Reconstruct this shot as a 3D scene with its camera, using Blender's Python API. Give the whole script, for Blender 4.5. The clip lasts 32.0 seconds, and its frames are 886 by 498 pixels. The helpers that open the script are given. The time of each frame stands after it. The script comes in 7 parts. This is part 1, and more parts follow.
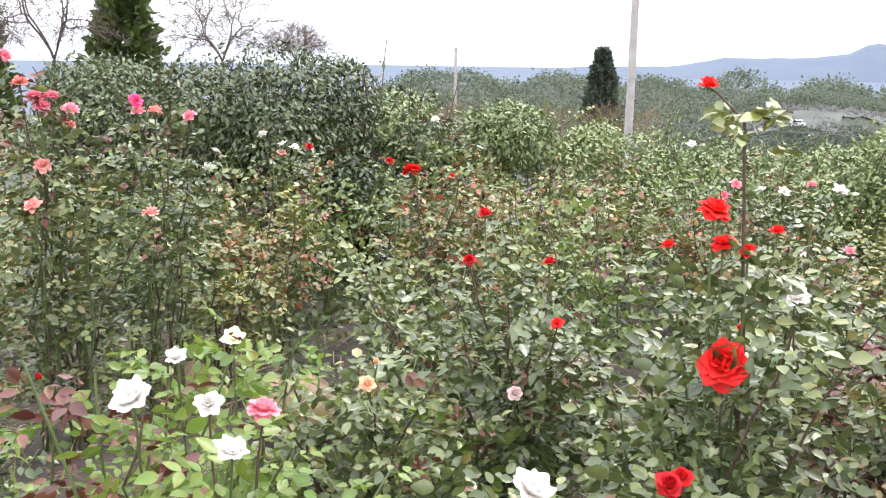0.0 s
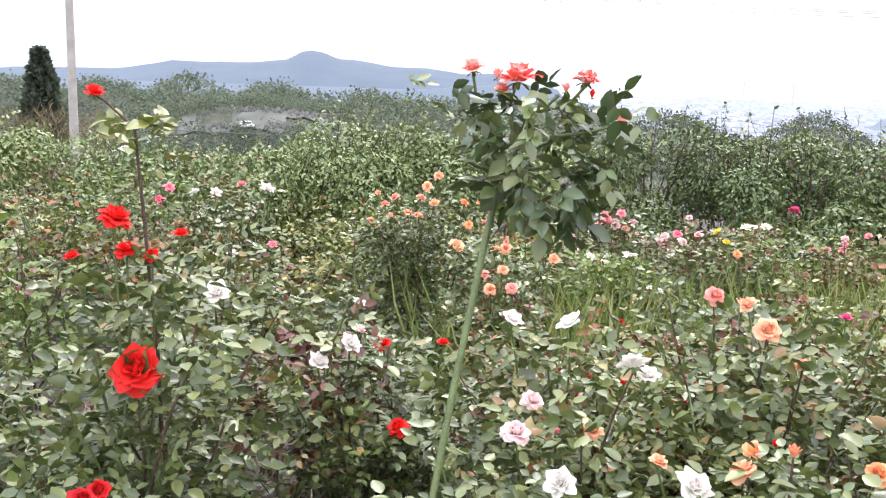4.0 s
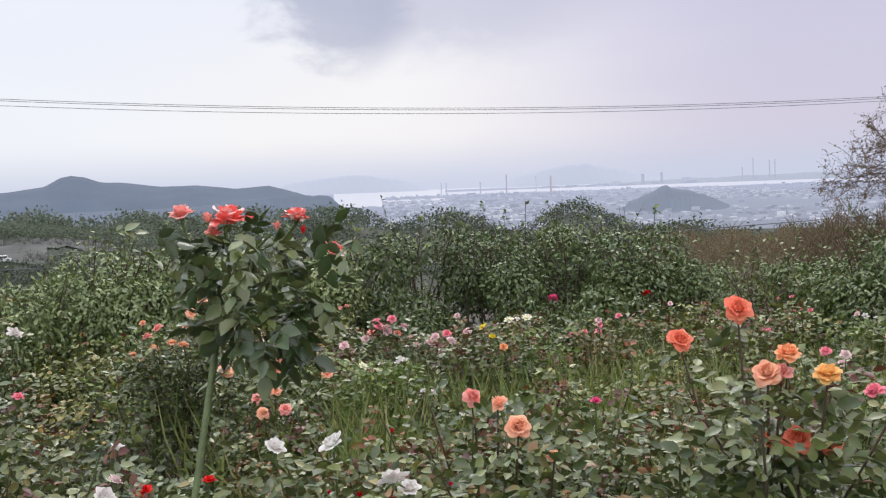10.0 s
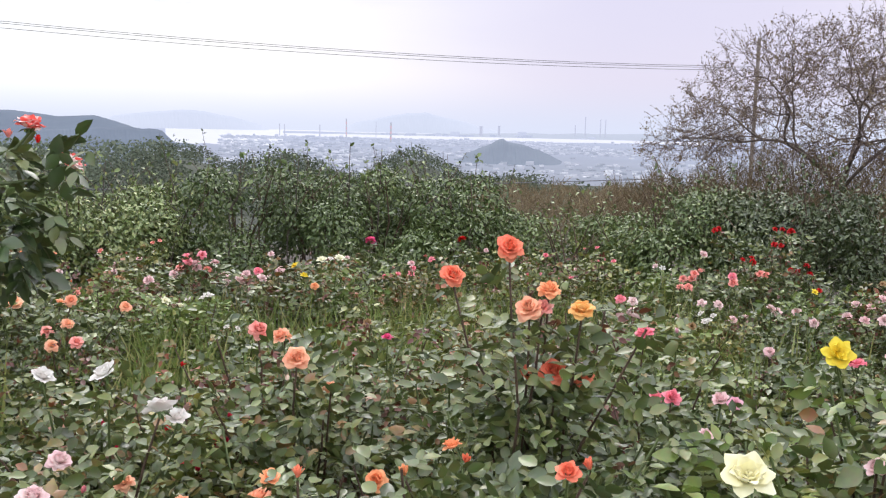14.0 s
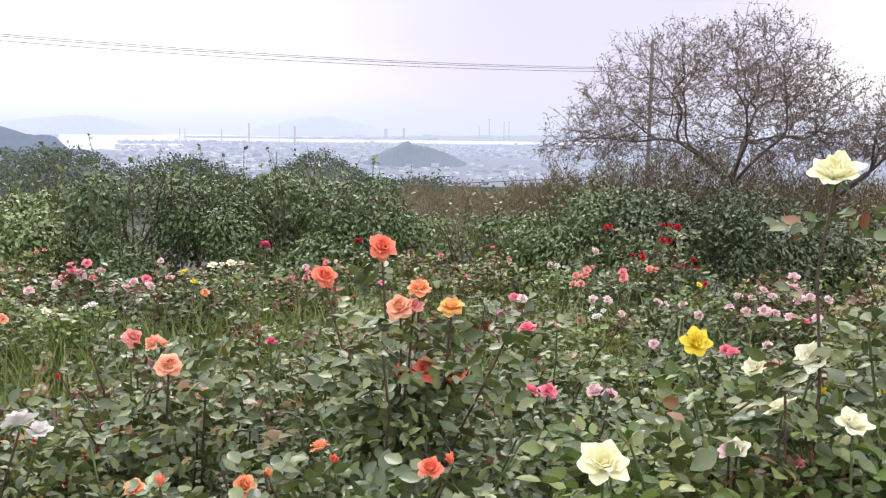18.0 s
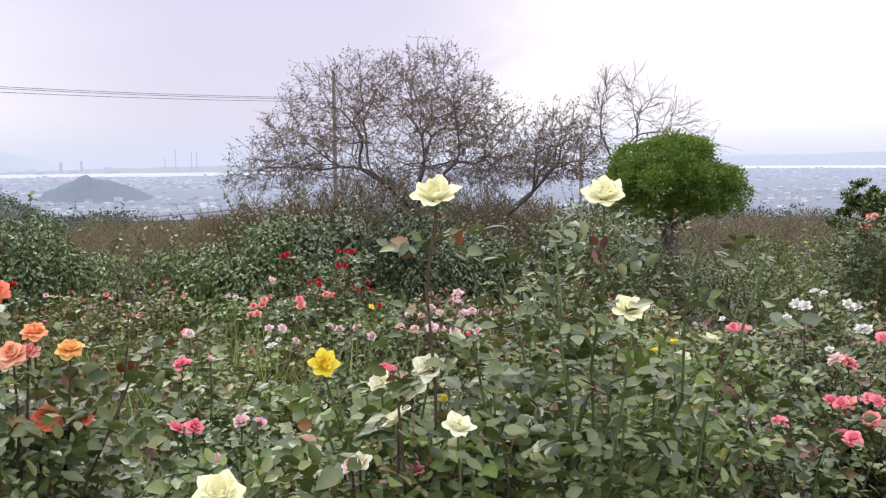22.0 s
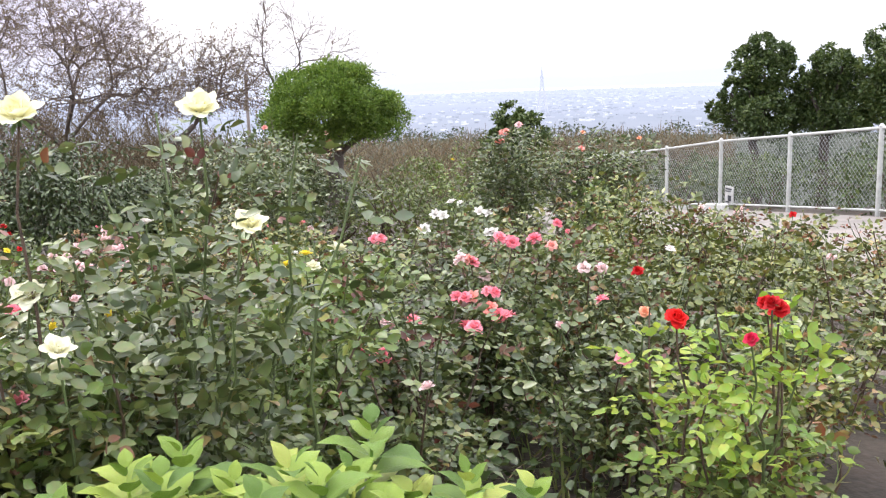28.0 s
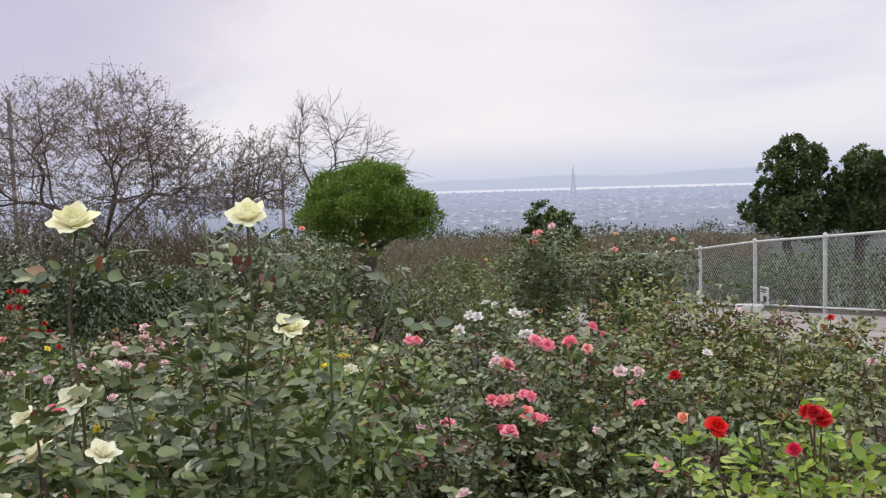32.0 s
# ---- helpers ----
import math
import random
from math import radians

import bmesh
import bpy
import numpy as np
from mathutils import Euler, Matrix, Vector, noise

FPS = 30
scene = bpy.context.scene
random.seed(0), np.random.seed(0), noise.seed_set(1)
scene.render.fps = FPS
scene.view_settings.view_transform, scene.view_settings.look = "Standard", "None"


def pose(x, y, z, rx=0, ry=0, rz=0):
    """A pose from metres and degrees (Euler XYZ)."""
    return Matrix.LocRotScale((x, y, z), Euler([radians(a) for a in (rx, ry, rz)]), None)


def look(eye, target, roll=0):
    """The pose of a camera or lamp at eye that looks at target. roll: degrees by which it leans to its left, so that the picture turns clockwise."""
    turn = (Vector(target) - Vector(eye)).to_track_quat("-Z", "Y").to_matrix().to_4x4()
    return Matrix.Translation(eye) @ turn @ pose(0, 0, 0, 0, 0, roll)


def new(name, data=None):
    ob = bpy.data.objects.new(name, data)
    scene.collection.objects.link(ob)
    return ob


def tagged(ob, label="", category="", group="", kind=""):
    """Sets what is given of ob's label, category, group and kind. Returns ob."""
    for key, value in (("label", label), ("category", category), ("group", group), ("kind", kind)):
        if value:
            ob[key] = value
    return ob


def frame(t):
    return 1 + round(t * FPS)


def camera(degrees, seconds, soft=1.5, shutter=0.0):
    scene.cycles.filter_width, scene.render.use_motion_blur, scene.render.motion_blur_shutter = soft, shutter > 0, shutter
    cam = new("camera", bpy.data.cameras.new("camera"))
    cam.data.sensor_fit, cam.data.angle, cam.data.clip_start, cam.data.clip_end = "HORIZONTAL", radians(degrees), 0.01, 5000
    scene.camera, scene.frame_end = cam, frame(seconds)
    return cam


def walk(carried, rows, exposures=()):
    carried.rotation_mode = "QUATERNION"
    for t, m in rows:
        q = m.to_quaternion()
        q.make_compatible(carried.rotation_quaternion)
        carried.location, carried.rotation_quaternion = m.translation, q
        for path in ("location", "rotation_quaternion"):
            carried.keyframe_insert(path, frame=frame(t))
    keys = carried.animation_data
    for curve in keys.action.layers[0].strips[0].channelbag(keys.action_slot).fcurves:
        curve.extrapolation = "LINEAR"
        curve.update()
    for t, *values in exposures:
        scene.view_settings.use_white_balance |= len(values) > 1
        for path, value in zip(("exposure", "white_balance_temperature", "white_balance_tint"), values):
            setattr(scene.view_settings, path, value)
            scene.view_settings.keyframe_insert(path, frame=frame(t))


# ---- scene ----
cam = camera(50.92, 32.0, 1.25)
# seconds, place, tilt, lean, turn
PATH = [
    (0.0, 0.0000, -0.0000, 1.5000, 78.33, -0.86, 0.17),
    (0.5, 0.0186, -0.0060, 1.4975, 78.21, -1.25, -7.37),
    (1.0, 0.0267, -0.0179, 1.4926, 77.69, -0.84, -11.50),
    (1.5, 0.0308, -0.0245, 1.4883, 77.25, -0.28, -14.26),
    (2.0, 0.0502, -0.0248, 1.4886, 77.09, -0.26, -16.64),
    (2.5, 0.0667, -0.0238, 1.4865, 76.94, -0.44, -19.33),
    (3.0, 0.0767, -0.0325, 1.4890, 76.89, -1.15, -22.16),
    (3.5, 0.0973, -0.0492, 1.4980, 77.28, -1.69, -27.15),
    (4.0, 0.1158, -0.0683, 1.5161, 79.30, -2.00, -32.30),
    (4.5, 0.1252, -0.0814, 1.5325, 82.54, -1.69, -36.20),
    (6.5, 0.1387, -0.0993, 1.5671, 86.28, 2.33, -41.31),
    (7.0, 0.1385, -0.0994, 1.5663, 86.42, 2.22, -41.37),
    (7.5, 0.1388, -0.1026, 1.5702, 86.37, 2.01, -42.00),
    (8.0, 0.1416, -0.1057, 1.5714, 86.33, 1.68, -41.91),
    (8.5, 0.1455, -0.1122, 1.5703, 86.41, 1.64, -42.36),
    (9.0, 0.1554, -0.1215, 1.5680, 86.33, 1.93, -43.24),
    (9.5, 0.1637, -0.1320, 1.5657, 86.18, 2.09, -44.70),
    (10.0, 0.1789, -0.1419, 1.5603, 85.78, 2.20, -46.12),
    (10.5, 0.1934, -0.1532, 1.5570, 85.35, 1.83, -47.63),
    (11.0, 0.2038, -0.1622, 1.5518, 84.90, 1.49, -49.11),
    (11.5, 0.2157, -0.1746, 1.5466, 84.38, 1.26, -50.64),
    (12.0, 0.2257, -0.1877, 1.5414, 83.86, 0.76, -51.73),
    (12.5, 0.2330, -0.2025, 1.5393, 83.42, 0.03, -52.78),
    (13.0, 0.2404, -0.2154, 1.5319, 83.08, -1.01, -53.61),
    (13.5, 0.2530, -0.2298, 1.5259, 82.57, -1.40, -54.91),
    (14.0, 0.2579, -0.2456, 1.5280, 82.36, -1.25, -55.87),
    (14.5, 0.2655, -0.2578, 1.5276, 82.40, -1.50, -57.16),
    (16.5, 0.2820, -0.2774, 1.5226, 82.33, -1.24, -58.64),
    (17.0, 0.2888, -0.2879, 1.5221, 82.40, -1.14, -59.40),
    (17.5, 0.2943, -0.3011, 1.5211, 82.57, -0.75, -60.50),
    (18.0, 0.3015, -0.3160, 1.5218, 82.62, -0.71, -61.68),
    (18.5, 0.3033, -0.3331, 1.5238, 82.74, -0.66, -63.18),
    (19.0, 0.2990, -0.3616, 1.5303, 83.07, 0.34, -65.05),
    (19.5, 0.2956, -0.3795, 1.5329, 83.49, 0.13, -67.76),
    (20.0, 0.3009, -0.3928, 1.5349, 84.21, -0.08, -70.59),
    (20.5, 0.3118, -0.4027, 1.5324, 84.71, 0.12, -72.87),
    (21.0, 0.3199, -0.4259, 1.5292, 84.98, 0.31, -75.80),
    (21.5, 0.3275, -0.4451, 1.5239, 84.89, 0.32, -78.35),
    (22.0, 0.3322, -0.4612, 1.5226, 84.44, 0.41, -80.46),
    (22.5, 0.3417, -0.4653, 1.5190, 83.93, 0.11, -81.29),
    (23.0, 0.3436, -0.4695, 1.5179, 83.36, 0.27, -81.91),
    (23.5, 0.3407, -0.4831, 1.5124, 82.90, 0.21, -83.08),
    (24.0, 0.3390, -0.5012, 1.5058, 82.19, 0.45, -85.99),
    (24.5, 0.3360, -0.5209, 1.4988, 81.37, 0.58, -89.14),
    (25.0, 0.3288, -0.5461, 1.4915, 80.36, 0.70, -91.87),
    (25.5, 0.3244, -0.5694, 1.4856, 79.47, 0.80, -93.95),
    (26.0, 0.3212, -0.5863, 1.4841, 78.58, 0.72, -95.76),
    (26.5, 0.3215, -0.5995, 1.4809, 77.91, 0.78, -97.44),
    (28.5, 0.2541, -0.6109, 1.4833, 81.08, 1.80, -101.59),
    (29.0, 0.2519, -0.6074, 1.4940, 83.86, 1.89, -101.51),
    (29.5, 0.2516, -0.6100, 1.5016, 85.84, 2.35, -101.10),
    (30.0, 0.2487, -0.6110, 1.5127, 86.16, 2.09, -100.23),
    (30.5, 0.2443, -0.6041, 1.5060, 86.02, 2.37, -99.86),
    (31.0, 0.2399, -0.5947, 1.5022, 86.26, 2.25, -99.21),
    (31.5, 0.2404, -0.5928, 1.5021, 86.32, 2.08, -98.74),
    (32.0, 0.2434, -0.5903, 1.5062, 85.90, 1.71, -98.45),
]
walk(cam, [(t, pose(x, y, z, rx, ry, rz)) for t, x, y, z, rx, ry, rz in PATH],
     [(0.0, 1.05), (3.5, 1.06), (4.5, 0.6), (6.5, -0.2), (9.0, -0.2), (11.0, -0.08), (13.0, 0.08), (19.0, 0.28), (22.0, 0.12), (24.0, 0.42), (26.0, 0.78), (28.5, 0.55), (30.0, -0.22), (32.0, -0.22)])

# ---- world and light ----
SUN_AZ, SUN_EL = 48.0, 52.0
world = bpy.data.worlds.new("overcast_sky")
scene.world = world
world.use_nodes = True
wn, wl = world.node_tree.nodes, world.node_tree.links
wn.clear()


def wnode(kind, **values):
    n = wn.new(kind)
    for key, v in values.items():
        n.inputs[key].default_value = v
    return n


w_out = wn.new("ShaderNodeOutputWorld")
w_bg = wnode("ShaderNodeBackground", Strength=1.0)
sky = wn.new("ShaderNodeTexSky")
sky.sky_type = "NISHITA"
sky.sun_disc = False
sky.sun_elevation, sky.sun_rotation = radians(SUN_EL), radians(SUN_AZ)
w_co = wn.new("ShaderNodeTexCoord")
w_sep = wn.new("ShaderNodeSeparateXYZ")
wl.new(w_co.outputs["Generated"], w_sep.inputs[0])


def wmath(op, a, b=0.0, c=0.0):
    n = wn.new("ShaderNodeMath")
    n.operation = op
    for k, v in enumerate((a, b, c)):
        if isinstance(v, (int, float)):
            n.inputs[k].default_value = v
        else:
            wl.new(v, n.inputs[k])
    return n.outputs[0]


def wnoise(scale, detail, rough, flat):
    m = wn.new("ShaderNodeMapping")
    m.inputs["Scale"].default_value = (1.0, 1.0, flat)
    wl.new(w_co.outputs["Generated"], m.inputs["Vector"])
    n = wnode("ShaderNodeTexNoise", Scale=scale, Detail=detail, Roughness=rough, Distortion=0.4)
    wl.new(m.outputs["Vector"], n.inputs["Vector"])
    return n.outputs["Fac"]


def wstep(value, a, b, lo=0.0, hi=1.0):
    n = wn.new("ShaderNodeMapRange")
    n.interpolation_type = "SMOOTHSTEP"
    for k, v in (("From Min", a), ("From Max", b), ("To Min", lo), ("To Max", hi)):
        n.inputs[k].default_value = v
    wl.new(value, n.inputs["Value"])
    return n.outputs["Result"]


def wblend(a, b, fac):
    """Colour a turns into b where fac is one."""
    n = wn.new("ShaderNodeMix")
    n.data_type = "RGBA"
    for key, v in (("A", a), ("B", b)):
        if isinstance(v, tuple):
            n.inputs[key].default_value = (*v, 1)
        else:
            wl.new(v, n.inputs[key])
    if isinstance(fac, float):
        n.inputs["Factor"].default_value = fac
    else:
        wl.new(fac, n.inputs["Factor"])
    return n.outputs["Result"]


# compass direction and height of the sky, in degrees, with cloud edges broken up
w_az = wmath("MULTIPLY", wmath("ARCTAN2", w_sep.outputs["X"], w_sep.outputs["Y"]), 57.2958)
w_el = wmath("MULTIPLY", wmath("ARCSINE", w_sep.outputs["Z"]), 57.2958)
w_fine, w_broad = wnoise(9.0, 7.0, 0.6, 2.0), wnoise(2.6, 5.0, 0.5, 3.4)
w_azw = wmath("MULTIPLY_ADD", wmath("SUBTRACT", w_fine, 0.5), 9.0, w_az)
w_elw = wmath("MULTIPLY_ADD", wmath("SUBTRACT", w_fine, 0.5), 4.5, w_el)


def cloud(az, el, wide, high, soft):
    dx = wmath("DIVIDE", wmath("SUBTRACT", w_azw, az), wide)
    dy = wmath("DIVIDE", wmath("SUBTRACT", w_elw, el), high)
    d = wmath("SQRT", wmath("ADD", wmath("MULTIPLY", dx, dx), wmath("MULTIPLY", dy, dy)))
    return wstep(d, 1.0 - soft, 1.0 + soft, 1.0, 0.0)


w_deck = wblend((0.80, 0.785, 0.91), (0.95, 0.92, 0.98), wstep(w_broad, 0.36, 0.62))
w_deck = wblend(w_deck, (0.89, 0.925, 1.0), wstep(w_az, 26.0, 62.0, 0.85, 0.0))
# brightest low over the bay, lavender sheet over the town, clear edge towards the plain
w_deck = wblend(w_deck, (0.98, 0.95, 0.945), wmath("MULTIPLY", cloud(45.0, 5.0, 15.0, 4.0, 0.8), 0.7))
w_sheet = wmath("MULTIPLY", wstep(w_az, 42.0, 67.0), wstep(wmath("MULTIPLY_ADD", w_elw, -0.6, w_azw), 78.5, 83.5, 1.0, 0.0))
w_deck = wblend(w_deck, (0.62, 0.585, 0.745), wmath("MULTIPLY", w_sheet, 0.92))
w_deck = wblend(w_deck, (1.05, 0.955, 0.98), wmath("MULTIPLY", cloud(98.0, 9.0, 14.0, 6.0, 0.7), 0.75))
# the heavy grey cloud over the bay
w_deck = wblend(w_deck, (0.60, 0.595, 0.72), wmath("MULTIPLY", cloud(47.5, 13.0, 10.5, 4.8, 0.38), 0.78))
w_deck = wblend(w_deck, (0.44, 0.46, 0.60), wmath("MULTIPLY", cloud(40.2, 11.3, 4.4, 4.4, 0.3), 0.72))
w_dim = wn.new("ShaderNodeMix")
w_dim.data_type, w_dim.blend_type = "RGBA", "MULTIPLY"
w_dim.inputs["Factor"].default_value = 1.0
w_dim.inputs["B"].default_value = (0.10, 0.10, 0.10, 1)
wl.new(sky.outputs["Color"], w_dim.inputs["A"])
w_mixed = wblend(w_dim.outputs["Result"], w_deck, 0.92)
# bluish haze low over the horizon
w_mixed = wblend(w_mixed, (0.60, 0.65, 0.80), wstep(w_el, -0.6, 3.2, 0.9, 0.0))
wl.new(w_mixed, w_bg.inputs["Color"])
# an overcast sky is about three times as bright overhead as at the horizon
w_up = wn.new("ShaderNodeMapRange")
w_up.inputs["From Min"].default_value, w_up.inputs["From Max"].default_value = 0.22, 0.9
w_up.inputs["To Min"].default_value, w_up.inputs["To Max"].default_value = 1.11, 2.6
wl.new(w_sep.outputs["Z"], w_up.inputs["Value"])
wl.new(w_up.outputs["Result"], w_bg.inputs["Strength"])
wl.new(w_bg.outputs["Background"], w_out.inputs["Surface"])

sun_data = bpy.data.lights.new("sun", "SUN")
sun_data.energy, sun_data.angle, sun_data.color = 1.3, radians(25), (1.0, 0.96, 0.9)
sun = new("sun", sun_data)
sa, se = radians(SUN_AZ), radians(SUN_EL)
sun.matrix_world = look((30 * math.cos(se) * math.sin(sa), 30 * math.cos(se) * math.cos(sa), 30 * math.sin(se)), (0, 0, 0))

# ---- materials ----
MATS = {}


def simple(name, color, rough=0.7, color2=None, scale=8.0, bump=0.0, metal=0.0, detail=4.0, spec=0.5, glow=None):
    """A surface with mottled colour at two scales and fine relief."""
    if name in MATS:
        return MATS[name]
    m = bpy.data.materials.new(name)
    m.use_nodes = True
    n, l = m.node_tree.nodes, m.node_tree.links
    b = n["Principled BSDF"]
    b.inputs["Roughness"].default_value, b.inputs["Metallic"].default_value = rough, metal
    b.inputs["Specular IOR Level"].default_value = spec
    co = n.new("ShaderNodeTexCoord")
    t = n.new("ShaderNodeTexNoise")
    t.inputs["Scale"].default_value, t.inputs["Detail"].default_value = scale, detail
    t2 = n.new("ShaderNodeTexNoise")
    t2.inputs["Scale"].default_value, t2.inputs["Detail"].default_value = scale * 9, 3
    a = n.new("ShaderNodeMath")
    a.operation = "MULTIPLY_ADD"
    a.inputs[1].default_value = 0.4
    r = n.new("ShaderNodeValToRGB")
    c2 = color2 or tuple(v * 0.6 for v in color)
    r.color_ramp.elements[0].position, r.color_ramp.elements[0].color = 0.5, (*c2, 1)
    r.color_ramp.elements[1].position, r.color_ramp.elements[1].color = 0.88, (*color, 1)
    l.new(co.outputs["Object"], t.inputs["Vector"])
    l.new(co.outputs["Object"], t2.inputs["Vector"])
    l.new(t2.outputs["Fac"], a.inputs[0])
    l.new(t.outputs["Fac"], a.inputs[2])
    l.new(a.outputs[0], r.inputs["Fac"])
    l.new(r.outputs["Color"], b.inputs["Base Color"])
    if glow:
        b.inputs["Emission Color"].default_value, b.inputs["Emission Strength"].default_value = (*glow, 1), 1.0
    if bump:
        bp = n.new("ShaderNodeBump")
        bp.inputs["Strength"].default_value, bp.inputs["Distance"].default_value = bump, 0.02
        l.new(t2.outputs["Fac"], bp.inputs["Height"])
        l.new(bp.outputs["Normal"], b.inputs["Normal"])
    MATS[name] = m
    return m


def leafy(name, colors, rough=0.34, through_light=0.17, spec=0.55, vein=0.0, bush=0.2):
    """Leaves: colour differs from leaf to leaf, light shines through. colors: (position, rgb) of a ramp."""
    if name in MATS:
        return MATS[name]
    m = bpy.data.materials.new(name)
    m.use_nodes = True
    n, l = m.node_tree.nodes, m.node_tree.links
    b = n["Principled BSDF"]
    b.inputs["Roughness"].default_value = rough
    b.inputs["Specular IOR Level"].default_value = spec
    g = n.new("ShaderNodeNewGeometry")
    o = n.new("ShaderNodeObjectInfo")
    mx = n.new("ShaderNodeMath")
    mx.operation = "MULTIPLY_ADD"
    mx.inputs[1].default_value = 1.0 - bush
    ob_part = n.new("ShaderNodeMath")
    ob_part.operation = "MULTIPLY"
    ob_part.inputs[1].default_value = bush
    r = n.new("ShaderNodeValToRGB")
    e = r.color_ramp.elements
    while len(e) < len(colors):
        e.new(0.5)
    for k, (p, c) in enumerate(colors):
        e[k].position, e[k].color = p, (*c, 1)
    co = n.new("ShaderNodeTexCoord")
    t = n.new("ShaderNodeTexNoise")
    t.inputs["Scale"].default_value, t.inputs["Detail"].default_value = 60.0, 3.0
    v = n.new("ShaderNodeMix")
    v.data_type, v.blend_type = "RGBA", "OVERLAY"
    v.inputs["Factor"].default_value = 0.35
    tr = n.new("ShaderNodeBsdfTranslucent")
    ms = n.new("ShaderNodeMixShader")
    ms.inputs["Fac"].default_value = through_light
    l.new(o.outputs["Random"], ob_part.inputs[0])
    l.new(g.outputs["Random Per Island"], mx.inputs[0])
    l.new(ob_part.outputs[0], mx.inputs[2])
    l.new(mx.outputs[0], r.inputs["Fac"])
    l.new(co.outputs["Object"], t.inputs["Vector"])
    l.new(r.outputs["Color"], v.inputs["A"])
    l.new(t.outputs["Color"], v.inputs["B"])
    l.new(v.outputs["Result"], b.inputs["Base Color"])
    l.new(v.outputs["Result"], tr.inputs["Color"])
    if vein:
        bp = n.new("ShaderNodeBump")
        bp.inputs["Strength"].default_value, bp.inputs["Distance"].default_value = vein, 0.004
        l.new(t.outputs["Fac"], bp.inputs["Height"])
        l.new(bp.outputs["Normal"], b.inputs["Normal"])
    l.new(b.outputs["BSDF"], ms.inputs[1])
    l.new(tr.outputs["BSDF"], ms.inputs[2])
    l.new(ms.outputs["Shader"], n["Material Output"].inputs["Surface"])
    MATS[name] = m
    return m


def haze_glow(m, reach=1500.0):
    """Backdrop far out on the plain: painted haze, more bluish emission the farther off."""
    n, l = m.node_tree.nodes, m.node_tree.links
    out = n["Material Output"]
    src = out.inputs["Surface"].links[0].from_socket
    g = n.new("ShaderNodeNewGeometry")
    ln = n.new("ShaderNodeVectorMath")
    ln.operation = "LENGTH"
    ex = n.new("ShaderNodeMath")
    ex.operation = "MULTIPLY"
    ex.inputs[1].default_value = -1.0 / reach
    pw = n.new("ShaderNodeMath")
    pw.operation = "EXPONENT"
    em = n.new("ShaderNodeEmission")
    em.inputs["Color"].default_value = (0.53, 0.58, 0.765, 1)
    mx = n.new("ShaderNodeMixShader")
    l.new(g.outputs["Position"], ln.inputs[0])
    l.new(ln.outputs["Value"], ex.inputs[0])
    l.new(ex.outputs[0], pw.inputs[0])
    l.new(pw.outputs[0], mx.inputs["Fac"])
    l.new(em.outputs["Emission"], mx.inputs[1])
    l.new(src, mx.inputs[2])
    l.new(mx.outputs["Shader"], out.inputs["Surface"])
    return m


ROSE_GREEN = leafy("rose_leaf_green", [(0.000, (0.055, 0.074, 0.016)), (0.450, (0.126, 0.149, 0.030)), (0.800, (0.221, 0.230, 0.050)), (0.930, (0.342, 0.259, 0.065)), (1.000, (0.276, 0.086, 0.029))], rough=0.36, spec=0.7, through_light=0.1)
ROSE_DARK = leafy("rose_leaf_dark", [(0.000, (0.038, 0.059, 0.017)), (0.500, (0.098, 0.127, 0.037)), (0.880, (0.179, 0.203, 0.061)), (0.950, (0.256, 0.171, 0.057)), (1.000, (0.224, 0.068, 0.032))], rough=0.35, spec=0.7, through_light=0.1)
ROSE_FRESH = leafy("rose_leaf_fresh", [(0.000, (0.069, 0.110, 0.023)), (0.500, (0.143, 0.200, 0.044)), (0.900, (0.229, 0.278, 0.068)), (1.000, (0.331, 0.263, 0.063))], rough=0.36, through_light=0.25, spec=0.6)
ROSE_BRONZE = leafy("rose_leaf_bronze", [(0.000, (0.055, 0.060, 0.017)), (0.500, (0.124, 0.122, 0.030)), (0.740, (0.196, 0.152, 0.039)), (0.860, (0.259, 0.071, 0.032)), (1.000, (0.328, 0.127, 0.048))], rough=0.4, spec=0.6, through_light=0.1)
ROSE_RED = leafy("rose_leaf_red", [(0.0, (0.060, 0.020, 0.014)), (0.5, (0.125, 0.034, 0.022)), (0.85, (0.165, 0.062, 0.030)), (1.0, (0.120, 0.105, 0.032))], rough=0.4)
ROSE_LIGHT = leafy("rose_leaf_light", [(0.000, (0.083, 0.142, 0.022)), (0.500, (0.152, 0.228, 0.036)), (0.900, (0.225, 0.292, 0.056)), (1.000, (0.314, 0.249, 0.043))], through_light=0.38)
ROSE_LIME = leafy("rose_leaf_lime", [(0.0, (0.121, 0.205, 0.032)), (0.4, (0.242, 0.356, 0.045)), (0.85, (0.418, 0.508, 0.075)), (1.0, (0.396, 0.270, 0.080))], through_light=0.42)
BROAD_LIME = leafy("broad_leaf_lime", [(0.0, (0.075, 0.150, 0.022)), (0.35, (0.160, 0.260, 0.035)), (0.8, (0.300, 0.400, 0.058)), (0.96, (0.420, 0.460, 0.100)), (1.0, (0.50, 0.42, 0.15))], rough=0.40, through_light=0.22, vein=0.6, spec=0.5, bush=0.9)
CAMELLIA = leafy("evergreen_leaf", [(0.0, (0.046, 0.074, 0.022)), (0.4, (0.112, 0.158, 0.048)), (0.8, (0.215, 0.268, 0.092)), (1.0, (0.34, 0.33, 0.13))], rough=0.40, through_light=0.10, spec=0.55, bush=0.5)
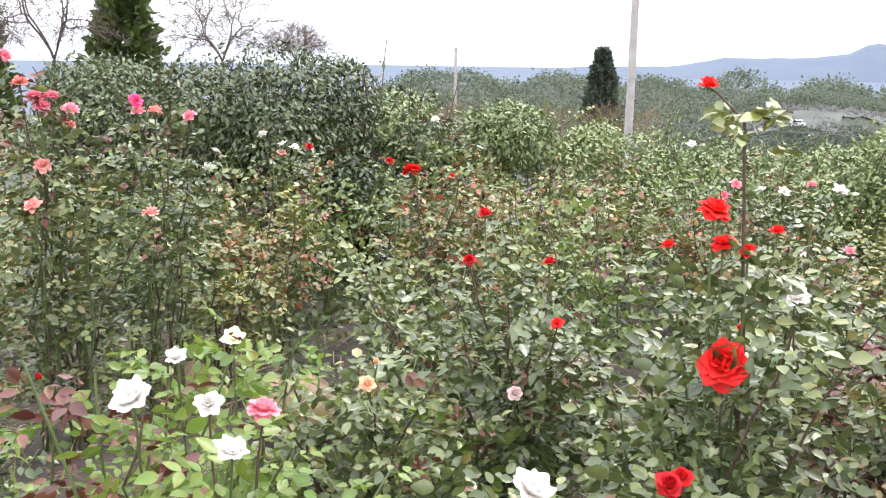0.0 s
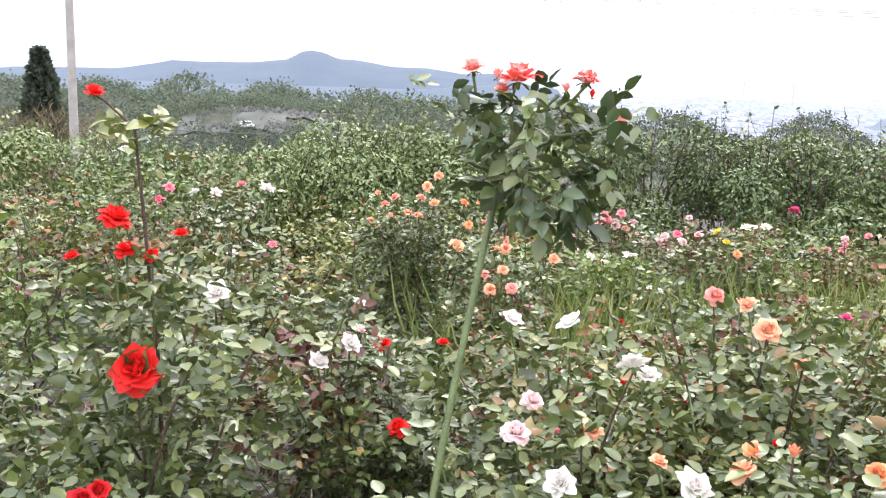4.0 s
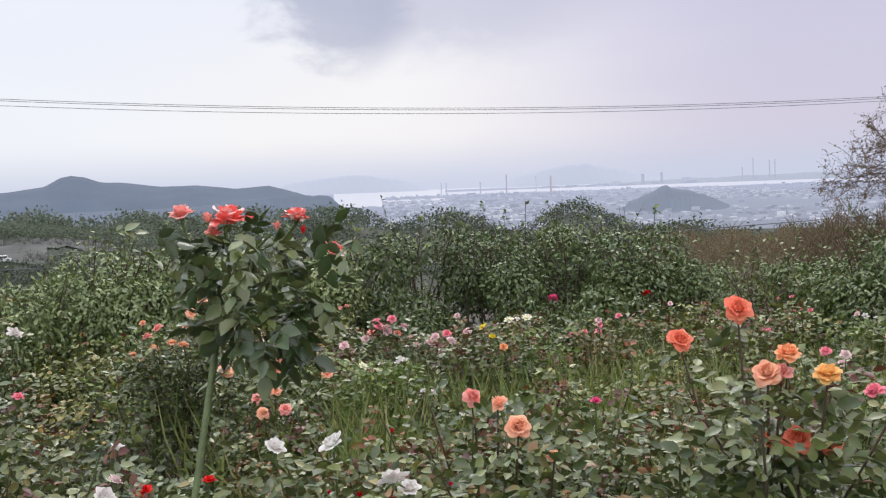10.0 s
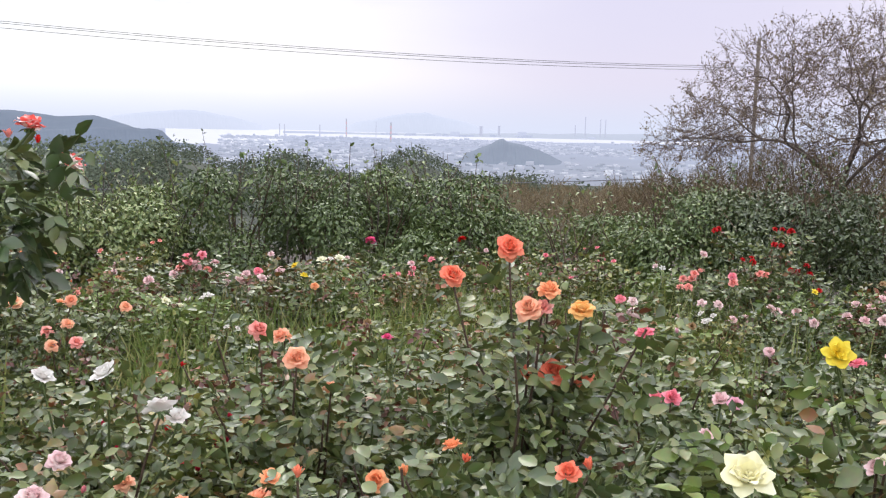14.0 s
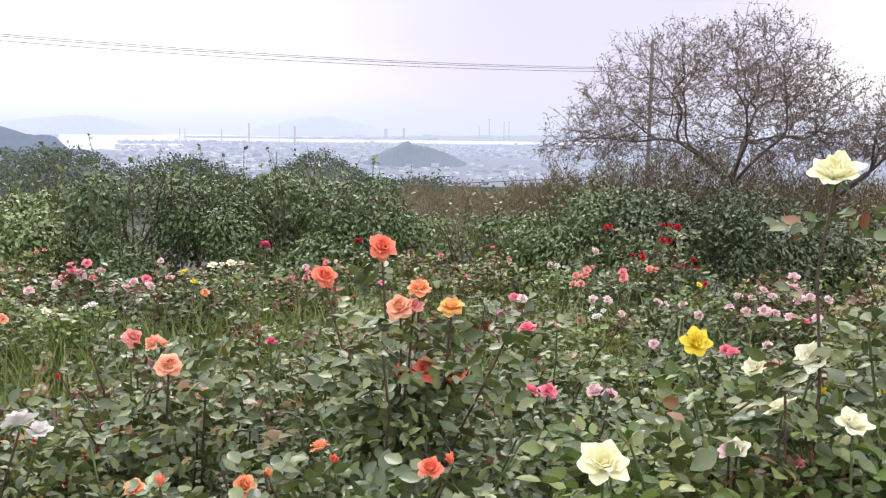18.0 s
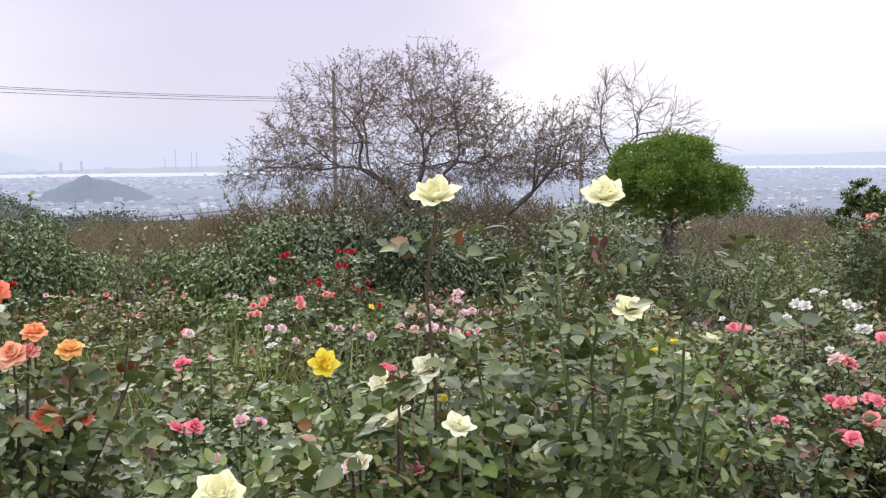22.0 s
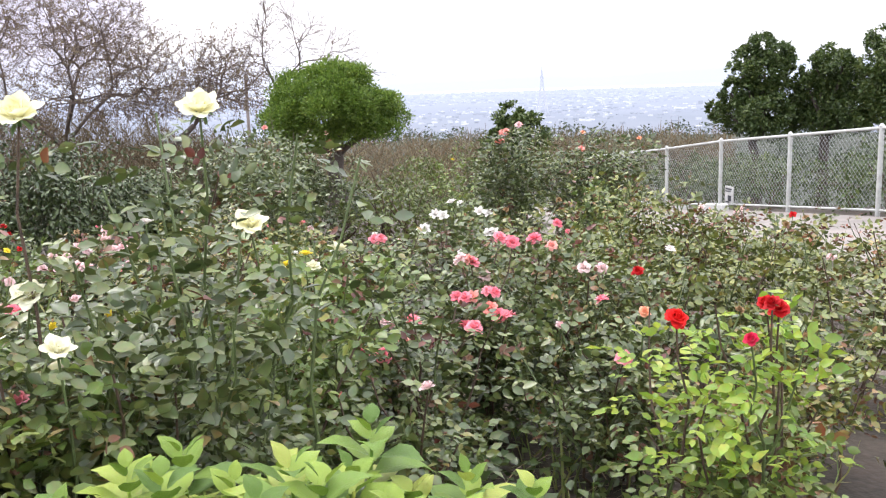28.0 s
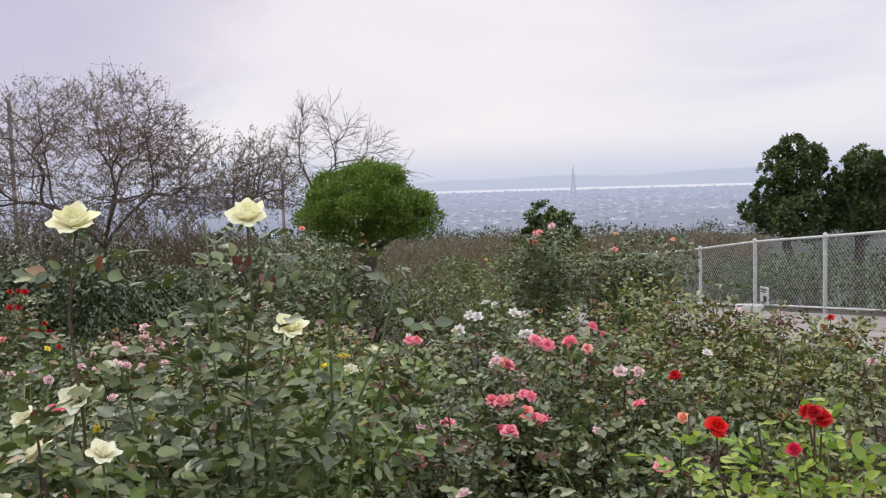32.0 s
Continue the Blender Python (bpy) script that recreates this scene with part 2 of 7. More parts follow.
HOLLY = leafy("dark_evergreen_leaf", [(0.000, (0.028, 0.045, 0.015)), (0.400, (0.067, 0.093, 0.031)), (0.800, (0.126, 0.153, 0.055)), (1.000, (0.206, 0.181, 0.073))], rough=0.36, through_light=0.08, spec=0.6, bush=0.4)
SPRING = leafy("weed_leaf_light", [(0.0, (0.097, 0.160, 0.022)), (0.5, (0.171, 0.255, 0.036)), (1.0, (0.262, 0.320, 0.058))], through_light=0.4)
WILD = leafy("wild_shrub_leaf", [(0.000, (0.053, 0.075, 0.016)), (0.500, (0.110, 0.141, 0.032)), (1.000, (0.189, 0.211, 0.053))], through_light=0.25)
WEED = leafy("weed_leaf_dark", [(0.0, (0.032, 0.056, 0.013)), (0.6, (0.068, 0.104, 0.024)), (1.0, (0.120, 0.148, 0.040))], through_light=0.25)
TOPIARY = leafy("clipped_crown_leaf", [(0.000, (0.062, 0.114, 0.014)), (0.500, (0.132, 0.211, 0.026)), (1.000, (0.220, 0.299, 0.048))], through_light=0.3, rough=0.5)
DARKTREE = leafy("dark_tree_leaf", [(0.000, (0.034, 0.057, 0.015)), (0.600, (0.072, 0.109, 0.025)), (1.000, (0.131, 0.155, 0.037))], through_light=0.2, rough=0.5)
BROWNLEAF = leafy("withered_leaf", [(0.0, (0.115, 0.080, 0.050)), (0.6, (0.215, 0.155, 0.100)), (1.0, (0.255, 0.210, 0.120))], through_light=0.25, rough=0.7)
GRASS = leafy("grass_blade", [(0.0, (0.085, 0.130, 0.030)), (0.55, (0.18, 0.235, 0.06)), (0.85, (0.29, 0.29, 0.10)), (1.0, (0.42, 0.35, 0.18))], through_light=0.3, rough=0.5)
STRAW = leafy("dry_straw", [(0.0, (0.20, 0.14, 0.09)), (0.6, (0.34, 0.26, 0.17)), (1.0, (0.44, 0.36, 0.25))], through_light=0.1, rough=0.8)
ROSE_DEEP = leafy("rose_leaf_deep", [(0.000, (0.026, 0.044, 0.015)), (0.500, (0.050, 0.080, 0.026)), (0.900, (0.081, 0.119, 0.037)), (1.000, (0.111, 0.126, 0.037))], rough=0.3, spec=0.8, through_light=0.08)
DRY_LEAF = leafy("dry_rose_leaf", [(0.000, (0.072, 0.031, 0.019)), (0.500, (0.162, 0.076, 0.039)), (0.850, (0.255, 0.140, 0.072)), (1.000, (0.323, 0.230, 0.128))], through_light=0.25, rough=0.7)
BRUSH_TWIG = leafy("brushwood_twig", [(0.000, (0.095, 0.067, 0.038)), (0.600, (0.170, 0.124, 0.070)), (1.000, (0.208, 0.173, 0.090))], through_light=0.3, rough=0.8)
CANE = simple("green_cane", (0.13, 0.17, 0.06), 0.5, (0.075, 0.10, 0.035), 22, 0.2)
CANE_OLD = simple("brown_cane", (0.13, 0.080, 0.052), 0.75, (0.065, 0.042, 0.030), 30, 0.4)
BARK = simple("grey_bark", (0.115, 0.088, 0.075), 0.85, (0.050, 0.038, 0.033), 6, 0.6)
TWIG = simple("reddish_twig", (0.15, 0.105, 0.088), 0.8, (0.080, 0.054, 0.045), 3)
POLE_WOOD = simple("weathered_pole_wood", (0.30, 0.25, 0.23), 0.85, (0.20, 0.165, 0.15), 5, 0.3)
SEPAL = simple("sepal_green", (0.12, 0.19, 0.06), 0.5, None, 40)

PETAL_COLORS = {
    "pink": ((0.93, 0.42, 0.47), (0.89, 0.23, 0.31)), "hotpink": ((0.88, 0.16, 0.36), (0.76, 0.07, 0.22)), "coral": ((0.91, 0.33, 0.28), (0.90, 0.50, 0.44)),
    "white": ((0.82, 0.82, 0.78), (0.80, 0.72, 0.68)), "blush": ((0.86, 0.73, 0.70), (0.84, 0.54, 0.56)), "red": ((0.68, 0.018, 0.020), (0.42, 0.008, 0.014)),
    "scarlet": ((0.90, 0.035, 0.026), (0.70, 0.014, 0.016)), "crimson": ((0.74, 0.03, 0.10), (0.50, 0.015, 0.05)), "peach": ((0.95, 0.60, 0.38), (0.92, 0.42, 0.28)),
    "orange": ((0.95, 0.52, 0.27), (0.92, 0.35, 0.17)), "orangered": ((0.93, 0.36, 0.21), (0.90, 0.22, 0.14)), "gold": ((0.94, 0.62, 0.22), (0.90, 0.46, 0.16)),
    "yellow": ((0.92, 0.80, 0.10), (0.90, 0.66, 0.06)), "cream": ((0.91, 0.90, 0.74), (0.90, 0.85, 0.60)), "lemon": ((0.93, 0.91, 0.70), (0.92, 0.87, 0.54)),
    "mauve": ((0.92, 0.60, 0.68), (0.86, 0.42, 0.55)), "bicolor": ((0.95, 0.86, 0.82), (0.90, 0.16, 0.13)), "dried": ((0.45, 0.30, 0.16), (0.30, 0.18, 0.09)),
}


def petal_material(key):
    name = "petal_" + key
    if name in MATS:
        return MATS[name]
    a, b2 = PETAL_COLORS[key]
    m = bpy.data.materials.new(name)
    m.use_nodes = True
    n, l = m.node_tree.nodes, m.node_tree.links
    b = n["Principled BSDF"]
    b.inputs["Roughness"].default_value = 0.6
    b.inputs["Specular IOR Level"].default_value = 0.25
    g, o = n.new("ShaderNodeNewGeometry"), n.new("ShaderNodeObjectInfo")
    t = n.new("ShaderNodeTexNoise")
    t.inputs["Scale"].default_value = 2.2
    co = n.new("ShaderNodeTexCoord")
    mx = n.new("ShaderNodeMath")
    mx.operation = "MULTIPLY_ADD"
    mx.inputs[1].default_value = 0.5
    sub = n.new("ShaderNodeMath")
    sub.operation = "MULTIPLY_ADD"
    sub.inputs[1].default_value, sub.inputs[2].default_value = 1.6, -0.55
    mix = n.new("ShaderNodeMix")
    mix.data_type = "RGBA"
    mix.inputs["A"].default_value, mix.inputs["B"].default_value = (*a, 1), (*b2, 1)
    l.new(co.outputs["Object"], t.inputs["Vector"])
    l.new(o.outputs["Random"], mx.inputs[0])
    l.new(t.outputs["Fac"], sub.inputs[0])
    l.new(sub.outputs[0], mx.inputs[2])
    edge = n.new("ShaderNodeMapRange")
    edge.inputs["From Min"].default_value, edge.inputs["From Max"].default_value = (0.30, 0.55) if key == "bicolor" else (0.0, 1.0)
    l.new(mx.outputs[0], edge.inputs["Value"])
    l.new(edge.outputs["Result"], mix.inputs["Factor"])
    l.new(mix.outputs["Result"], b.inputs["Base Color"])
    tr = n.new("ShaderNodeBsdfTranslucent")
    ms = n.new("ShaderNodeMixShader")
    ms.inputs["Fac"].default_value = 0.3
    l.new(mix.outputs["Result"], tr.inputs["Color"])
    l.new(b.outputs["BSDF"], ms.inputs[1])
    l.new(tr.outputs["BSDF"], ms.inputs[2])
    l.new(ms.outputs["Shader"], n["Material Output"].inputs["Surface"])
    MATS[name] = m
    return m


# ---- mesh helpers ----
rng = np.random.default_rng(7)


def mesh_of(name, verts, tris, mats, smooth=True, index=None):
    """A mesh from arrays of corners and triangles."""
    me = bpy.data.meshes.new(name)
    verts, tris = np.asarray(verts, np.float32), np.asarray(tris, np.int32)
    k = tris.shape[1]
    me.vertices.add(len(verts))
    me.vertices.foreach_set("co", verts.ravel())
    me.loops.add(tris.size)
    me.loops.foreach_set("vertex_index", tris.ravel())
    me.polygons.add(len(tris))
    me.polygons.foreach_set("loop_start", np.arange(0, tris.size, k, dtype=np.int32))
    if smooth:
        me.polygons.foreach_set("use_smooth", np.ones(len(tris), bool))
    for m in (mats if isinstance(mats, (list, tuple)) else [mats]):
        me.materials.append(m)
    if index is not None:
        me.polygons.foreach_set("material_index", np.asarray(index, np.int32))
    me.update(calc_edges=True)
    return me


def child(name, me, parent, label="", kind=""):
    ob = new(name, me)
    ob.parent = parent
    return tagged(ob, label=label, kind=kind)


def part(name, bm, material, parent, label=""):
    me = bpy.data.meshes.new(name)
    bm.to_mesh(me)
    bm.free()
    me.materials.append(material)
    return child(name, me, parent, label)


def holder(name, x, y, z, label, category, group="", kind=""):
    ob = new(name)
    ob.location = (x, y, z)
    ob.empty_display_size = 0.1
    return tagged(ob, label, category, group, kind)


def unit(v):
    v = np.asarray(v, float)
    return v / np.maximum(np.linalg.norm(v, axis=-1, keepdims=True), 1e-9)


# leaf outlines: along y, tip at 1, folded along the midrib
LEAF8 = (np.array([(0, 0, 0), (0, 0.5, -0.05), (0, 1, -0.12), (0.22, 0.18, 0.03), (0.31, 0.45, 0.04), (0.18, 0.79, -0.02), (-0.22, 0.18, 0.03), (-0.31, 0.45, 0.04), (-0.18, 0.79, -0.02)]),
         np.array([(0, 3, 1), (3, 4, 1), (4, 5, 1), (5, 2, 1), (0, 1, 6), (6, 1, 7), (7, 1, 8), (8, 1, 2)]))
LEAF4 = (np.array([(0, 0, 0), (0.25, 0.22, 0.05), (0.29, 0.58, 0.04), (0, 1, -0.12), (-0.29, 0.58, 0.04), (-0.25, 0.22, 0.05)]), np.array([(0, 1, 2), (0, 2, 3), (0, 3, 4), (0, 4, 5)]))
LEAF2 = (np.array([(0, 0, 0), (0.3, 0.5, 0.05), (0, 1, -0.1), (-0.3, 0.5, 0.05)]), np.array([(0, 1, 2), (0, 2, 3)]))
BLADE = (np.array([(-0.03, 0, 0), (0.03, 0, 0), (0.02, 0.6, 0.04), (-0.02, 0.6, 0.04), (0, 1, -0.12)]), np.array([(0, 1, 2), (0, 2, 3), (3, 2, 4)]))


def leaves(points, along, normal, length, shape, wide=1.0):
    """Corners and triangles of one leaf at each point."""
    V, T = shape
    y = unit(along)
    x = unit(np.cross(y, normal))
    z = np.cross(x, y)
    s = np.asarray(length)[:, None, None]
    P = np.asarray(points)[:, None, :] + s * (wide * V[None, :, 0, None] * x[:, None, :] + V[None, :, 1, None] * y[:, None, :] + V[None, :, 2, None] * z[:, None, :])
    F = T[None] + (np.arange(len(points)) * len(V))[:, None, None]
    return P.reshape(-1, 3), F.reshape(-1, 3)


def merge(pieces):
    vs, fs, k = [], [], 0
    for v, f in pieces:
        vs.append(v)
        fs.append(f + k)
        k += len(v)
    return np.concatenate(vs), np.concatenate(fs)


def tube(points, r0, r1, sides=5):
    """A tapered limb along a line of points."""
    p = np.asarray(points, float)
    d = unit(np.gradient(p, axis=0))
    ref = np.where(np.abs(d[:, 2:3]) > 0.9, [[1.0, 0, 0]], [[0, 0, 1.0]])
    a = unit(np.cross(d, ref))
    b = np.cross(d, a)
    r = np.linspace(r0, r1, len(p))[:, None, None]
    ang = np.linspace(0, 2 * np.pi, sides, endpoint=False)
    ring = p[:, None, :] + r * (np.cos(ang)[None, :, None] * a[:, None, :] + np.sin(ang)[None, :, None] * b[:, None, :])
    i, j = np.meshgrid(np.arange(len(p) - 1), np.arange(sides), indexing="ij")
    q = [i * sides + j, i * sides + (j + 1) % sides, (i + 1) * sides + (j + 1) % sides, (i + 1) * sides + j]
    f = np.concatenate([np.stack([q[0], q[1], q[2]], -1).reshape(-1, 3), np.stack([q[0], q[2], q[3]], -1).reshape(-1, 3)])
    return ring.reshape(-1, 3), f


def bend(a, b, sag=0.0, n=6, wob=0.0):
    """A line from a to b that bows outwards and wobbles."""
    a, b = np.asarray(a, float), np.asarray(b, float)
    t = np.linspace(0, 1, n)[:, None]
    side = np.array([b[0] - a[0], b[1] - a[1], 0])
    p = a + (b - a) * t + side * (-sag) * np.sin(np.pi * t)
    if wob:
        w = rng.normal(0, wob, (n, 3)) * np.sin(np.pi * t)
        p = p + w
    return p


# ---- ground ----
def polar(az, r):
    """The place r metres off in the direction az, from where the visitor stands when facing it."""
    ex = float(np.interp(az, (10, 45, 65, 85, 102), (0.0, 0.15, 0.28, 0.33, 0.26)))
    ey = float(np.interp(az, (10, 45, 65, 85, 102), (0.0, -0.12, -0.30, -0.47, -0.60)))
    return ex + r * math.sin(radians(az)), ey + r * math.cos(radians(az))


G_R = [0, 3, 9, 18, 30, 60, 150, 400, 900, 5000]
G_Z = [0, 0, -0.28, -0.85, -2.6, -7.0, -18, -36, -45, -45]
PLAIN_Z = -45.0
# wooded hills in the middle distance: azimuth, distance, half width in degrees, half depth, height of the top
HILLS = [(17.2, 440, 3.6, 90, -10.0), (22.0, 460, 3.8, 90, -12.0), (27.8, 440, 2.6, 90, -12.5), (31.5, 430, 3.4, 100, -17.5), (7.0, 500, 3.6, 120, -12.0), (12.5, 500, 3.4, 120, -13.0), (0.0, 500, 6.0, 120, -12), (21.5, 322, 10.0, 90, -12.0), (40.0, 430, 5.0, 120, -16.5), (46.0, 430, 4.0, 120, -20),
         (54.1, 560, 2.4, 130, -20), (61.0, 320, 4.0, 90, -22), (72.0, 400, 7.0, 120, -27), (86.0, 420, 8.0, 120, -26), (100.0, 420, 7.0, 110, -27), (108.0, 330, 5.0, 90, -22), (118.0, 420, 9.0, 110, -26)]


def yard_z(x):
    """The sloping drive beside the fence."""
    return np.minimum(0.0, -0.74 - (np.asarray(x, float) - 13.76) * 0.105)


def ground_z(x, y):
    x, y = np.asarray(x, float), np.asarray(y, float)
    r = np.hypot(x, y)
    az = np.degrees(np.arctan2(x, y))
    z = np.interp(r, G_R, G_Z)
    # beside the drive the ground keeps the drive's slope
    yard = np.clip((-2.7 - y) / 1.0, 0, 1) * np.clip((x - 2.0) / 2.0, 0, 1) * np.clip((26 - x) / 3, 0, 1) * np.clip((y + 12) / 3, 0, 1)
    z = z * (1 - yard) + (yard_z(x) - 0.06) * yard
    base = z
    for a, d, wa, wd, top in HILLS:
        g = np.exp(-((az - a) / wa) ** 2 - ((r - d) / wd) ** 2)
        z = np.maximum(z, base + (top - base) * g)
    return z


GROUND = simple("bed_soil", (0.085, 0.065, 0.050), 0.95, (0.036, 0.030, 0.023), 3.0, 0.6, detail=8)
gr = np.concatenate([np.linspace(0, 30, 61), np.geomspace(31, 4950, 110)])
ga = np.radians(np.concatenate([np.arange(-40, 135, 1.0), np.arange(135, 320, 5.0)]))
R_, A_ = np.meshgrid(gr, ga, indexing="ij")
X_, Y_ = R_ * np.sin(A_), R_ * np.cos(A_)
Z_ = ground_z(X_, Y_)
near_rough = np.clip((40 - R_) / 10, 0, 1) * np.clip(R_ / 1.0, 0, 1)
Z_ = Z_ + near_rough * 0.02 * np.sin(X_ * 7 + 2 * np.sin(Y_ * 3)) * np.cos(Y_ * 6)
nr, na = R_.shape
gi, gj = np.meshgrid(np.arange(nr - 1), np.arange(na), indexing="ij")
gj2 = (gj + 1) % na
quads = np.stack([gi * na + gj, (gi + 1) * na + gj, (gi + 1) * na + gj2, gi * na + gj2], -1).reshape(-1, 4)
g_mid = (R_[:-1, :].ravel())
g_az = np.degrees(A_[:-1, :].ravel())
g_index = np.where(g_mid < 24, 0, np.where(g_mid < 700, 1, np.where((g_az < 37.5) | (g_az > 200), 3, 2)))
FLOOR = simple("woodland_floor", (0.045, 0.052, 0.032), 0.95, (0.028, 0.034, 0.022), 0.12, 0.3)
# the plain's haze is bluish emission mixed over its own colour
PLAIN = haze_glow(simple("far_plain_hazed", (0.10, 0.105, 0.11), 0.9, (0.022, 0.034, 0.028), 0.006, detail=8), 1150.0)
# blue haze over the forest is painted in: bluish base colour and emission
MT_BLUE = simple("hazed_mountain_forest", (0.042, 0.055, 0.066), 0.95, (0.030, 0.040, 0.050), 0.01, 0.2, glow=(0.065, 0.090, 0.150))
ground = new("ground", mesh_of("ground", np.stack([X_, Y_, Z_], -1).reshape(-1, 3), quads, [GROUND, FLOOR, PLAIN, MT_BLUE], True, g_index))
tagged(ground, "garden soil running down into wooded hills and a hazy plain", "ground", kind="structure")


# ---- sea, far mountains, town ----
def ring_sheet(name, a0, a1, r0, r1, z, material, label, category, wave=0.0, kind="structure"):
    az = np.radians(np.linspace(a0, a1, 40))
    t = np.linspace(0, 1, 40)
    inner = r0 * (1 + wave * np.sin(t * 23) * np.sin(t * 7))
    outer = np.full(40, float(r1))
    P = np.concatenate([np.stack([inner * np.sin(az), inner * np.cos(az), np.full(40, z)], -1), np.stack([outer * np.sin(az), outer * np.cos(az), np.full(40, z)], -1)])
    q = np.array([(k, k + 40, k + 41, k + 1) for k in range(39)])
    return tagged(new(name, mesh_of(name, P, q, material, False)), label, category, kind=kind)


# the sky's reflection and the haze on the water are painted as even emission
SEA = simple("glowing_pale_sea", (0.16, 0.165, 0.18), 0.35, (0.13, 0.14, 0.16), 0.004, 0.05, spec=0.35, glow=(0.30, 0.31, 0.36))
CHANNEL = simple("glowing_channel_water", (0.10, 0.10, 0.11), 0.7, (0.09, 0.09, 0.10), 0.004, 0.05, spec=0.1, glow=(0.56, 0.58, 0.69))
BRIGHT_SEA = simple("glowing_bright_water", (0.12, 0.12, 0.13), 0.8, (0.10, 0.10, 0.11), 0.004, 0.02, spec=0.1, glow=(0.64, 0.65, 0.72))
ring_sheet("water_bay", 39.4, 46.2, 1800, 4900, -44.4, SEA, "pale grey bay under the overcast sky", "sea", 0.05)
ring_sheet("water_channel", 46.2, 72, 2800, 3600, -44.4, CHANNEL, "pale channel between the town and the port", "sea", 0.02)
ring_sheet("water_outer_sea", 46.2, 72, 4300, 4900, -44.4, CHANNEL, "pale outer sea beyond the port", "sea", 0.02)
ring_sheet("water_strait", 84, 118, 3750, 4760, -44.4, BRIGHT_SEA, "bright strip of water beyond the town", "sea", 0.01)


def ridge(name, r, tops, depth, material, label, seed, rough=0.06):
    """A far mountain range: crest as (azimuth, degrees over the eye's level), slopes to both sides."""
    a0, a1 = tops[0][0], tops[-1][0]
    n = 240
    az = np.linspace(a0, a1, n)
    el = np.interp(az, [p[0] for p in tops], [p[1] for p in tops])
    rg = np.random.default_rng(seed)
    for k in (9, 21, 47, 90):
        el = el + rough * (8 / k) * np.interp(az, np.linspace(a0, a1, k * 2), rg.normal(0, 1, k * 2))
    ztop = 1.5 + r * np.tan(np.radians(el))
    rows = []
    for t in np.linspace(-1, 1, 13):
        rr = r + depth * t
        f = max(0.0, 1 - abs(t)) ** 0.85
        lump = 1 + 0.10 * np.sin(az * 9 + 5 * t + np.sin(az * 23)) * (1 - f)
        z = PLAIN_Z - 2 + (ztop - PLAIN_Z + 2) * np.clip(f * lump, 0, 1)
        rows.append(np.stack([rr * np.sin(np.radians(az)), rr * np.cos(np.radians(az)), z], -1))
    P = np.concatenate(rows)
    q = np.array([(i * n + j, i * n + j + 1, (i + 1) * n + j + 1, (i + 1) * n + j) for i in range(12) for j in range(n - 1)])
    return tagged(new(name, mesh_of(name, P, q, material, True)), label, "mountain", kind="structure")


# port, islands, shore and hillock: their haze is painted as bluish emission
MT_PALE = simple("hazed_port_land", (0.05, 0.06, 0.07), 0.95, (0.04, 0.05, 0.06), 0.004, glow=(0.36, 0.39, 0.49))
MT_PALER = simple("hazed_far_shore", (0.02, 0.02, 0.025), 0.95, (0.018, 0.02, 0.022), 0.004, glow=(0.55, 0.60, 0.75))
MT_GREY = simple("hazed_hillock_forest", (0.055, 0.068, 0.075), 0.95, (0.040, 0.050, 0.058), 0.02, 0.2, glow=(0.12, 0.145, 0.215))
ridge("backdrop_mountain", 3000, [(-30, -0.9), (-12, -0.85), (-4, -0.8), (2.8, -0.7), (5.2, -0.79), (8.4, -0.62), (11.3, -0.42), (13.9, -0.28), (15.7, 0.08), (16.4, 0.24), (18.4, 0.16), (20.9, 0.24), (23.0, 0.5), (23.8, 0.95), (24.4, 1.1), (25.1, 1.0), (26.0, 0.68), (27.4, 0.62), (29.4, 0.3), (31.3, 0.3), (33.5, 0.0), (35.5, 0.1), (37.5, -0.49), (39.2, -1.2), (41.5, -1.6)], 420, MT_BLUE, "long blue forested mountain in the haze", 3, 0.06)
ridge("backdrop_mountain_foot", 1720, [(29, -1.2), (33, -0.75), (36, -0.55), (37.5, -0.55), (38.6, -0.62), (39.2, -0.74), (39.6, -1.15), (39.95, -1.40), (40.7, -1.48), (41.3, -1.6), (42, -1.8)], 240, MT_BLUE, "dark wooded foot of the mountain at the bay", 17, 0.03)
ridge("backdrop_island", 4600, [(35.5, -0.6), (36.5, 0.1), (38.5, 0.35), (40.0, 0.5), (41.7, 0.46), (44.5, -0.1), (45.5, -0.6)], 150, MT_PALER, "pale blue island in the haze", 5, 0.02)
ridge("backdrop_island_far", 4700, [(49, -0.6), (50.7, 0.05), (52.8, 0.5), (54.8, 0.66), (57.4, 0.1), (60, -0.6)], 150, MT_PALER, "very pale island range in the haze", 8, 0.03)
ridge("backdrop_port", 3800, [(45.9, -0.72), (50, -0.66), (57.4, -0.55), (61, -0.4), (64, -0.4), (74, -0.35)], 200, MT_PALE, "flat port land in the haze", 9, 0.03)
ridge("backdrop_shore", 4820, [(72, -0.5), (86, -0.3), (98, 0.05), (104, 0.2), (110, 0.1), (116, 0.35), (130, 0.6)], 60, MT_PALER, "shore across the strait, pale blue in the haze", 11, 0.04)
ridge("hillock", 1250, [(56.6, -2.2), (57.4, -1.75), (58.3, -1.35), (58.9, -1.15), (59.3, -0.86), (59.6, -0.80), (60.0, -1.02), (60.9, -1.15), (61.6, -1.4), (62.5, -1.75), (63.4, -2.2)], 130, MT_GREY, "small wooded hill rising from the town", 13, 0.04)

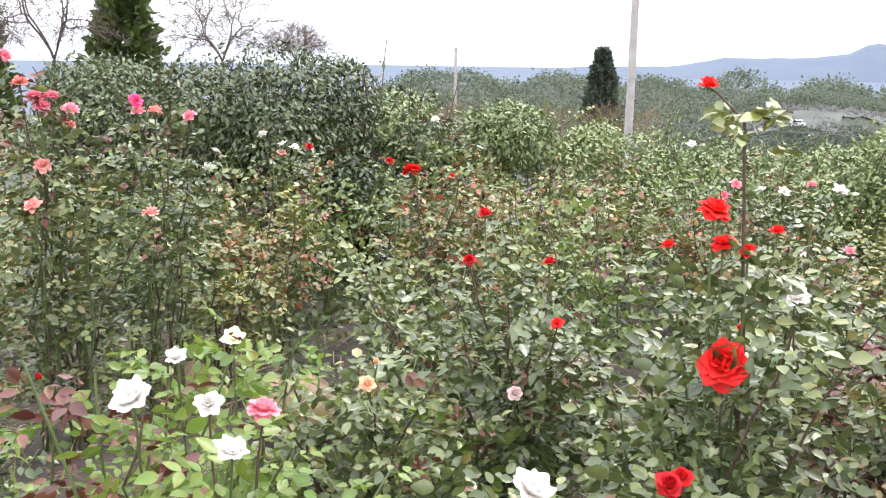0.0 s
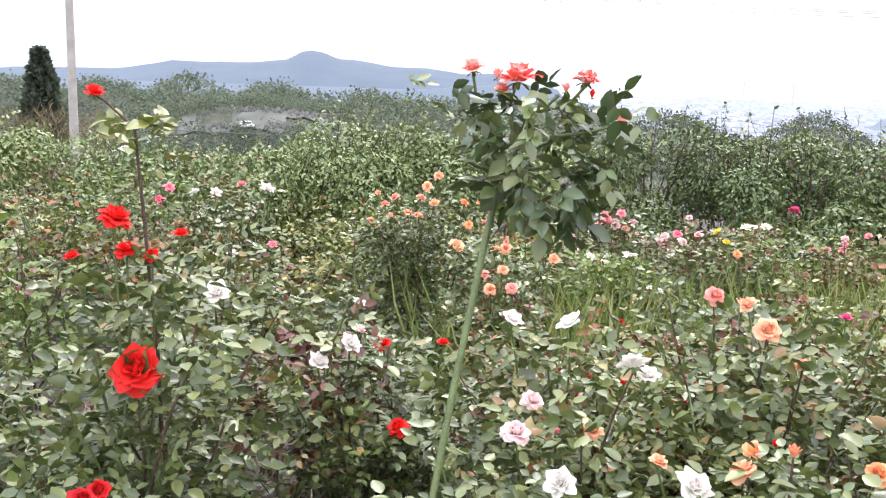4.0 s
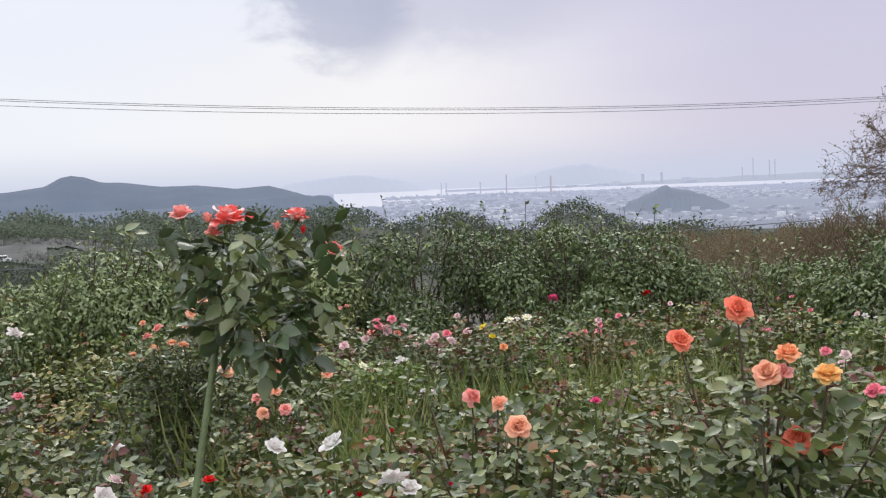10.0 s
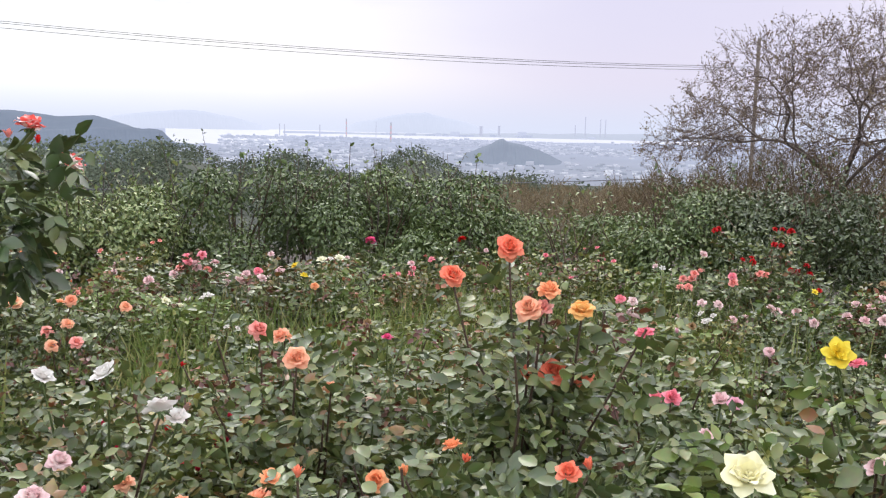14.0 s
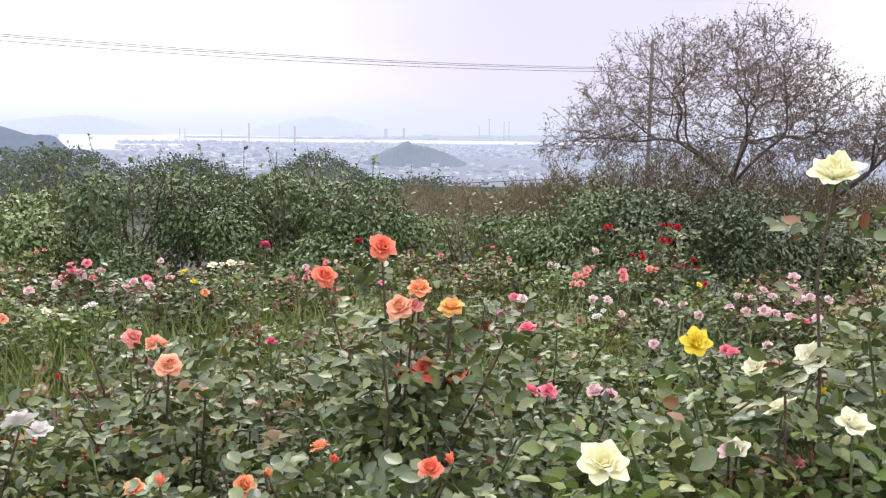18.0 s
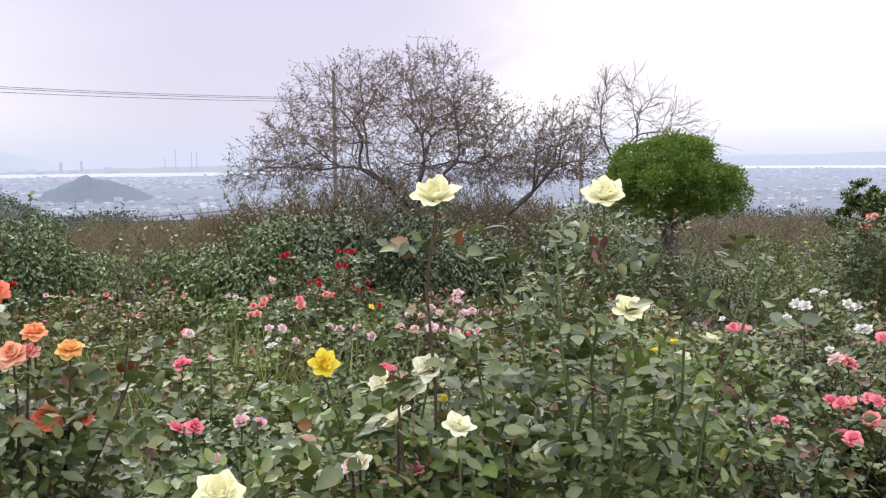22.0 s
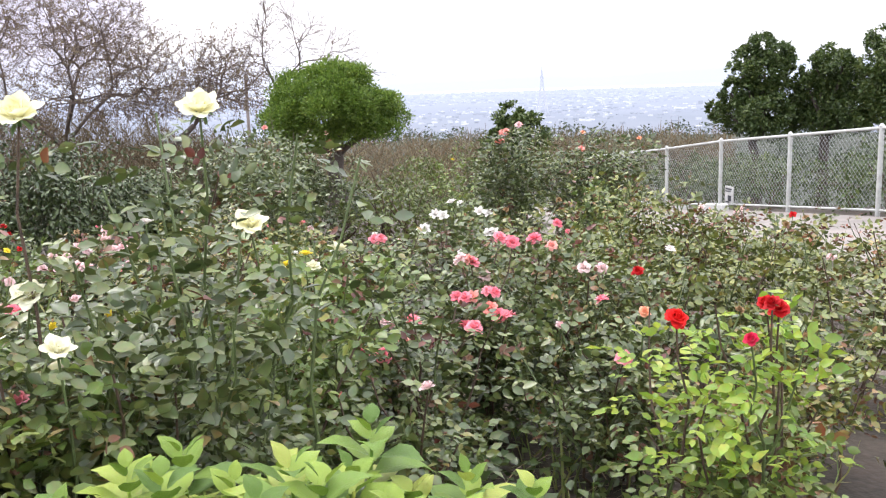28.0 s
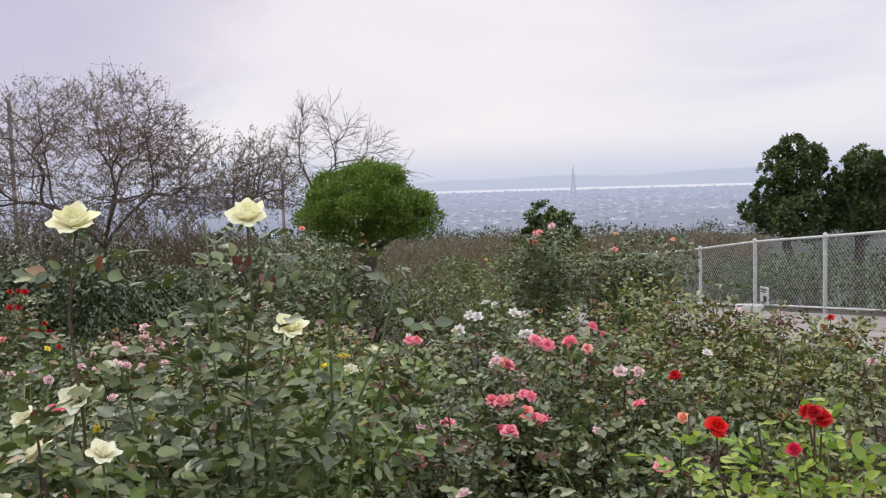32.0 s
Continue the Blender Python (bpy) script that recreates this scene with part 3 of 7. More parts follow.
# roofs and walls fade into painted haze, emitted more with distance
TOWN = haze_glow(leafy("town_walls_hazed", [(0.0, (0.05, 0.065, 0.06)), (0.25, (0.12, 0.135, 0.14)), (0.50, (0.30, 0.30, 0.32)), (0.72, (0.46, 0.46, 0.47)), (1.0, (0.78, 0.77, 0.76))], rough=0.8, through_light=0.0, bush=0.0), 1600.0)
BOX_T = np.array([(0, 1, 5), (0, 5, 4), (1, 2, 6), (1, 6, 5), (2, 3, 7), (2, 7, 6), (3, 0, 4), (3, 4, 7), (4, 5, 6), (4, 6, 7)])


def boxes(cx, cy, cz, sx, sy, sz, turn):
    c, s = np.cos(turn), np.sin(turn)
    out = []
    for dz in (0, 1):
        for dx, dy in ((-1, -1), (1, -1), (1, 1), (-1, 1)):
            lx, ly = dx * sx / 2, dy * sy / 2
            out.append(np.stack([cx + lx * c - ly * s, cy + lx * s + ly * c, cz + dz * sz], -1))
    P = np.stack(out, 1)
    F = BOX_T[None] + (np.arange(len(cx)) * 8)[:, None, None]
    return P.reshape(-1, 3), F.reshape(-1, 3)


def town(name, a0, a1, r0, r1, n, label, big=1.0):
    az = np.radians(rng.uniform(a0, a1, n))
    r = np.sqrt(rng.uniform(r0 ** 2, r1 ** 2, n))
    # built-up quarters with fields and groves between them
    x, y = r * np.sin(az), r * np.cos(az)
    built = np.sin(x / 130 + 2 * np.sin(y / 310)) + np.sin(y / 95 + 2 * np.sin(x / 240)) + 0.6 * np.sin((x + y) / 47) + rng.normal(0, 0.7, n) > -0.2
    az, r = az[built], r[built]
    n = len(r)
    k = big * np.sqrt(r / 1500)
    w = rng.uniform(3, 9, n) * k * np.where(rng.random(n) < 0.06, 3.5, 1)
    v = boxes(r * np.sin(az), r * np.cos(az), np.full(n, PLAIN_Z), w, rng.uniform(4, 12, n) * k, rng.uniform(1.2, 3.4, n) * k * np.where(rng.random(n) < 0.04, 2.2, 1), rng.uniform(0, 3.1, n))
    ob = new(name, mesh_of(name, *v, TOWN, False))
    return tagged(ob, label, "town", kind="stuff")


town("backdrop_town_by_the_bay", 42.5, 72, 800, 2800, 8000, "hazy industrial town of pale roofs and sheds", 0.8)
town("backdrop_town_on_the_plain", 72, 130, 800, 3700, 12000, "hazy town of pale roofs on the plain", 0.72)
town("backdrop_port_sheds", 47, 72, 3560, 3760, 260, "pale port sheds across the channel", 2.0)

# haze on chimneys and pylon is painted: greyed colours plus bluish emission
CHIM = simple("hazy_chimney", (0.14, 0.15, 0.18), 0.8, (0.18, 0.18, 0.2), 0.05, glow=(0.34, 0.36, 0.46))
CHIM_RED = simple("hazy_red_band", (0.24, 0.10, 0.11), 0.8, (0.24, 0.12, 0.13), 0.05, glow=(0.36, 0.32, 0.39))


def cyl(name, x, y, z0, z1, r0, r1, material, parent, sides=8, label=""):
    v, f = tube([(x, y, z0), (x, y, (z0 + z1) / 2), (x, y, z1)], r0, r1, sides)
    return child(name, mesh_of(name, v, f, material), parent, label)


def chimney(az, r, el, width, banded=False):
    x, y = polar(az, r)
    top = 1.5 + r * math.tan(radians(el))
    width *= 0.7
    h = holder("chimney", x, y, PLAIN_Z, "tall " + ("red and white banded" if banded else "grey") + " factory chimney in the haze", "chimney", "factory chimneys")
    n = 7 if banded else 1
    for k in range(n):
        a, b = (top - PLAIN_Z) * k / n, (top - PLAIN_Z) * (k + 1) / n
        cyl("band" if banded else "shaft", 0, 0, a, b, width, width * 0.92, (CHIM_RED if k % 2 else SEA) if banded else CHIM, h)
    cyl("rim", 0, 0, top - PLAIN_Z - 0.5, top - PLAIN_Z + 1.5, width * 1.15, width * 1.15, CHIM, h)


for az_, r_, el_, w_, b_ in ((50.0, 2900, 0.18, 3, True), (52.7, 2300, 0.0, 3.2, True), (46.0, 2900, -0.2, 2.2, False), (46.3, 2900, -0.22, 2.2, False), (48.4, 2900, -0.22, 3, False), (51.8, 2900, 0.0, 1.6, False),
                             (64.5, 3700, 0.6, 3, False), (63.9, 3700, 0.1, 3, False), (65.4, 3700, 0.45, 3, False), (65.7, 3700, 0.45, 3, False), (58.2, 3700, -0.1, 9, False), (59.3, 3700, -0.05, 7, False)):
    chimney(az_, r_, el_, w_, b_)


def lattice_tower(az, r, el, base_el, label):
    x, y = polar(az, r)
    z0, z1 = PLAIN_Z, 1.5 + r * math.tan(radians(el))
    hgt = z1 - z0
    h = holder("pylon", x, y, z0, label, "pylon")
    w = hgt * 0.10
    for sx, sy in ((-1, -1), (1, -1), (1, 1), (-1, 1)):
        v, f = tube([(sx * w, sy * w, 0), (sx * w * 0.28, sy * w * 0.28, hgt * 0.6), (0, 0, hgt)], 0.9, 0.5, 4)
        child("leg", mesh_of("leg", v, f, CHIM), h)
    for k in range(9):
        zz = hgt * (0.06 + 0.085 * k)
        ww = w * (1 - 0.72 * min(1, zz / (hgt * 0.6)))
        pieces = []
        for (ax, ay), (bx, by) in zip(((-1, -1), (1, -1), (1, 1), (-1, 1)), ((1, -1), (1, 1), (-1, 1), (-1, -1))):
            pieces.append(tube([(ax * ww, ay * ww, zz), (bx * ww * 0.9, by * ww * 0.9, zz + hgt * 0.08)], 0.4, 0.4, 3))
        child("brace", mesh_of("brace", *merge(pieces), CHIM), h)
    for zz in (0.7, 0.8, 0.9):
        v, f = tube([(-w * 0.8, 0, hgt * zz), (0, 0, hgt * (zz + 0.015)), (w * 0.8, 0, hgt * zz)], 0.5, 0.5, 4)
        child("crossarm", mesh_of("crossarm", v, f, CHIM), h)


lattice_tower(106.4, 1300, 0.75, -2.3, "steel lattice power pylon standing over the town")


# ---- woods ----
def clumps(n, az, r, size, per, length, shape=LEAF2, lift=0.5, squash=0.8):
    """Tree crowns as clouds of leaf tufts standing on the ground."""
    x, y = r * np.sin(np.radians(az)), r * np.cos(np.radians(az))
    z = ground_z(x, y) + size * lift
    d = unit(rng.normal(0, 1, (n, per, 3)))
    d[..., 2] = np.abs(d[..., 2]) * 1.1 - 0.25
    rad = rng.uniform(0.6, 1.0, (n, per, 1)) * (1 + 0.25 * np.sin(d[..., 0:1] * 5 + d[..., 1:2] * 7 + rng.uniform(0, 6, (n, 1, 1))))
    p = np.stack([x, y, z], -1)[:, None, :] + d * rad * size[:, None, None] * np.array([1, 1, squash])
    along = d + rng.normal(0, 0.6, d.shape)
    nor = d * 0.7 + np.array([0, 0, 0.8]) + rng.normal(0, 0.12, d.shape)
    ln = np.repeat(size[:, None] * length, per, 1) * rng.uniform(0.6, 1.3, (n, per))
    return leaves(p.reshape(-1, 3), along.reshape(-1, 3), nor.reshape(-1, 3), ln.ravel(), shape, 1.5)


def woods(name, a0, a1, r0, r1, n, smin, smax, per, length, material, label):
    az = rng.uniform(a0, a1, n)
    r = np.sqrt(rng.uniform(r0 ** 2, r1 ** 2, n))
    v = clumps(n, az, r, rng.uniform(smin, smax, n), int(per * 1.5), length * 0.68)
    return tagged(new(name, mesh_of(name, *v, material, True)), label, "woods", kind="stuff")


# distance haze painted into the leaf colours: paler and greyer, hillside copy palest
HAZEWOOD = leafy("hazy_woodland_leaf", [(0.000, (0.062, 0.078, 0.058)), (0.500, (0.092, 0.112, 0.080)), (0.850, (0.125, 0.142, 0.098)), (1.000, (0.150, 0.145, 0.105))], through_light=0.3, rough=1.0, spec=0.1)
HILLWOOD = leafy("hazy_hillside_leaf", [(0.000, (0.095, 0.116, 0.086)), (0.500, (0.131, 0.158, 0.113)), (0.850, (0.168, 0.189, 0.131)), (1.000, (0.200, 0.189, 0.137))], through_light=0.3, rough=1.0, spec=0.1)
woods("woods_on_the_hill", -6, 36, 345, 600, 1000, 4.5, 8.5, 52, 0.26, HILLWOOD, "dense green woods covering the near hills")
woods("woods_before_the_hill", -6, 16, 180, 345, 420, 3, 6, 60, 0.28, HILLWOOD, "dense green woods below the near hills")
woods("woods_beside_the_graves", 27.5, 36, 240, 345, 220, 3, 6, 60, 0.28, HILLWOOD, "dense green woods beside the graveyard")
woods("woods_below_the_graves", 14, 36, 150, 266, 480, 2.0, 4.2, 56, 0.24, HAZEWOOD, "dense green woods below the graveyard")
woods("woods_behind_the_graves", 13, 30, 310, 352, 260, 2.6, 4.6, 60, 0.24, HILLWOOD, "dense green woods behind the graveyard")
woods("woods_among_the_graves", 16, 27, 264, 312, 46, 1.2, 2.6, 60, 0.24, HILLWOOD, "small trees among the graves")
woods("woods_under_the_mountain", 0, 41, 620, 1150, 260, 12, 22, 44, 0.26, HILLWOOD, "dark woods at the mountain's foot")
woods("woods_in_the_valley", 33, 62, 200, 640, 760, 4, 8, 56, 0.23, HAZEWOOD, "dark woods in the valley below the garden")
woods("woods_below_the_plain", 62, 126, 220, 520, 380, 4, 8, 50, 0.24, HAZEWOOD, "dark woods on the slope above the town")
def brush(name, a0, a1, r0, r1, top_el, n, label):
    """Leafless brushwood: upright thin twigs up to an even height."""
    az = rng.uniform(a0, a1, n)
    r = np.sqrt(rng.uniform(r0 ** 2, r1 ** 2, n))
    x, y = r * np.sin(np.radians(az)), r * np.cos(np.radians(az))
    z = ground_z(x, y)
    top = 1.5 + r * np.tan(np.radians(np.interp(az, *top_el) if isinstance(top_el, tuple) else top_el)) + 0.25 * np.sin(az * 2.1) + 0.4 * np.sin(az * 5 + r)
    t = rng.random(n) ** 0.6
    p = np.stack([x, y, z + (top - z) * t * 0.85], -1)
    d = np.stack([rng.normal(0, 0.85, n), rng.normal(0, 0.85, n), np.ones(n)], -1)
    v = leaves(p, d, rng.normal(0, 1, (n, 3)), rng.uniform(0.4, 1.0, n) * r / 62, BLADE, 0.9)
    tagged(new(name, mesh_of(name, *v, BRUSH_TWIG)), label, "brushwood", kind="stuff")


brush("brown_brush", 58, 82, 38, 75, -3.3, 24000, "brown leafless brushwood on the slope")
brush("brown_brush_lower", 80, 118, 34, 70, -3.0, 26000, "brown leafless brushwood behind the hedge")
brush("brown_brush_hump", 67, 89, 23.5, 29, ((67, 69, 74, 78, 82, 87, 89), (-3.2, -2.7, -1.3, -0.3, -1.0, -2.4, -3.2)), 24000, "brown brushwood heaped under the cherry trees")
brush("brown_brush_by_pole", -10, 13, 36, 60, -2.4, 7000, "brown leafless brushwood past the shrubs")
woods("brown_brush_upper", -30, -12, 20, 34, 40, 1.0, 2.0, 150, 0.12, BROWNLEAF, "brown leafless brushwood behind the garden")

# graveyard on the facing hillside
STONE = simple("grey_stone", (0.18, 0.172, 0.165), 0.85, (0.10, 0.10, 0.09), 0.08)
GRAVE_EARTH = simple("grey_gravel_ground", (0.095, 0.095, 0.088), 0.95, (0.045, 0.052, 0.042), 0.10, 0.2)


def draped(a, r, lift):
    x, y = polar(a, r)
    return x, y, float(ground_z(x, y)) + lift


gq = np.array([draped(a, r + 5 * math.sin(a * 1.9) + 3 * math.sin(a * 5), 0.5) for r in (268, 276, 284, 292, 300, 308) for a in np.linspace(16.6, 26.6, 20)])
gf = np.array([(i * 20 + j, i * 20 + j + 1, (i + 1) * 20 + j + 1, (i + 1) * 20 + j) for i in range(5) for j in range(19) if not (i > 1 and 1 < j < 6) and not (i < 3 and j > 11)])
tagged(new("graveyard_terrace", mesh_of("graveyard_terrace", gq, gf, GRAVE_EARTH, False)), "grey gravel terrace of a hillside graveyard", "terrace", kind="structure")
graves = [draped(a, r, 0.4) for a, r in zip(rng.uniform(18.0, 26.4, 170), rng.choice([272, 276, 301, 306, 311], 170) + rng.uniform(-0.6, 0.6, 170))]
gx_, gy_, gz_ = np.array(graves).T
n = len(gx_)
v = boxes(gx_, gy_, gz_, rng.uniform(0.4, 0.8, n), rng.uniform(0.4, 0.7, n), rng.uniform(0.6, 1.4, n), rng.uniform(0, 0.4, n))
tagged(new("gravestones", mesh_of("gravestones", *v, STONE, False)), "rows of small grey gravestones on the hillside", "gravestones", kind="stuff")
EARTH = simple("earth_of_bank", (0.20, 0.18, 0.155), 0.95, (0.13, 0.125, 0.105), 0.3)
wq = np.array([(*polar(a, 319), z) for z in (-16.0, -13.2) for a in np.linspace(22.8, 26.4, 8)])
wf = np.array([(j, j + 1, j + 9, j + 8) for j in range(7)])
bank = new("earth_bank", mesh_of("earth_bank", wq, wf, EARTH, False))
bank.modifiers.new("thick", "SOLIDIFY").thickness = 3.0
tagged(bank, "dark earth bank behind the graves", "bank", kind="structure")
x_, y_, z_ = draped(20.6, 270, 0.6)
van = holder("parked_van", x_, y_, z_, "small white van parked at the graveyard", "van")
WHITE_PAINT = simple("white_car_paint", (0.78, 0.78, 0.78), 0.35, (0.70, 0.70, 0.70), 2)
GLASS_DARK = simple("dark_glass", (0.05, 0.055, 0.06), 0.1, None, 3)


def block(name, x0, x1, y0, y1, z0, z1, material, parent, bevel=0.02):
    bm = bmesh.new()
    bmesh.ops.create_cube(bm, size=1)
    bmesh.ops.scale(bm, vec=(x1 - x0, y1 - y0, z1 - z0), verts=bm.verts)
    bmesh.ops.translate(bm, vec=((x0 + x1) / 2, (y0 + y1) / 2, (z0 + z1) / 2), verts=bm.verts)
    bmesh.ops.bevel(bm, geom=bm.edges[:], offset=bevel, segments=2, affect="EDGES")
    return part(name, bm, material, parent)


block("body", -2.1, 2.1, -0.85, 0.85, 0.35, 1.2, WHITE_PAINT, van, 0.12)
block("cabin", -1.9, 1.2, -0.8, 0.8, 1.15, 2.0, WHITE_PAINT, van, 0.15)
block("window", -1.7, 1.0, -0.83, 0.83, 1.35, 1.8, GLASS_DARK, van, 0.05)
for wx in (-1.3, 1.3):
    for wy in (-0.8, 0.8):
        v, f = tube([(wx, wy - 0.1, 0.33), (wx, wy, 0.33), (wx, wy + 0.1, 0.33)], 0.33, 0.33, 12)
        child("wheel", mesh_of("wheel", v, f, GLASS_DARK), van)


# ---- trees ----
def ramify(start, way, goals, tip, power, limbs, fine, ends, depth=0):
    """A limb that runs towards the middle of its goals and divides until every goal has a twig."""
    n = len(goals)
    big = tip * n ** power
    if n <= 2:
        for g in goals:
            fine.append(tube(curve(start, way, g, 4), tip * 1.25, tip * 0.6, 3))
            ends.append((start, g))
        return
    c = goals.mean(0)
    reach = 0.5 if depth == 0 else rng.uniform(0.30, 0.46)
    e = start + (c - start) * reach + rng.normal(0, 0.03, 3) * np.linalg.norm(c - start)
    line = curve(start, way, e, 5)
    nxt = unit(line[-1] - line[-2])
    small = tip * (n * 0.6) ** power
    (limbs if big > 0.021 else fine).append(tube(line, big, small, 7 if big > 0.04 else 5 if big > 0.016 else 3))
    q = goals - e
    axis = np.linalg.svd(q - q.mean(0), full_matrices=False)[2][0]
    k = (q - q.mean(0)) @ axis
    cut = np.quantile(k, rng.uniform(0.32, 0.68))
    for side in (goals[k < cut], goals[k >= cut]):
        if len(side):
            ramify(e, nxt, side, tip, power, limbs, fine, ends, depth + 1)


def curve(a, way, b, n):
    """From a, leaving along way, bending over to b."""
    t = np.linspace(0, 1, n)[:, None]
    m = a + way * np.linalg.norm(b - a) * 0.38
    return (1 - t) ** 2 * a + 2 * t * (1 - t) * m + t * t * b


def domed_tree(name, az, r, targets, trunk, stems, tip, label, twigs=2, twig_len=0.3, leaf_share=0.5, power=0.42):
    """A leafless tree whose twigs fill a given crown. targets, trunk: (sideways, deep, height over the eye's level)."""
    x, y = polar(az, r)
    z = float(ground_z(x, y)) - 0.2
    h = holder(name, x, y, z, label, "tree", "leafless trees")
    s = np.array([math.cos(radians(az)), -math.sin(radians(az)), 0])
    f = np.array([math.sin(radians(az)), math.cos(radians(az)), 0])

    def local(p):
        p = np.asarray(p, float)
        return p[:, 0:1] * s + p[:, 1:2] * f + np.array([0, 0, 1.5 - z]) + p[:, 2:3] * np.array([0, 0, 1.0])

    stem = np.vstack([[[0, 0, 0]], local(trunk)])
    goals = local(targets)
    limbs, fine, ends = [], [], []
    girth = tip * len(goals) ** power
    child("trunk", mesh_of("trunk", *tube(stem, girth * 1.25, girth, 9), BARK), h)
    way = unit(stem[-1] - stem[-2])
    turn = np.arctan2((goals - stem[-1]) @ f, (goals - stem[-1]) @ s)
    order = np.argsort(turn)
    for part_of in np.array_split(order, stems):
        lean = unit(way * 0.6 + unit(goals[part_of].mean(0) - stem[-1]))
        ramify(stem[-1], lean, goals[part_of], tip, power, limbs, fine, ends, 0)
    for o in limbs:
        child("limb", mesh_of("limb", *o, BARK), h)
    tips = []
    for a, b in ends:
        for _ in range(twigs):
            q = a + (b - a) * rng.uniform(0.3, 1.0)
            e = q + unit(unit(b - a) + rng.normal(0, 0.5, 3)) * twig_len * rng.uniform(0.4, 1.2)
            fine.append(tube([q, e], tip * 0.75, tip * 0.45, 3))
            tips += [e, (q + e) / 2]
        tips.append(b)
    child("twig_mass", mesh_of("twig_mass", *merge(fine), TWIG), h, kind="stuff")
    tp = np.array(tips)
    pick = tp[rng.random(len(tp)) < leaf_share]
    v = leaves(pick, rng.normal(0, 1, pick.shape) - [0, 0, 0.8], rng.normal(0, 1, pick.shape), rng.uniform(0.5, 1.2, len(pick)) * 0.060, LEAF2, 1.1)
    child("withered_leaves", mesh_of("withered_leaves", *v, BROWNLEAF), h, "last brown leaves", "stuff")
    return h


def dome(n, w0, w1, deep, z0, top, inner=0.35):
    """Points in a dome: widths to both sides, depth, lowest and highest level."""
    d = unit(rng.normal(0, 1, (n, 3)))
    d[:, 2] = np.abs(d[:, 2])
    q = d * rng.uniform(inner ** 2, 1, (n, 1)) ** 0.5 * (1 + 0.10 * np.sin(d[:, 0:1] * 9 + d[:, 1:2] * 6))
    return np.stack([np.where(q[:, 0] < 0, q[:, 0] * w0, q[:, 0] * w1), q[:, 1] * deep, z0 + q[:, 2] * (top - z0)], -1)


domed_tree("bare_cherry_tree", 78.6, 25, dome(2600, 4.9, 3.6, 3.0, -0.75, 3.0, 0.55), [(0.1, 0, -1.9), (0.05, 0, -1.4)], 5, 0.0050, "broad spreading leafless cherry tree with brown twigs", 4, 0.28, 0.85, 0.36)
domed_tree("bare_cherry_tree", 84.0, 23, dome(480, 1.1, 1.35, 1.2, -0.55, 1.45) + np.array([1.35, 0, 0]), [(0.0, 0, -1.55), (0.4, 0, -1.15), (0.75, 0, -0.85)], 4, 0.0054, "leaning leafless cherry tree with a dark trunk", 4, 0.26, 0.7, 0.40)
domed_tree("bare_cherry_tree", 90.6, 30, dome(230, 1.45, 3.3, 1.6, 0.1, 2.95, 0.6), [(0.0, 0, -1.0), (0.02, 0, -0.2)], 4, 0.0074, "tall slender leafless tree behind the clipped tree", 3, 0.5, 0.10, 0.34)
for az_, r_, w_, t_ in ((-22.6, 33, 2.5, 5.2), (-13.4, 37, 2.7, 3.4), (-27.5, 31, 2.4, 5.0), (-9.0, 44, 1.7, 1.5)):
    domed_tree("bare_cherry_tree", az_, r_, dome(520, w_, w_, 2.0, 0.1, t_, 0.3), [(0.0, 0, -1.0), (0.1, 0, -0.3)], 4, 0.0075, "leafless tree with pale grey twigs above the garden", 3, 0.45, 0.25, 0.34)


def crown_tree(name, az, r, crowns, trunk, leaf, n, length, label, z=None, shape=LEAF4, squash=0.8):
    """A leafy tree: trunk, limbs and a crown of leaf tufts round several centres. crowns: (dx, dy, z, radius)."""
    x, y = polar(az, r)
    z = float(ground_z(x, y)) if z is None else z
    h = holder(name, x, y, z, label, "tree")
    out = [tube(bend((0, 0, 0), (0.05, 0.05, trunk[0]), 0.0, 6, trunk[1] * 0.4), trunk[1], trunk[1] * 0.7, 8)]
    child("trunk", mesh_of("trunk", *out[0], BARK), h)
    tot = sum(c[3] ** 2 for c in crowns)
    for dx, dy, dz, rad in crowns:
        limb = tube(bend((0, 0, trunk[0] * 0.85), (dx, dy, dz), 0.15, 6, 0.05), trunk[1] * 0.6, trunk[1] * 0.2, 6)
        child("limb", mesh_of("limb", *limb, BARK), h)
        m = int(n * rad ** 2 / tot)
        knots = unit(rng.normal(0, 1, (max(6, m // 60), 3)))
        kk = rng.integers(0, len(knots), m)
        d = unit(knots[kk] + rng.normal(0, 0.17, (m, 3)))
        lump = 1 + 0.30 * np.sin(kk * 2.4)[:, None]
        p = np.array([dx, dy, dz]) + d * rad * lump * rng.uniform(0.55, 1.0, (m, 1)) ** 0.5 * np.array([1, 1, squash])
        v = leaves(p, d + rng.normal(0, 0.7, (m, 3)), d + rng.normal(0, 0.5, (m, 3)), rng.uniform(0.7, 1.3, m) * length, shape)
        child("crown", mesh_of("crown", *v, leaf), h, kind="stuff")
    return h


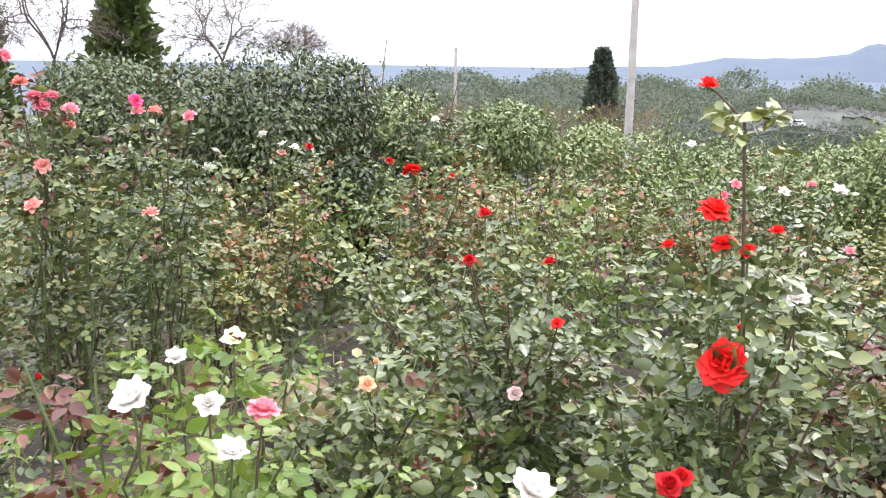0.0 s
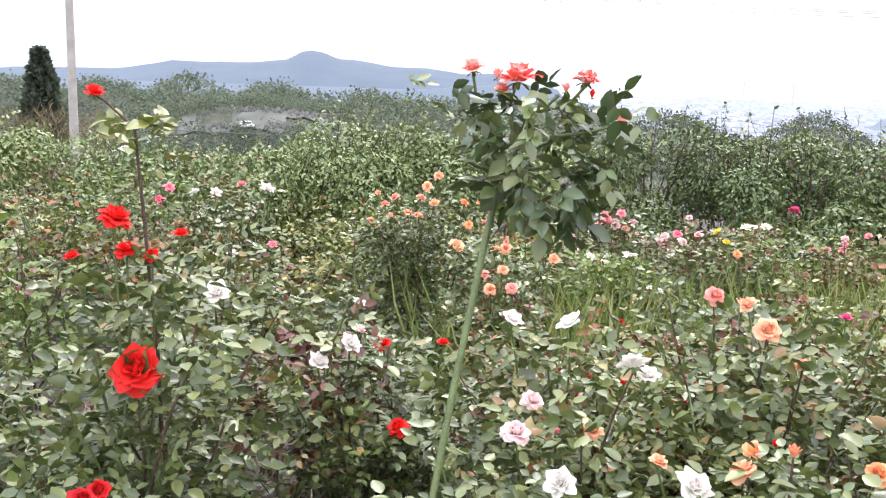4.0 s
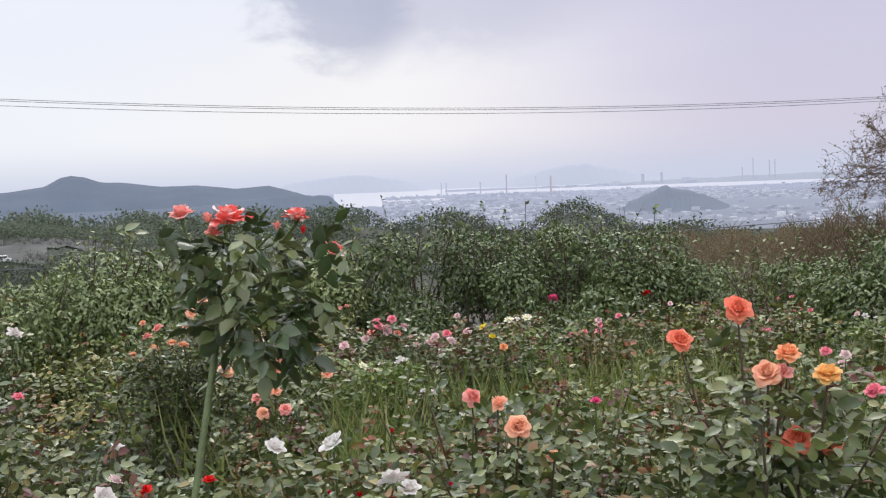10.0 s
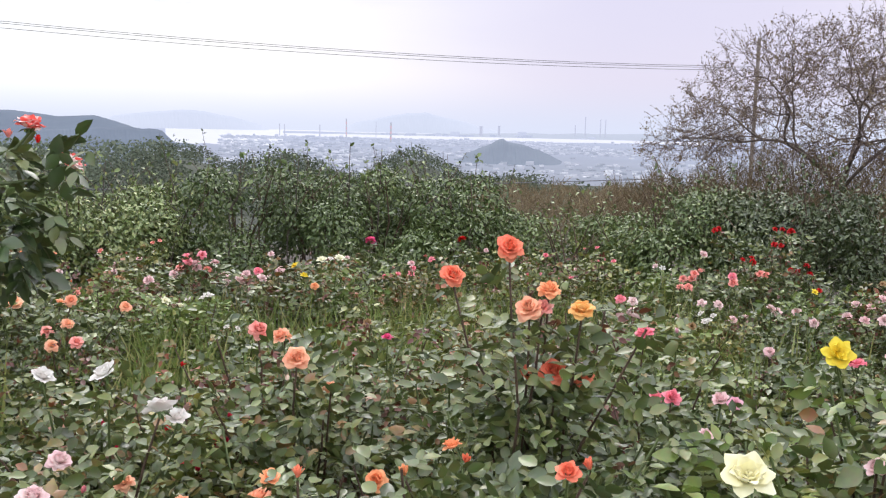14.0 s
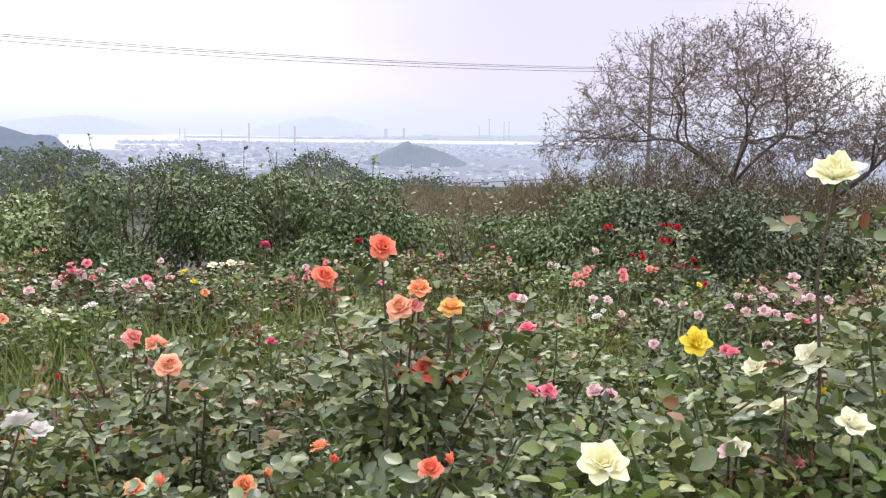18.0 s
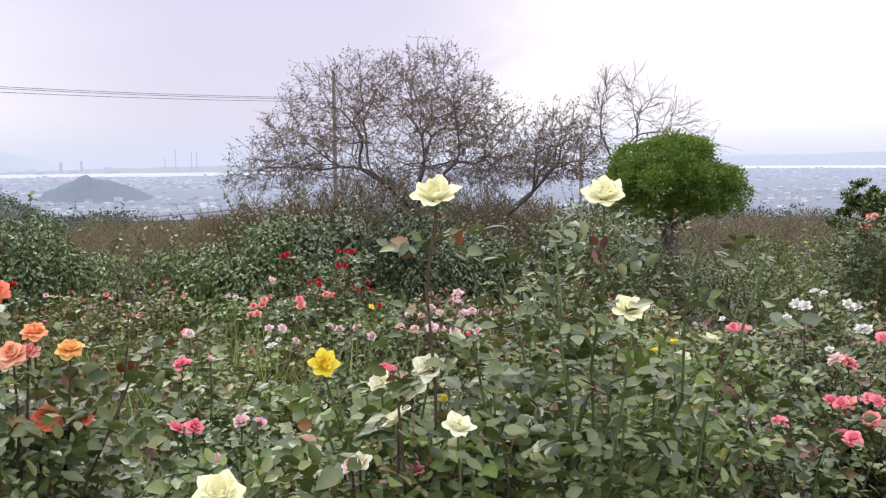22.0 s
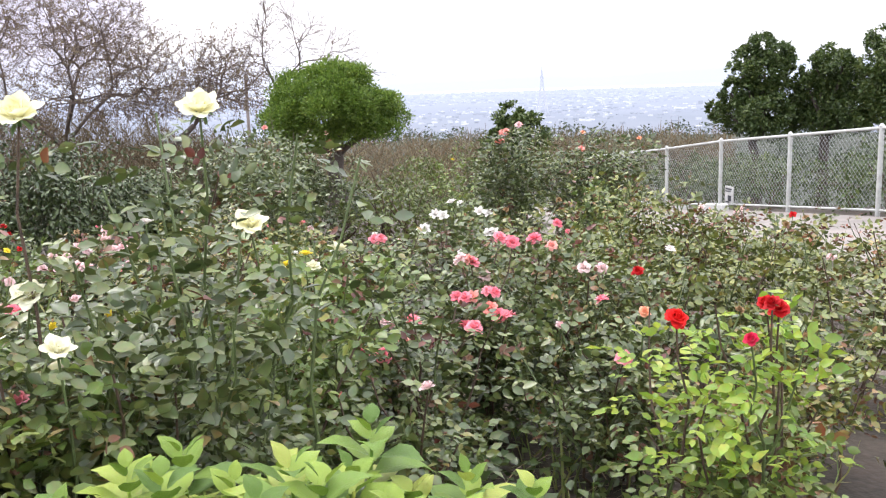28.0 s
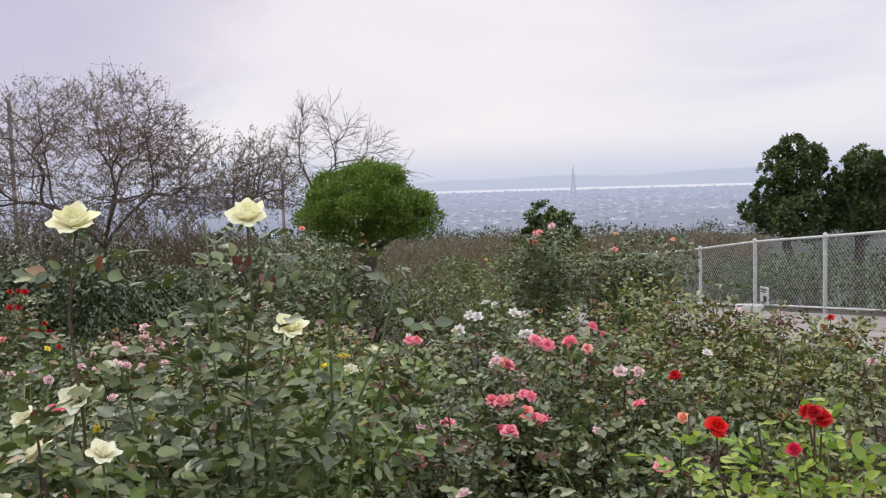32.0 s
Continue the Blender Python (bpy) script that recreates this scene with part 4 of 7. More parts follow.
# clipped tree: a wide umbrella of tight leafy pads on a stout forked trunk
def clipped_tree(az, r, z, label):
    x, y = polar(az, r)
    h = holder("clipped_tree", x, y, z, label, "tree")
    s = np.array([math.cos(radians(az)), -math.sin(radians(az)), 0])
    f = np.array([math.sin(radians(az)), math.cos(radians(az)), 0])
    child("trunk", mesh_of("trunk", *tube(bend((0, 0, -0.2), -0.03 * s + np.array([0, 0, 1.0]), 0, 7, 0.03), 0.21, 0.15, 10), BARK), h)
    pads = []
    for k in range(40):
        a, e = 2.4 * k + rng.normal(0, 0.2), rng.uniform(-0.15, 1.0)
        c = math.sqrt(max(0.0, 1 - max(e, 0.0) ** 2.6)) * rng.uniform(0.72, 1.12)
        pads.append((1.12 * math.sin(a) * c + 0.05, 1.05 * math.cos(a) * c, 1.72 + 0.76 * e, rng.uniform(0.22, 0.44)))
    # the low pads that hang out to one side
    pads += [(-1.28, 0.0, 1.62, 0.26), (-1.12, 0.3, 1.50, 0.30), (-0.95, -0.25, 1.42, 0.28), (1.28, 0.0, 1.60, 0.28), (-0.62, 0.1, 1.40, 0.25), (0.85, 0.2, 1.36, 0.28), (0.45, -0.3, 1.42, 0.26), (1.1, -0.4, 1.38, 0.24)]
    pads += [(0.95 * math.sin(2.4 * k) * (k / 16) ** 0.5, 0.95 * math.cos(2.4 * k) * (k / 16) ** 0.5, 1.14 + 0.46 * ((k * 0.618) % 1), 0.31) for k in range(1, 17)]
    for k in (0, 7, 13, 22, 31, 36, 40, 43, 45):
        a, b, c, _ = pads[k]
        e = a * 0.8 * s + b * 0.8 * f + np.array([0, 0, c - 0.1])
        child("limb", mesh_of("limb", *tube(curve(np.array([0, 0, 0.85]), unit(np.array([0, 0, 1.0]) + 0.8 * unit(e * (1, 1, 0))), e, 7), 0.085, 0.03, 7), BARK), h)
    for a, b, c, rad in pads:
        m = int(12500 * rad ** 2)
        d = unit(rng.normal(0, 1, (m, 3)) + np.array([0, 0, 0.25]))
        p = a * s + b * f + np.array([0, 0, c]) + d * rad * rng.uniform(0.5, 1.0, (m, 1)) * (1 + 0.22 * np.sin(9 * d[:, :1] + 7 * d[:, 1:2] + 5 * a)) * np.array([1, 1, 0.82])
        v = leaves(p, d + rng.normal(0, 0.45, (m, 3)) + np.array([0, 0, 0.35]), d + rng.normal(0, 0.6, (m, 3)), rng.uniform(0.6, 1.3, m) * 0.058, LEAF2, 0.95)
        child("leaf_pad", mesh_of("leaf_pad", *v, TOPIARY), h, kind="stuff")


clipped_tree(94.0, 19.0, -0.8, "bright green clipped tree with a wide, padded umbrella crown")
# round tree and dark trees by the fence
crown_tree("round_tree", 104.9, 40, [(0, 0.1, 2.75, 0.85), (0, -0.75, 2.2, 0.8), (0, 0.7, 2.1, 0.7)], (2.0, 0.15), DARKTREE, 3600, 0.16, "dark green round tree beyond the garden", z=-3.0)
def fence_tree(az, r, z, crowns, label):
    """crowns: direction and height of each bough's end in degrees, radius in metres."""
    s = np.array([math.cos(radians(az)), -math.sin(radians(az))])
    f = np.array([math.sin(radians(az)), math.cos(radians(az))])
    spots = []
    for a, e, rad in crowns:
        d = s * r * math.tan(radians(a - az)) + f * rng.uniform(-0.5, 0.5)
        spots.append((d[0], d[1], 1.5 + r * math.tan(radians(e)) - z, rad))
    crown_tree("evergreen_tree", az, r, spots, (2.2, 0.16), DARKTREE, 24000, 0.092, label, z=z, shape=LEAF2, squash=0.95)


fence_tree(118.9, 27, -2.2, [(119.0, 1.3, 0.40), (118.3, 0.9, 0.36), (119.8, 0.8, 0.38), (120.3, 0.4, 0.25), (118.0, -0.1, 0.36), (119.2, 0.0, 0.45), (117.4, -1.2, 0.34), (118.5, -1.2, 0.5), (119.7, -1.1, 0.42), (116.8, -2.1, 0.30), (117.7, -2.5, 0.5), (119.2, -2.5, 0.6), (120.3, -2.6, 0.5)], "dark evergreen tree with a ragged tall crown behind the fence")
fence_tree(122.6, 27, -2.2, [(122.7, 0.5, 0.36), (122.0, 0.1, 0.33), (123.3, 0.1, 0.36), (121.5, -0.9, 0.33), (122.6, -0.7, 0.45), (123.8, -0.8, 0.42), (121.2, -2.2, 0.45), (122.5, -2.3, 0.6), (124.0, -2.2, 0.55)], "dark evergreen tree with a rounded crown behind the fence")
fence_tree(126.2, 26, -2.2, [(125.6, 1.2, 0.45), (126.6, 0.9, 0.5), (125.2, -0.3, 0.5), (126.6, -0.4, 0.6), (127.6, -0.2, 0.5), (125.4, -2.0, 0.6), (127.0, -2.0, 0.7)], "dark evergreen tree behind the fence")


def conifer(az, r, height, width, label, z=None, leaf=DARKTREE):
    x, y = polar(az, r)
    z = float(ground_z(x, y)) if z is None else z
    h = holder("conifer", x, y, z, label, "tree")
    cyl("trunk", 0, 0, 0, height * 0.9, height * 0.02, height * 0.005, BARK, h)
    m = 3200
    t = rng.random(m) ** 0.8
    a = rng.uniform(0, 6.28, m)
    rad = width * (1 - t) ** 0.75 * rng.uniform(0.35, 1.1, m) * (0.85 + 0.15 * np.sin(a * 5 + t * 30)) + 0.03 * width
    p = np.stack([rad * np.cos(a), rad * np.sin(a), height * (0.04 + 0.96 * t)], -1)
    d = np.stack([np.cos(a), np.sin(a), np.full(m, 0.5)], -1)
    v = leaves(p, d + rng.normal(0, 0.5, d.shape), rng.normal(0, 1, d.shape), rng.uniform(0.6, 1.3, m) * height * 0.055, LEAF2, 1.1)
    child("crown", mesh_of("crown", *v, leaf), h, kind="stuff")


# the conical conifer takes the woodland leaf with haze painted in
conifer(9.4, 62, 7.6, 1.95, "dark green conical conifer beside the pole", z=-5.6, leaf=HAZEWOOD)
conifer(-18.6, 42, 8.5, 2.6, "dark broad conifer above the garden", z=-3.6)
conifer(-27.0, 40, 9.5, 2.2, "dark conifer above the garden", z=-3.6)

# ---- poles and wires ----
CONCRETE = simple("pole_concrete", (0.44, 0.41, 0.38), 0.85, (0.33, 0.30, 0.28), 3, 0.2)
WIRE = simple("black_wire", (0.13, 0.13, 0.15), 0.5, None, 5)


def utility_pole(az, r, top_el, width, arms, label, z=None, material=None):
    x, y = polar(az, r)
    z = float(ground_z(x, y)) if z is None else z
    top = 1.5 + r * math.tan(radians(top_el)) - z
    h = holder("utility_pole", x, y, z, label, "pole", "utility poles")
    cyl("pole", 0, 0, 0, top, width, width * 0.75, material or CONCRETE, h, 14)
    # arms and insulators take the chimney and sea materials, haze emission included
    for k in range(arms):
        zz = top - 0.25 - 0.4 * k
        v, f = tube([(-0.7, 0.5, zz), (0, 0, zz), (0.7, -0.5, zz)], 0.045, 0.045, 6)
        child("crossarm", mesh_of("crossarm", v, f, CHIM), h)
        for s in (-0.6, -0.25, 0.25, 0.6):
            cyl("insulator", s, -s * 0.71, zz + 0.04, zz + 0.2, 0.04, 0.05, SEA, h, 6)
    return h


utility_pole(11.1, 37, 8.5, 0.17, 2, "weathered grey concrete utility pole")
utility_pole(0.6, 70, 0.55, 0.14, 1, "distant utility pole with a crossarm")
utility_pole(-8.4, 70, 1.75, 0.14, 1, "distant utility pole with a crossarm")
utility_pole(74.0, 42, 5.3, 0.10, 0, "brown weathered utility pole among bare twigs", material=POLE_WOOD)
utility_pole(88.8, 40, 0.8, 0.08, 0, "brown weathered post behind the trees", material=POLE_WOOD)


def wire(name, a, b, sag, radius, label):
    t = np.linspace(0, 1, 40)[:, None]
    p = np.asarray(a) + (np.asarray(b) - np.asarray(a)) * t
    p[:, 2] -= sag * 4 * (t * (1 - t))[:, 0]
    tagged(new(name, mesh_of(name, *tube(p, radius, radius, 5), WIRE)), label, "wire", "overhead wires")


def eye_point(az, r, el):
    return (*polar(az, r), 1.5 + r * math.tan(radians(el)))


for d1, d2 in ((0.0, 0.0), (0.27, 0.13), (0.36, 0.22)):
    wire("overhead_wire", eye_point(11.1, 37, 5.6 + d1), eye_point(74.0, 42, 3.50 + d2), 0.62, 0.0095, "thin black overhead wire strung between poles")
wire("overhead_wire", eye_point(11.1, 37, -3.6), eye_point(78, 42, -2.2), 0.3, 0.016, "thin black low cable beyond the hedge")

# ---- yard, fence ----
PAVING = simple("worn_concrete", (0.27, 0.235, 0.21), 0.9, (0.19, 0.168, 0.15), 1.5, 0.3)
GRAVEL = simple("pinkish_gravel", (0.31, 0.26, 0.225), 0.95, (0.18, 0.15, 0.13), 14, 0.8)
WHITE_METAL = simple("white_painted_steel", (0.55, 0.55, 0.54), 0.5, (0.42, 0.41, 0.39), 9, 0.05)
MESH_WIRE = simple("galvanised_wire", (0.42, 0.43, 0.44), 0.45, (0.32, 0.32, 0.33), 20, 0, 0.4)
FENCE = [(14.01 - 2.11 * k, -8.77 - 0.12 * k) for k in range(-4, 6)]
FENCE_Z = [0.465 - 1.2 + d for d in (-0.92, -0.71, -0.47, -0.205, 0.0, 0.205, 0.36, 0.46, 0.52, 0.56)]
FENCE_H = 1.2


def strip(name, x0, x1, y0, y1, lift, material, label, category):
    """A strip of the sloping drive, 30 cm thick."""
    xs = np.linspace(x0, x1, 24)
    bm = bmesh.new()
    rows = []
    for x in xs:
        z = float(yard_z(x)) + lift
        rows.append([bm.verts.new(p) for p in ((x, y0, z), (x, y1, z), (x, y1, z - 0.3), (x, y0, z - 0.3))])
    for a, b in zip(rows, rows[1:]):
        for k in range(4):
            bm.faces.new((a[k], b[k], b[(k + 1) % 4], a[(k + 1) % 4]))
    bm.faces.new(rows[0])
    bm.faces.new(rows[-1][::-1])
    bmesh.ops.recalc_face_normals(bm, faces=bm.faces[:])
    me = bpy.data.meshes.new(name)
    bm.to_mesh(me)
    bm.free()
    me.materials.append(material)
    return tagged(new(name, me), label, category, kind="structure")


strip("pavement", 3.0, 22.5, -8.65, -5.0, 0.0, PAVING, "worn pale concrete drive beside the fence", "pavement")
strip("path", 3.4, 14, -4.8, -3.5, -0.015, GRAVEL, "pinkish gravel path beyond the rose bed", "path")


def kerb(x0, x1, y, z, material, label):
    bm = bmesh.new()
    bmesh.ops.create_cube(bm, size=1)
    bmesh.ops.scale(bm, vec=(x1 - x0, 0.12, 0.13), verts=bm.verts)
    bmesh.ops.bevel(bm, geom=bm.edges[:], offset=0.015, segments=1, affect="EDGES")
    me = bpy.data.meshes.new("kerb_stone")
    bm.to_mesh(me)
    bm.free()
    me.materials.append(material)
    ob = new("kerb_stone", me)
    slope = math.atan2(float(yard_z(x1) - yard_z(x0)), x1 - x0)
    ob.matrix_world = Matrix.Translation(((x0 + x1) / 2, y, float(yard_z((x0 + x1) / 2)) + z)) @ Matrix.Rotation(-slope, 4, "Y")
    tagged(ob, label, "kerb", "kerb stones", "structure")


for k in range(18):
    kerb(3.4 + 0.62 * k, 4.0 + 0.62 * k, -4.9, -0.03, PAVING, "pale concrete kerb stone at the drive's edge")
for x0, x1 in ((15.4, 16.3), (17.0, 18.0), (18.4, 19.4)):
    kerb(x0, x1, -8.4, 0.05, WHITE_METAL, "low white painted block before the fence")

fence = holder("chain_link_fence", *FENCE[4], FENCE_Z[4], "white steel posts with grey chain-link mesh beside the yard", "fence")
f0 = np.array([*FENCE[4], FENCE_Z[4]])
for (px, py), pz in zip(FENCE, FENCE_Z):
    q = np.array([px, py, pz]) - f0
    v, f = tube([q + (0, 0, -0.3), q + (0, 0, 0.5), q + (0, 0, FENCE_H + 0.03)], 0.034, 0.034, 10)
    post = child("post", mesh_of("post", v, f, WHITE_METAL), fence)
    v, f = tube([q + (0, 0, FENCE_H + 0.03), q + (0, 0, FENCE_H + 0.05), q + (0, 0, FENCE_H + 0.065)], 0.04, 0.012, 10)
    child("cap", mesh_of("cap", v, f, WHITE_METAL), post)
for k in range(len(FENCE) - 1):
    a = np.array([*FENCE[k], FENCE_Z[k]]) - f0
    b = np.array([*FENCE[k + 1], FENCE_Z[k + 1]]) - f0
    for zz, rr in ((FENCE_H, 0.022), (0.05, 0.018)):
        v, f = tube([a + (0, 0, zz), (a + b) / 2 + (0, 0, zz), b + (0, 0, zz)], rr, rr, 8)
        child("rail", mesh_of("rail", v, f, WHITE_METAL), fence)
    # woven mesh: zigzag wires
    L = np.linalg.norm(b - a)
    cell = 0.085
    pieces = []
    for s in (1, -1):
        for off in np.arange(-FENCE_H, L, cell):
            x0, z0, x1, z1 = off, 0.05, off + FENCE_H - 0.05, FENCE_H
            if x0 < 0:
                z0, x0 = z0 - x0, 0.0
            if x1 > L:
                z1, x1 = z1 - (x1 - L), L
            if x1 - x0 < 0.02:
                continue
            if s < 0:
                x0, x1 = L - x0, L - x1
            p0, p1 = a + (b - a) * x0 / L + (0, 0, z0), a + (b - a) * x1 / L + (0, 0, z1)
            pieces.append(tube([p0, p1], 0.0028, 0.0028, 3))
    child("wire_mesh", mesh_of("wire_mesh", *merge(pieces), MESH_WIRE), fence)

# little notice board on the fence
sg = np.array(FENCE[3]) * 0.80 + np.array(FENCE[4]) * 0.20
sign = holder("notice_sign", sg[0], sg[1] + 0.06, FENCE_Z[3] + 0.1, "small white notice board with dark writing, fixed to the fence", "sign")
sign.rotation_euler = (0, 0, math.pi)
INK = simple("dark_ink", (0.04, 0.04, 0.05), 0.6, None, 20)


def board(name, x0, x1, z0, z1, y0, y1, material, parent, bevel=0.0):
    bm = bmesh.new()
    bmesh.ops.create_cube(bm, size=1)
    bmesh.ops.scale(bm, vec=(x1 - x0, y1 - y0, z1 - z0), verts=bm.verts)
    bmesh.ops.translate(bm, vec=((x0 + x1) / 2, (y0 + y1) / 2, (z0 + z1) / 2), verts=bm.verts)
    if bevel:
        bmesh.ops.bevel(bm, geom=bm.edges[:], offset=bevel, segments=1, affect="EDGES")
    return part(name, bm, material, parent)


board("plate", -0.15, 0.15, 0.0, 0.32, -0.01, 0.01, WHITE_METAL, sign, 0.003)
for side in (-0.016, 0.016):
    for z0, z1, x0, x1 in ((0.26, 0.285, -0.11, 0.10), (0.22, 0.24, -0.11, 0.07), (0.06, 0.16, -0.02, 0.09), (0.03, 0.05, -0.11, 0.03)):
        board("writing_bar", x0, x1, z0, z1, side - 0.004, side + 0.004, INK, sign)


# ---- evergreen shrubs round the bed ----
def shrub(az, r, top_el, width, label, leaf=CAMELLIA, n=1500, length=0.068, shape=LEAF4, name="evergreen_shrub", droop=0.5, ragged=0.22, deep=0.8):
    x, y = polar(az, r)
    z = float(ground_z(x, y))
    top = 1.52 + r * math.tan(radians(top_el + rng.normal(0, 0.45))) - z
    h = holder(name, x, y, z, label, "shrub", "shrubs round the rose bed")
    pieces = []
    for k in range(9):
        a = rng.uniform(0, 6.28)
        e = (math.cos(a) * width * 0.32 * rng.uniform(0.3, 1), math.sin(a) * width * 0.32 * rng.uniform(0.3, 1), top * rng.uniform(0.7, 1.02))
        pieces.append(tube(bend((rng.normal(0, 0.05), rng.normal(0, 0.05), -0.05), e, 0.2, 7, 0.03), 0.018, 0.004, 5))
    for pc in pieces:
        child("stem", mesh_of("stem", *pc, CANE_OLD), h)
    # leafy lumps at the ends of the boughs, with gaps between them
    m = max(9, int(n / 620))
    u = unit(rng.normal(0, 1, (m, 3)))
    u[:, 2] = rng.uniform(-0.75, 1.0, m)
    hz = unit(u[:, :2]) * np.sqrt(np.clip(1 - np.abs(u[:, 2:3]) ** 2.4, 0.06, 1))
    rad = width * rng.uniform(0.15, 0.27, m)
    body = rng.uniform(0.55, 1.0, (m, 1))
    c = np.concatenate([hz * np.array([width / 2, width / 2 * deep]) * body * (1 + rng.normal(0, ragged * 0.4, (m, 1))), (0.50 + 0.42 * u[:, 2:3] * (0.9 + rng.normal(0, ragged * 0.3, (m, 1)))) * top], 1)
    c[:, 2] = np.clip(c[:, 2], 0.16, top - rad * 0.8)
    k = int(n / m)
    d = unit(rng.normal(0, 1, (m, k, 3)) + np.array([0, 0, 0.35]))
    p = c[:, None, :] + d * (rad[:, None] * rng.uniform(0.55, 1.1, (m, k)) ** 0.5)[..., None] * np.array([1, 1, 0.9])
    along = d * 0.6 + rng.normal(0, 0.7, (m, k, 3)) - np.array([0, 0, droop * 1.5])
    nor = d + np.array([0, 0, 0.35]) + rng.normal(0, 0.24, (m, k, 3))
    v = leaves(p.reshape(-1, 3), along.reshape(-1, 3), nor.reshape(-1, 3), rng.uniform(0.6, 1.25, m * k) * length, shape, 0.8)
    # sprays of new growth over the top
    m = max(4, int(n / (420 if az > 8 else 800)))
    b0 = np.stack([rng.normal(0, width * 0.24, m), rng.normal(0, width * 0.2, m), np.full(m, top * 0.8)], -1)
    b1 = b0 + np.stack([rng.normal(0, 0.18, m), rng.normal(0, 0.18, m), (1.0 if az > 8 else 0.5) * np.minimum(top * rng.uniform(0.16, 0.5, m), 0.2 + rng.uniform(0.1, 0.42, m))], -1)
    t = rng.uniform(0, 1, (m, 16, 1))
    p = (b0[:, None] + (b1 - b0)[:, None] * t + rng.normal(0, 0.012, (m, 16, 3))).reshape(-1, 3)
    v = merge([v, leaves(p, unit(rng.normal(0, 1, p.shape)) + np.array([0, 0, 0.1 - droop * 0.5]), np.array([0, 0, 1.0]) + rng.normal(0, 0.5, p.shape), rng.uniform(0.6, 1.1, len(p)) * length, shape)])
    for k in range(m):
        child("shoot", mesh_of("shoot", *tube([b0[k], (b0[k] + b1[k]) / 2, b1[k]], 0.005, 0.002, 4), CANE_OLD), h)
    child("foliage", mesh_of("foliage", *v, leaf), h, kind="stuff")
    return h


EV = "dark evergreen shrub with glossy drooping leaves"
for az_, r_, el_, w_, n_ in ((-21, 7.6, -0.6, 1.5, 2400), (-17.5, 7.4, 0.3, 1.6, 2800), (-13, 7.3, 1.0, 1.7, 3200), (-9, 7.3, 0.3, 1.6, 3000), (-5, 7.4, -0.1, 1.5, 2800), (-1, 7.6, -1.2, 1.4, 2400), (2.5, 7.8, -2.5, 1.4, 2200), (6.5, 8.4, -3.6, 1.3, 1800),
                             (11, 9, -4.2, 1.5, 1700), (15.5, 9, -4.8, 1.6, 1800), (20, 8.4, -4.9, 1.7, 2200), (24, 8.2, -4.3, 1.7, 2600), (28, 8.3, -4.0, 1.6, 2600), (32, 8.5, -4.0, 1.5, 2300), (36, 8.8, -4.0, 1.6, 2200), (40.5, 9, -3.6, 1.7, 2300), (45, 9, -3.5, 1.7, 2400),
                             (49, 8.8, -3.3, 1.5, 2300), (53, 8.8, -3.1, 1.6, 2500), (57.0, 8.8, -3.0, 1.4, 2500), (60.2, 9.2, -5.4, 1.3, 1700), (63.2, 9.6, -5.3, 1.2, 1700), (66.3, 9.4, -4.9, 1.4, 2200), (69.6, 9.2, -4.3, 1.6, 2600), (73.2, 9.1, -3.5, 1.7, 3000), (76.6, 9.2, -3.1, 1.8, 3200), (80, 9.4, -3.5, 1.7, 2800),
                             (83.4, 9.8, -4.6, 1.5, 2200), (86.8, 10, -3.8, 1.6, 2400), (90.2, 10.5, -3.3, 1.6, 2600), (92.0, 11, -4.6, 1.2, 1800)):
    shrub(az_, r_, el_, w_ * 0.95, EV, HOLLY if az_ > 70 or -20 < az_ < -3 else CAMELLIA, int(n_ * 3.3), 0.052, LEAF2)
for az_, r_, el_, w_, n_ in ((63.8, 8.6, -5.8, 1.2, 1100), (97.0, 11.5, -5.3, 1.6, 2200), (100.4, 12, -4.4, 1.7, 2300), (103.9, 12.5, -4.4, 1.7, 2300), (94.2, 11, -7.0, 1.5, 1600), (98.6, 10, -6.2, 1.6, 1700), (107.5, 12.0, -4.8, 1.5, 1800), (103, 10.0, -7.0, 1.5, 1300)):
    shrub(az_, r_, el_, w_, "light green wild shrub with small leaves", WILD, n_, 0.055, LEAF2, "wild_shrub", 0.0, 0.25)

for k in range(11):
    bx, by = 6.0 + 1.75 * k, -9.9 - 0.5 * (k % 2)
    shrub(math.degrees(math.atan2(bx - 0.26, by + 0.6)), math.hypot(bx - 0.26, by + 0.6), math.degrees(math.atan2(yard_z(bx) + 0.75 - 1.52, math.hypot(bx, by))), 2.3, "dark tangled growth behind the fence", DARKTREE, 1500, 0.10, LEAF2, "wild_shrub", 0.2, 0.2)

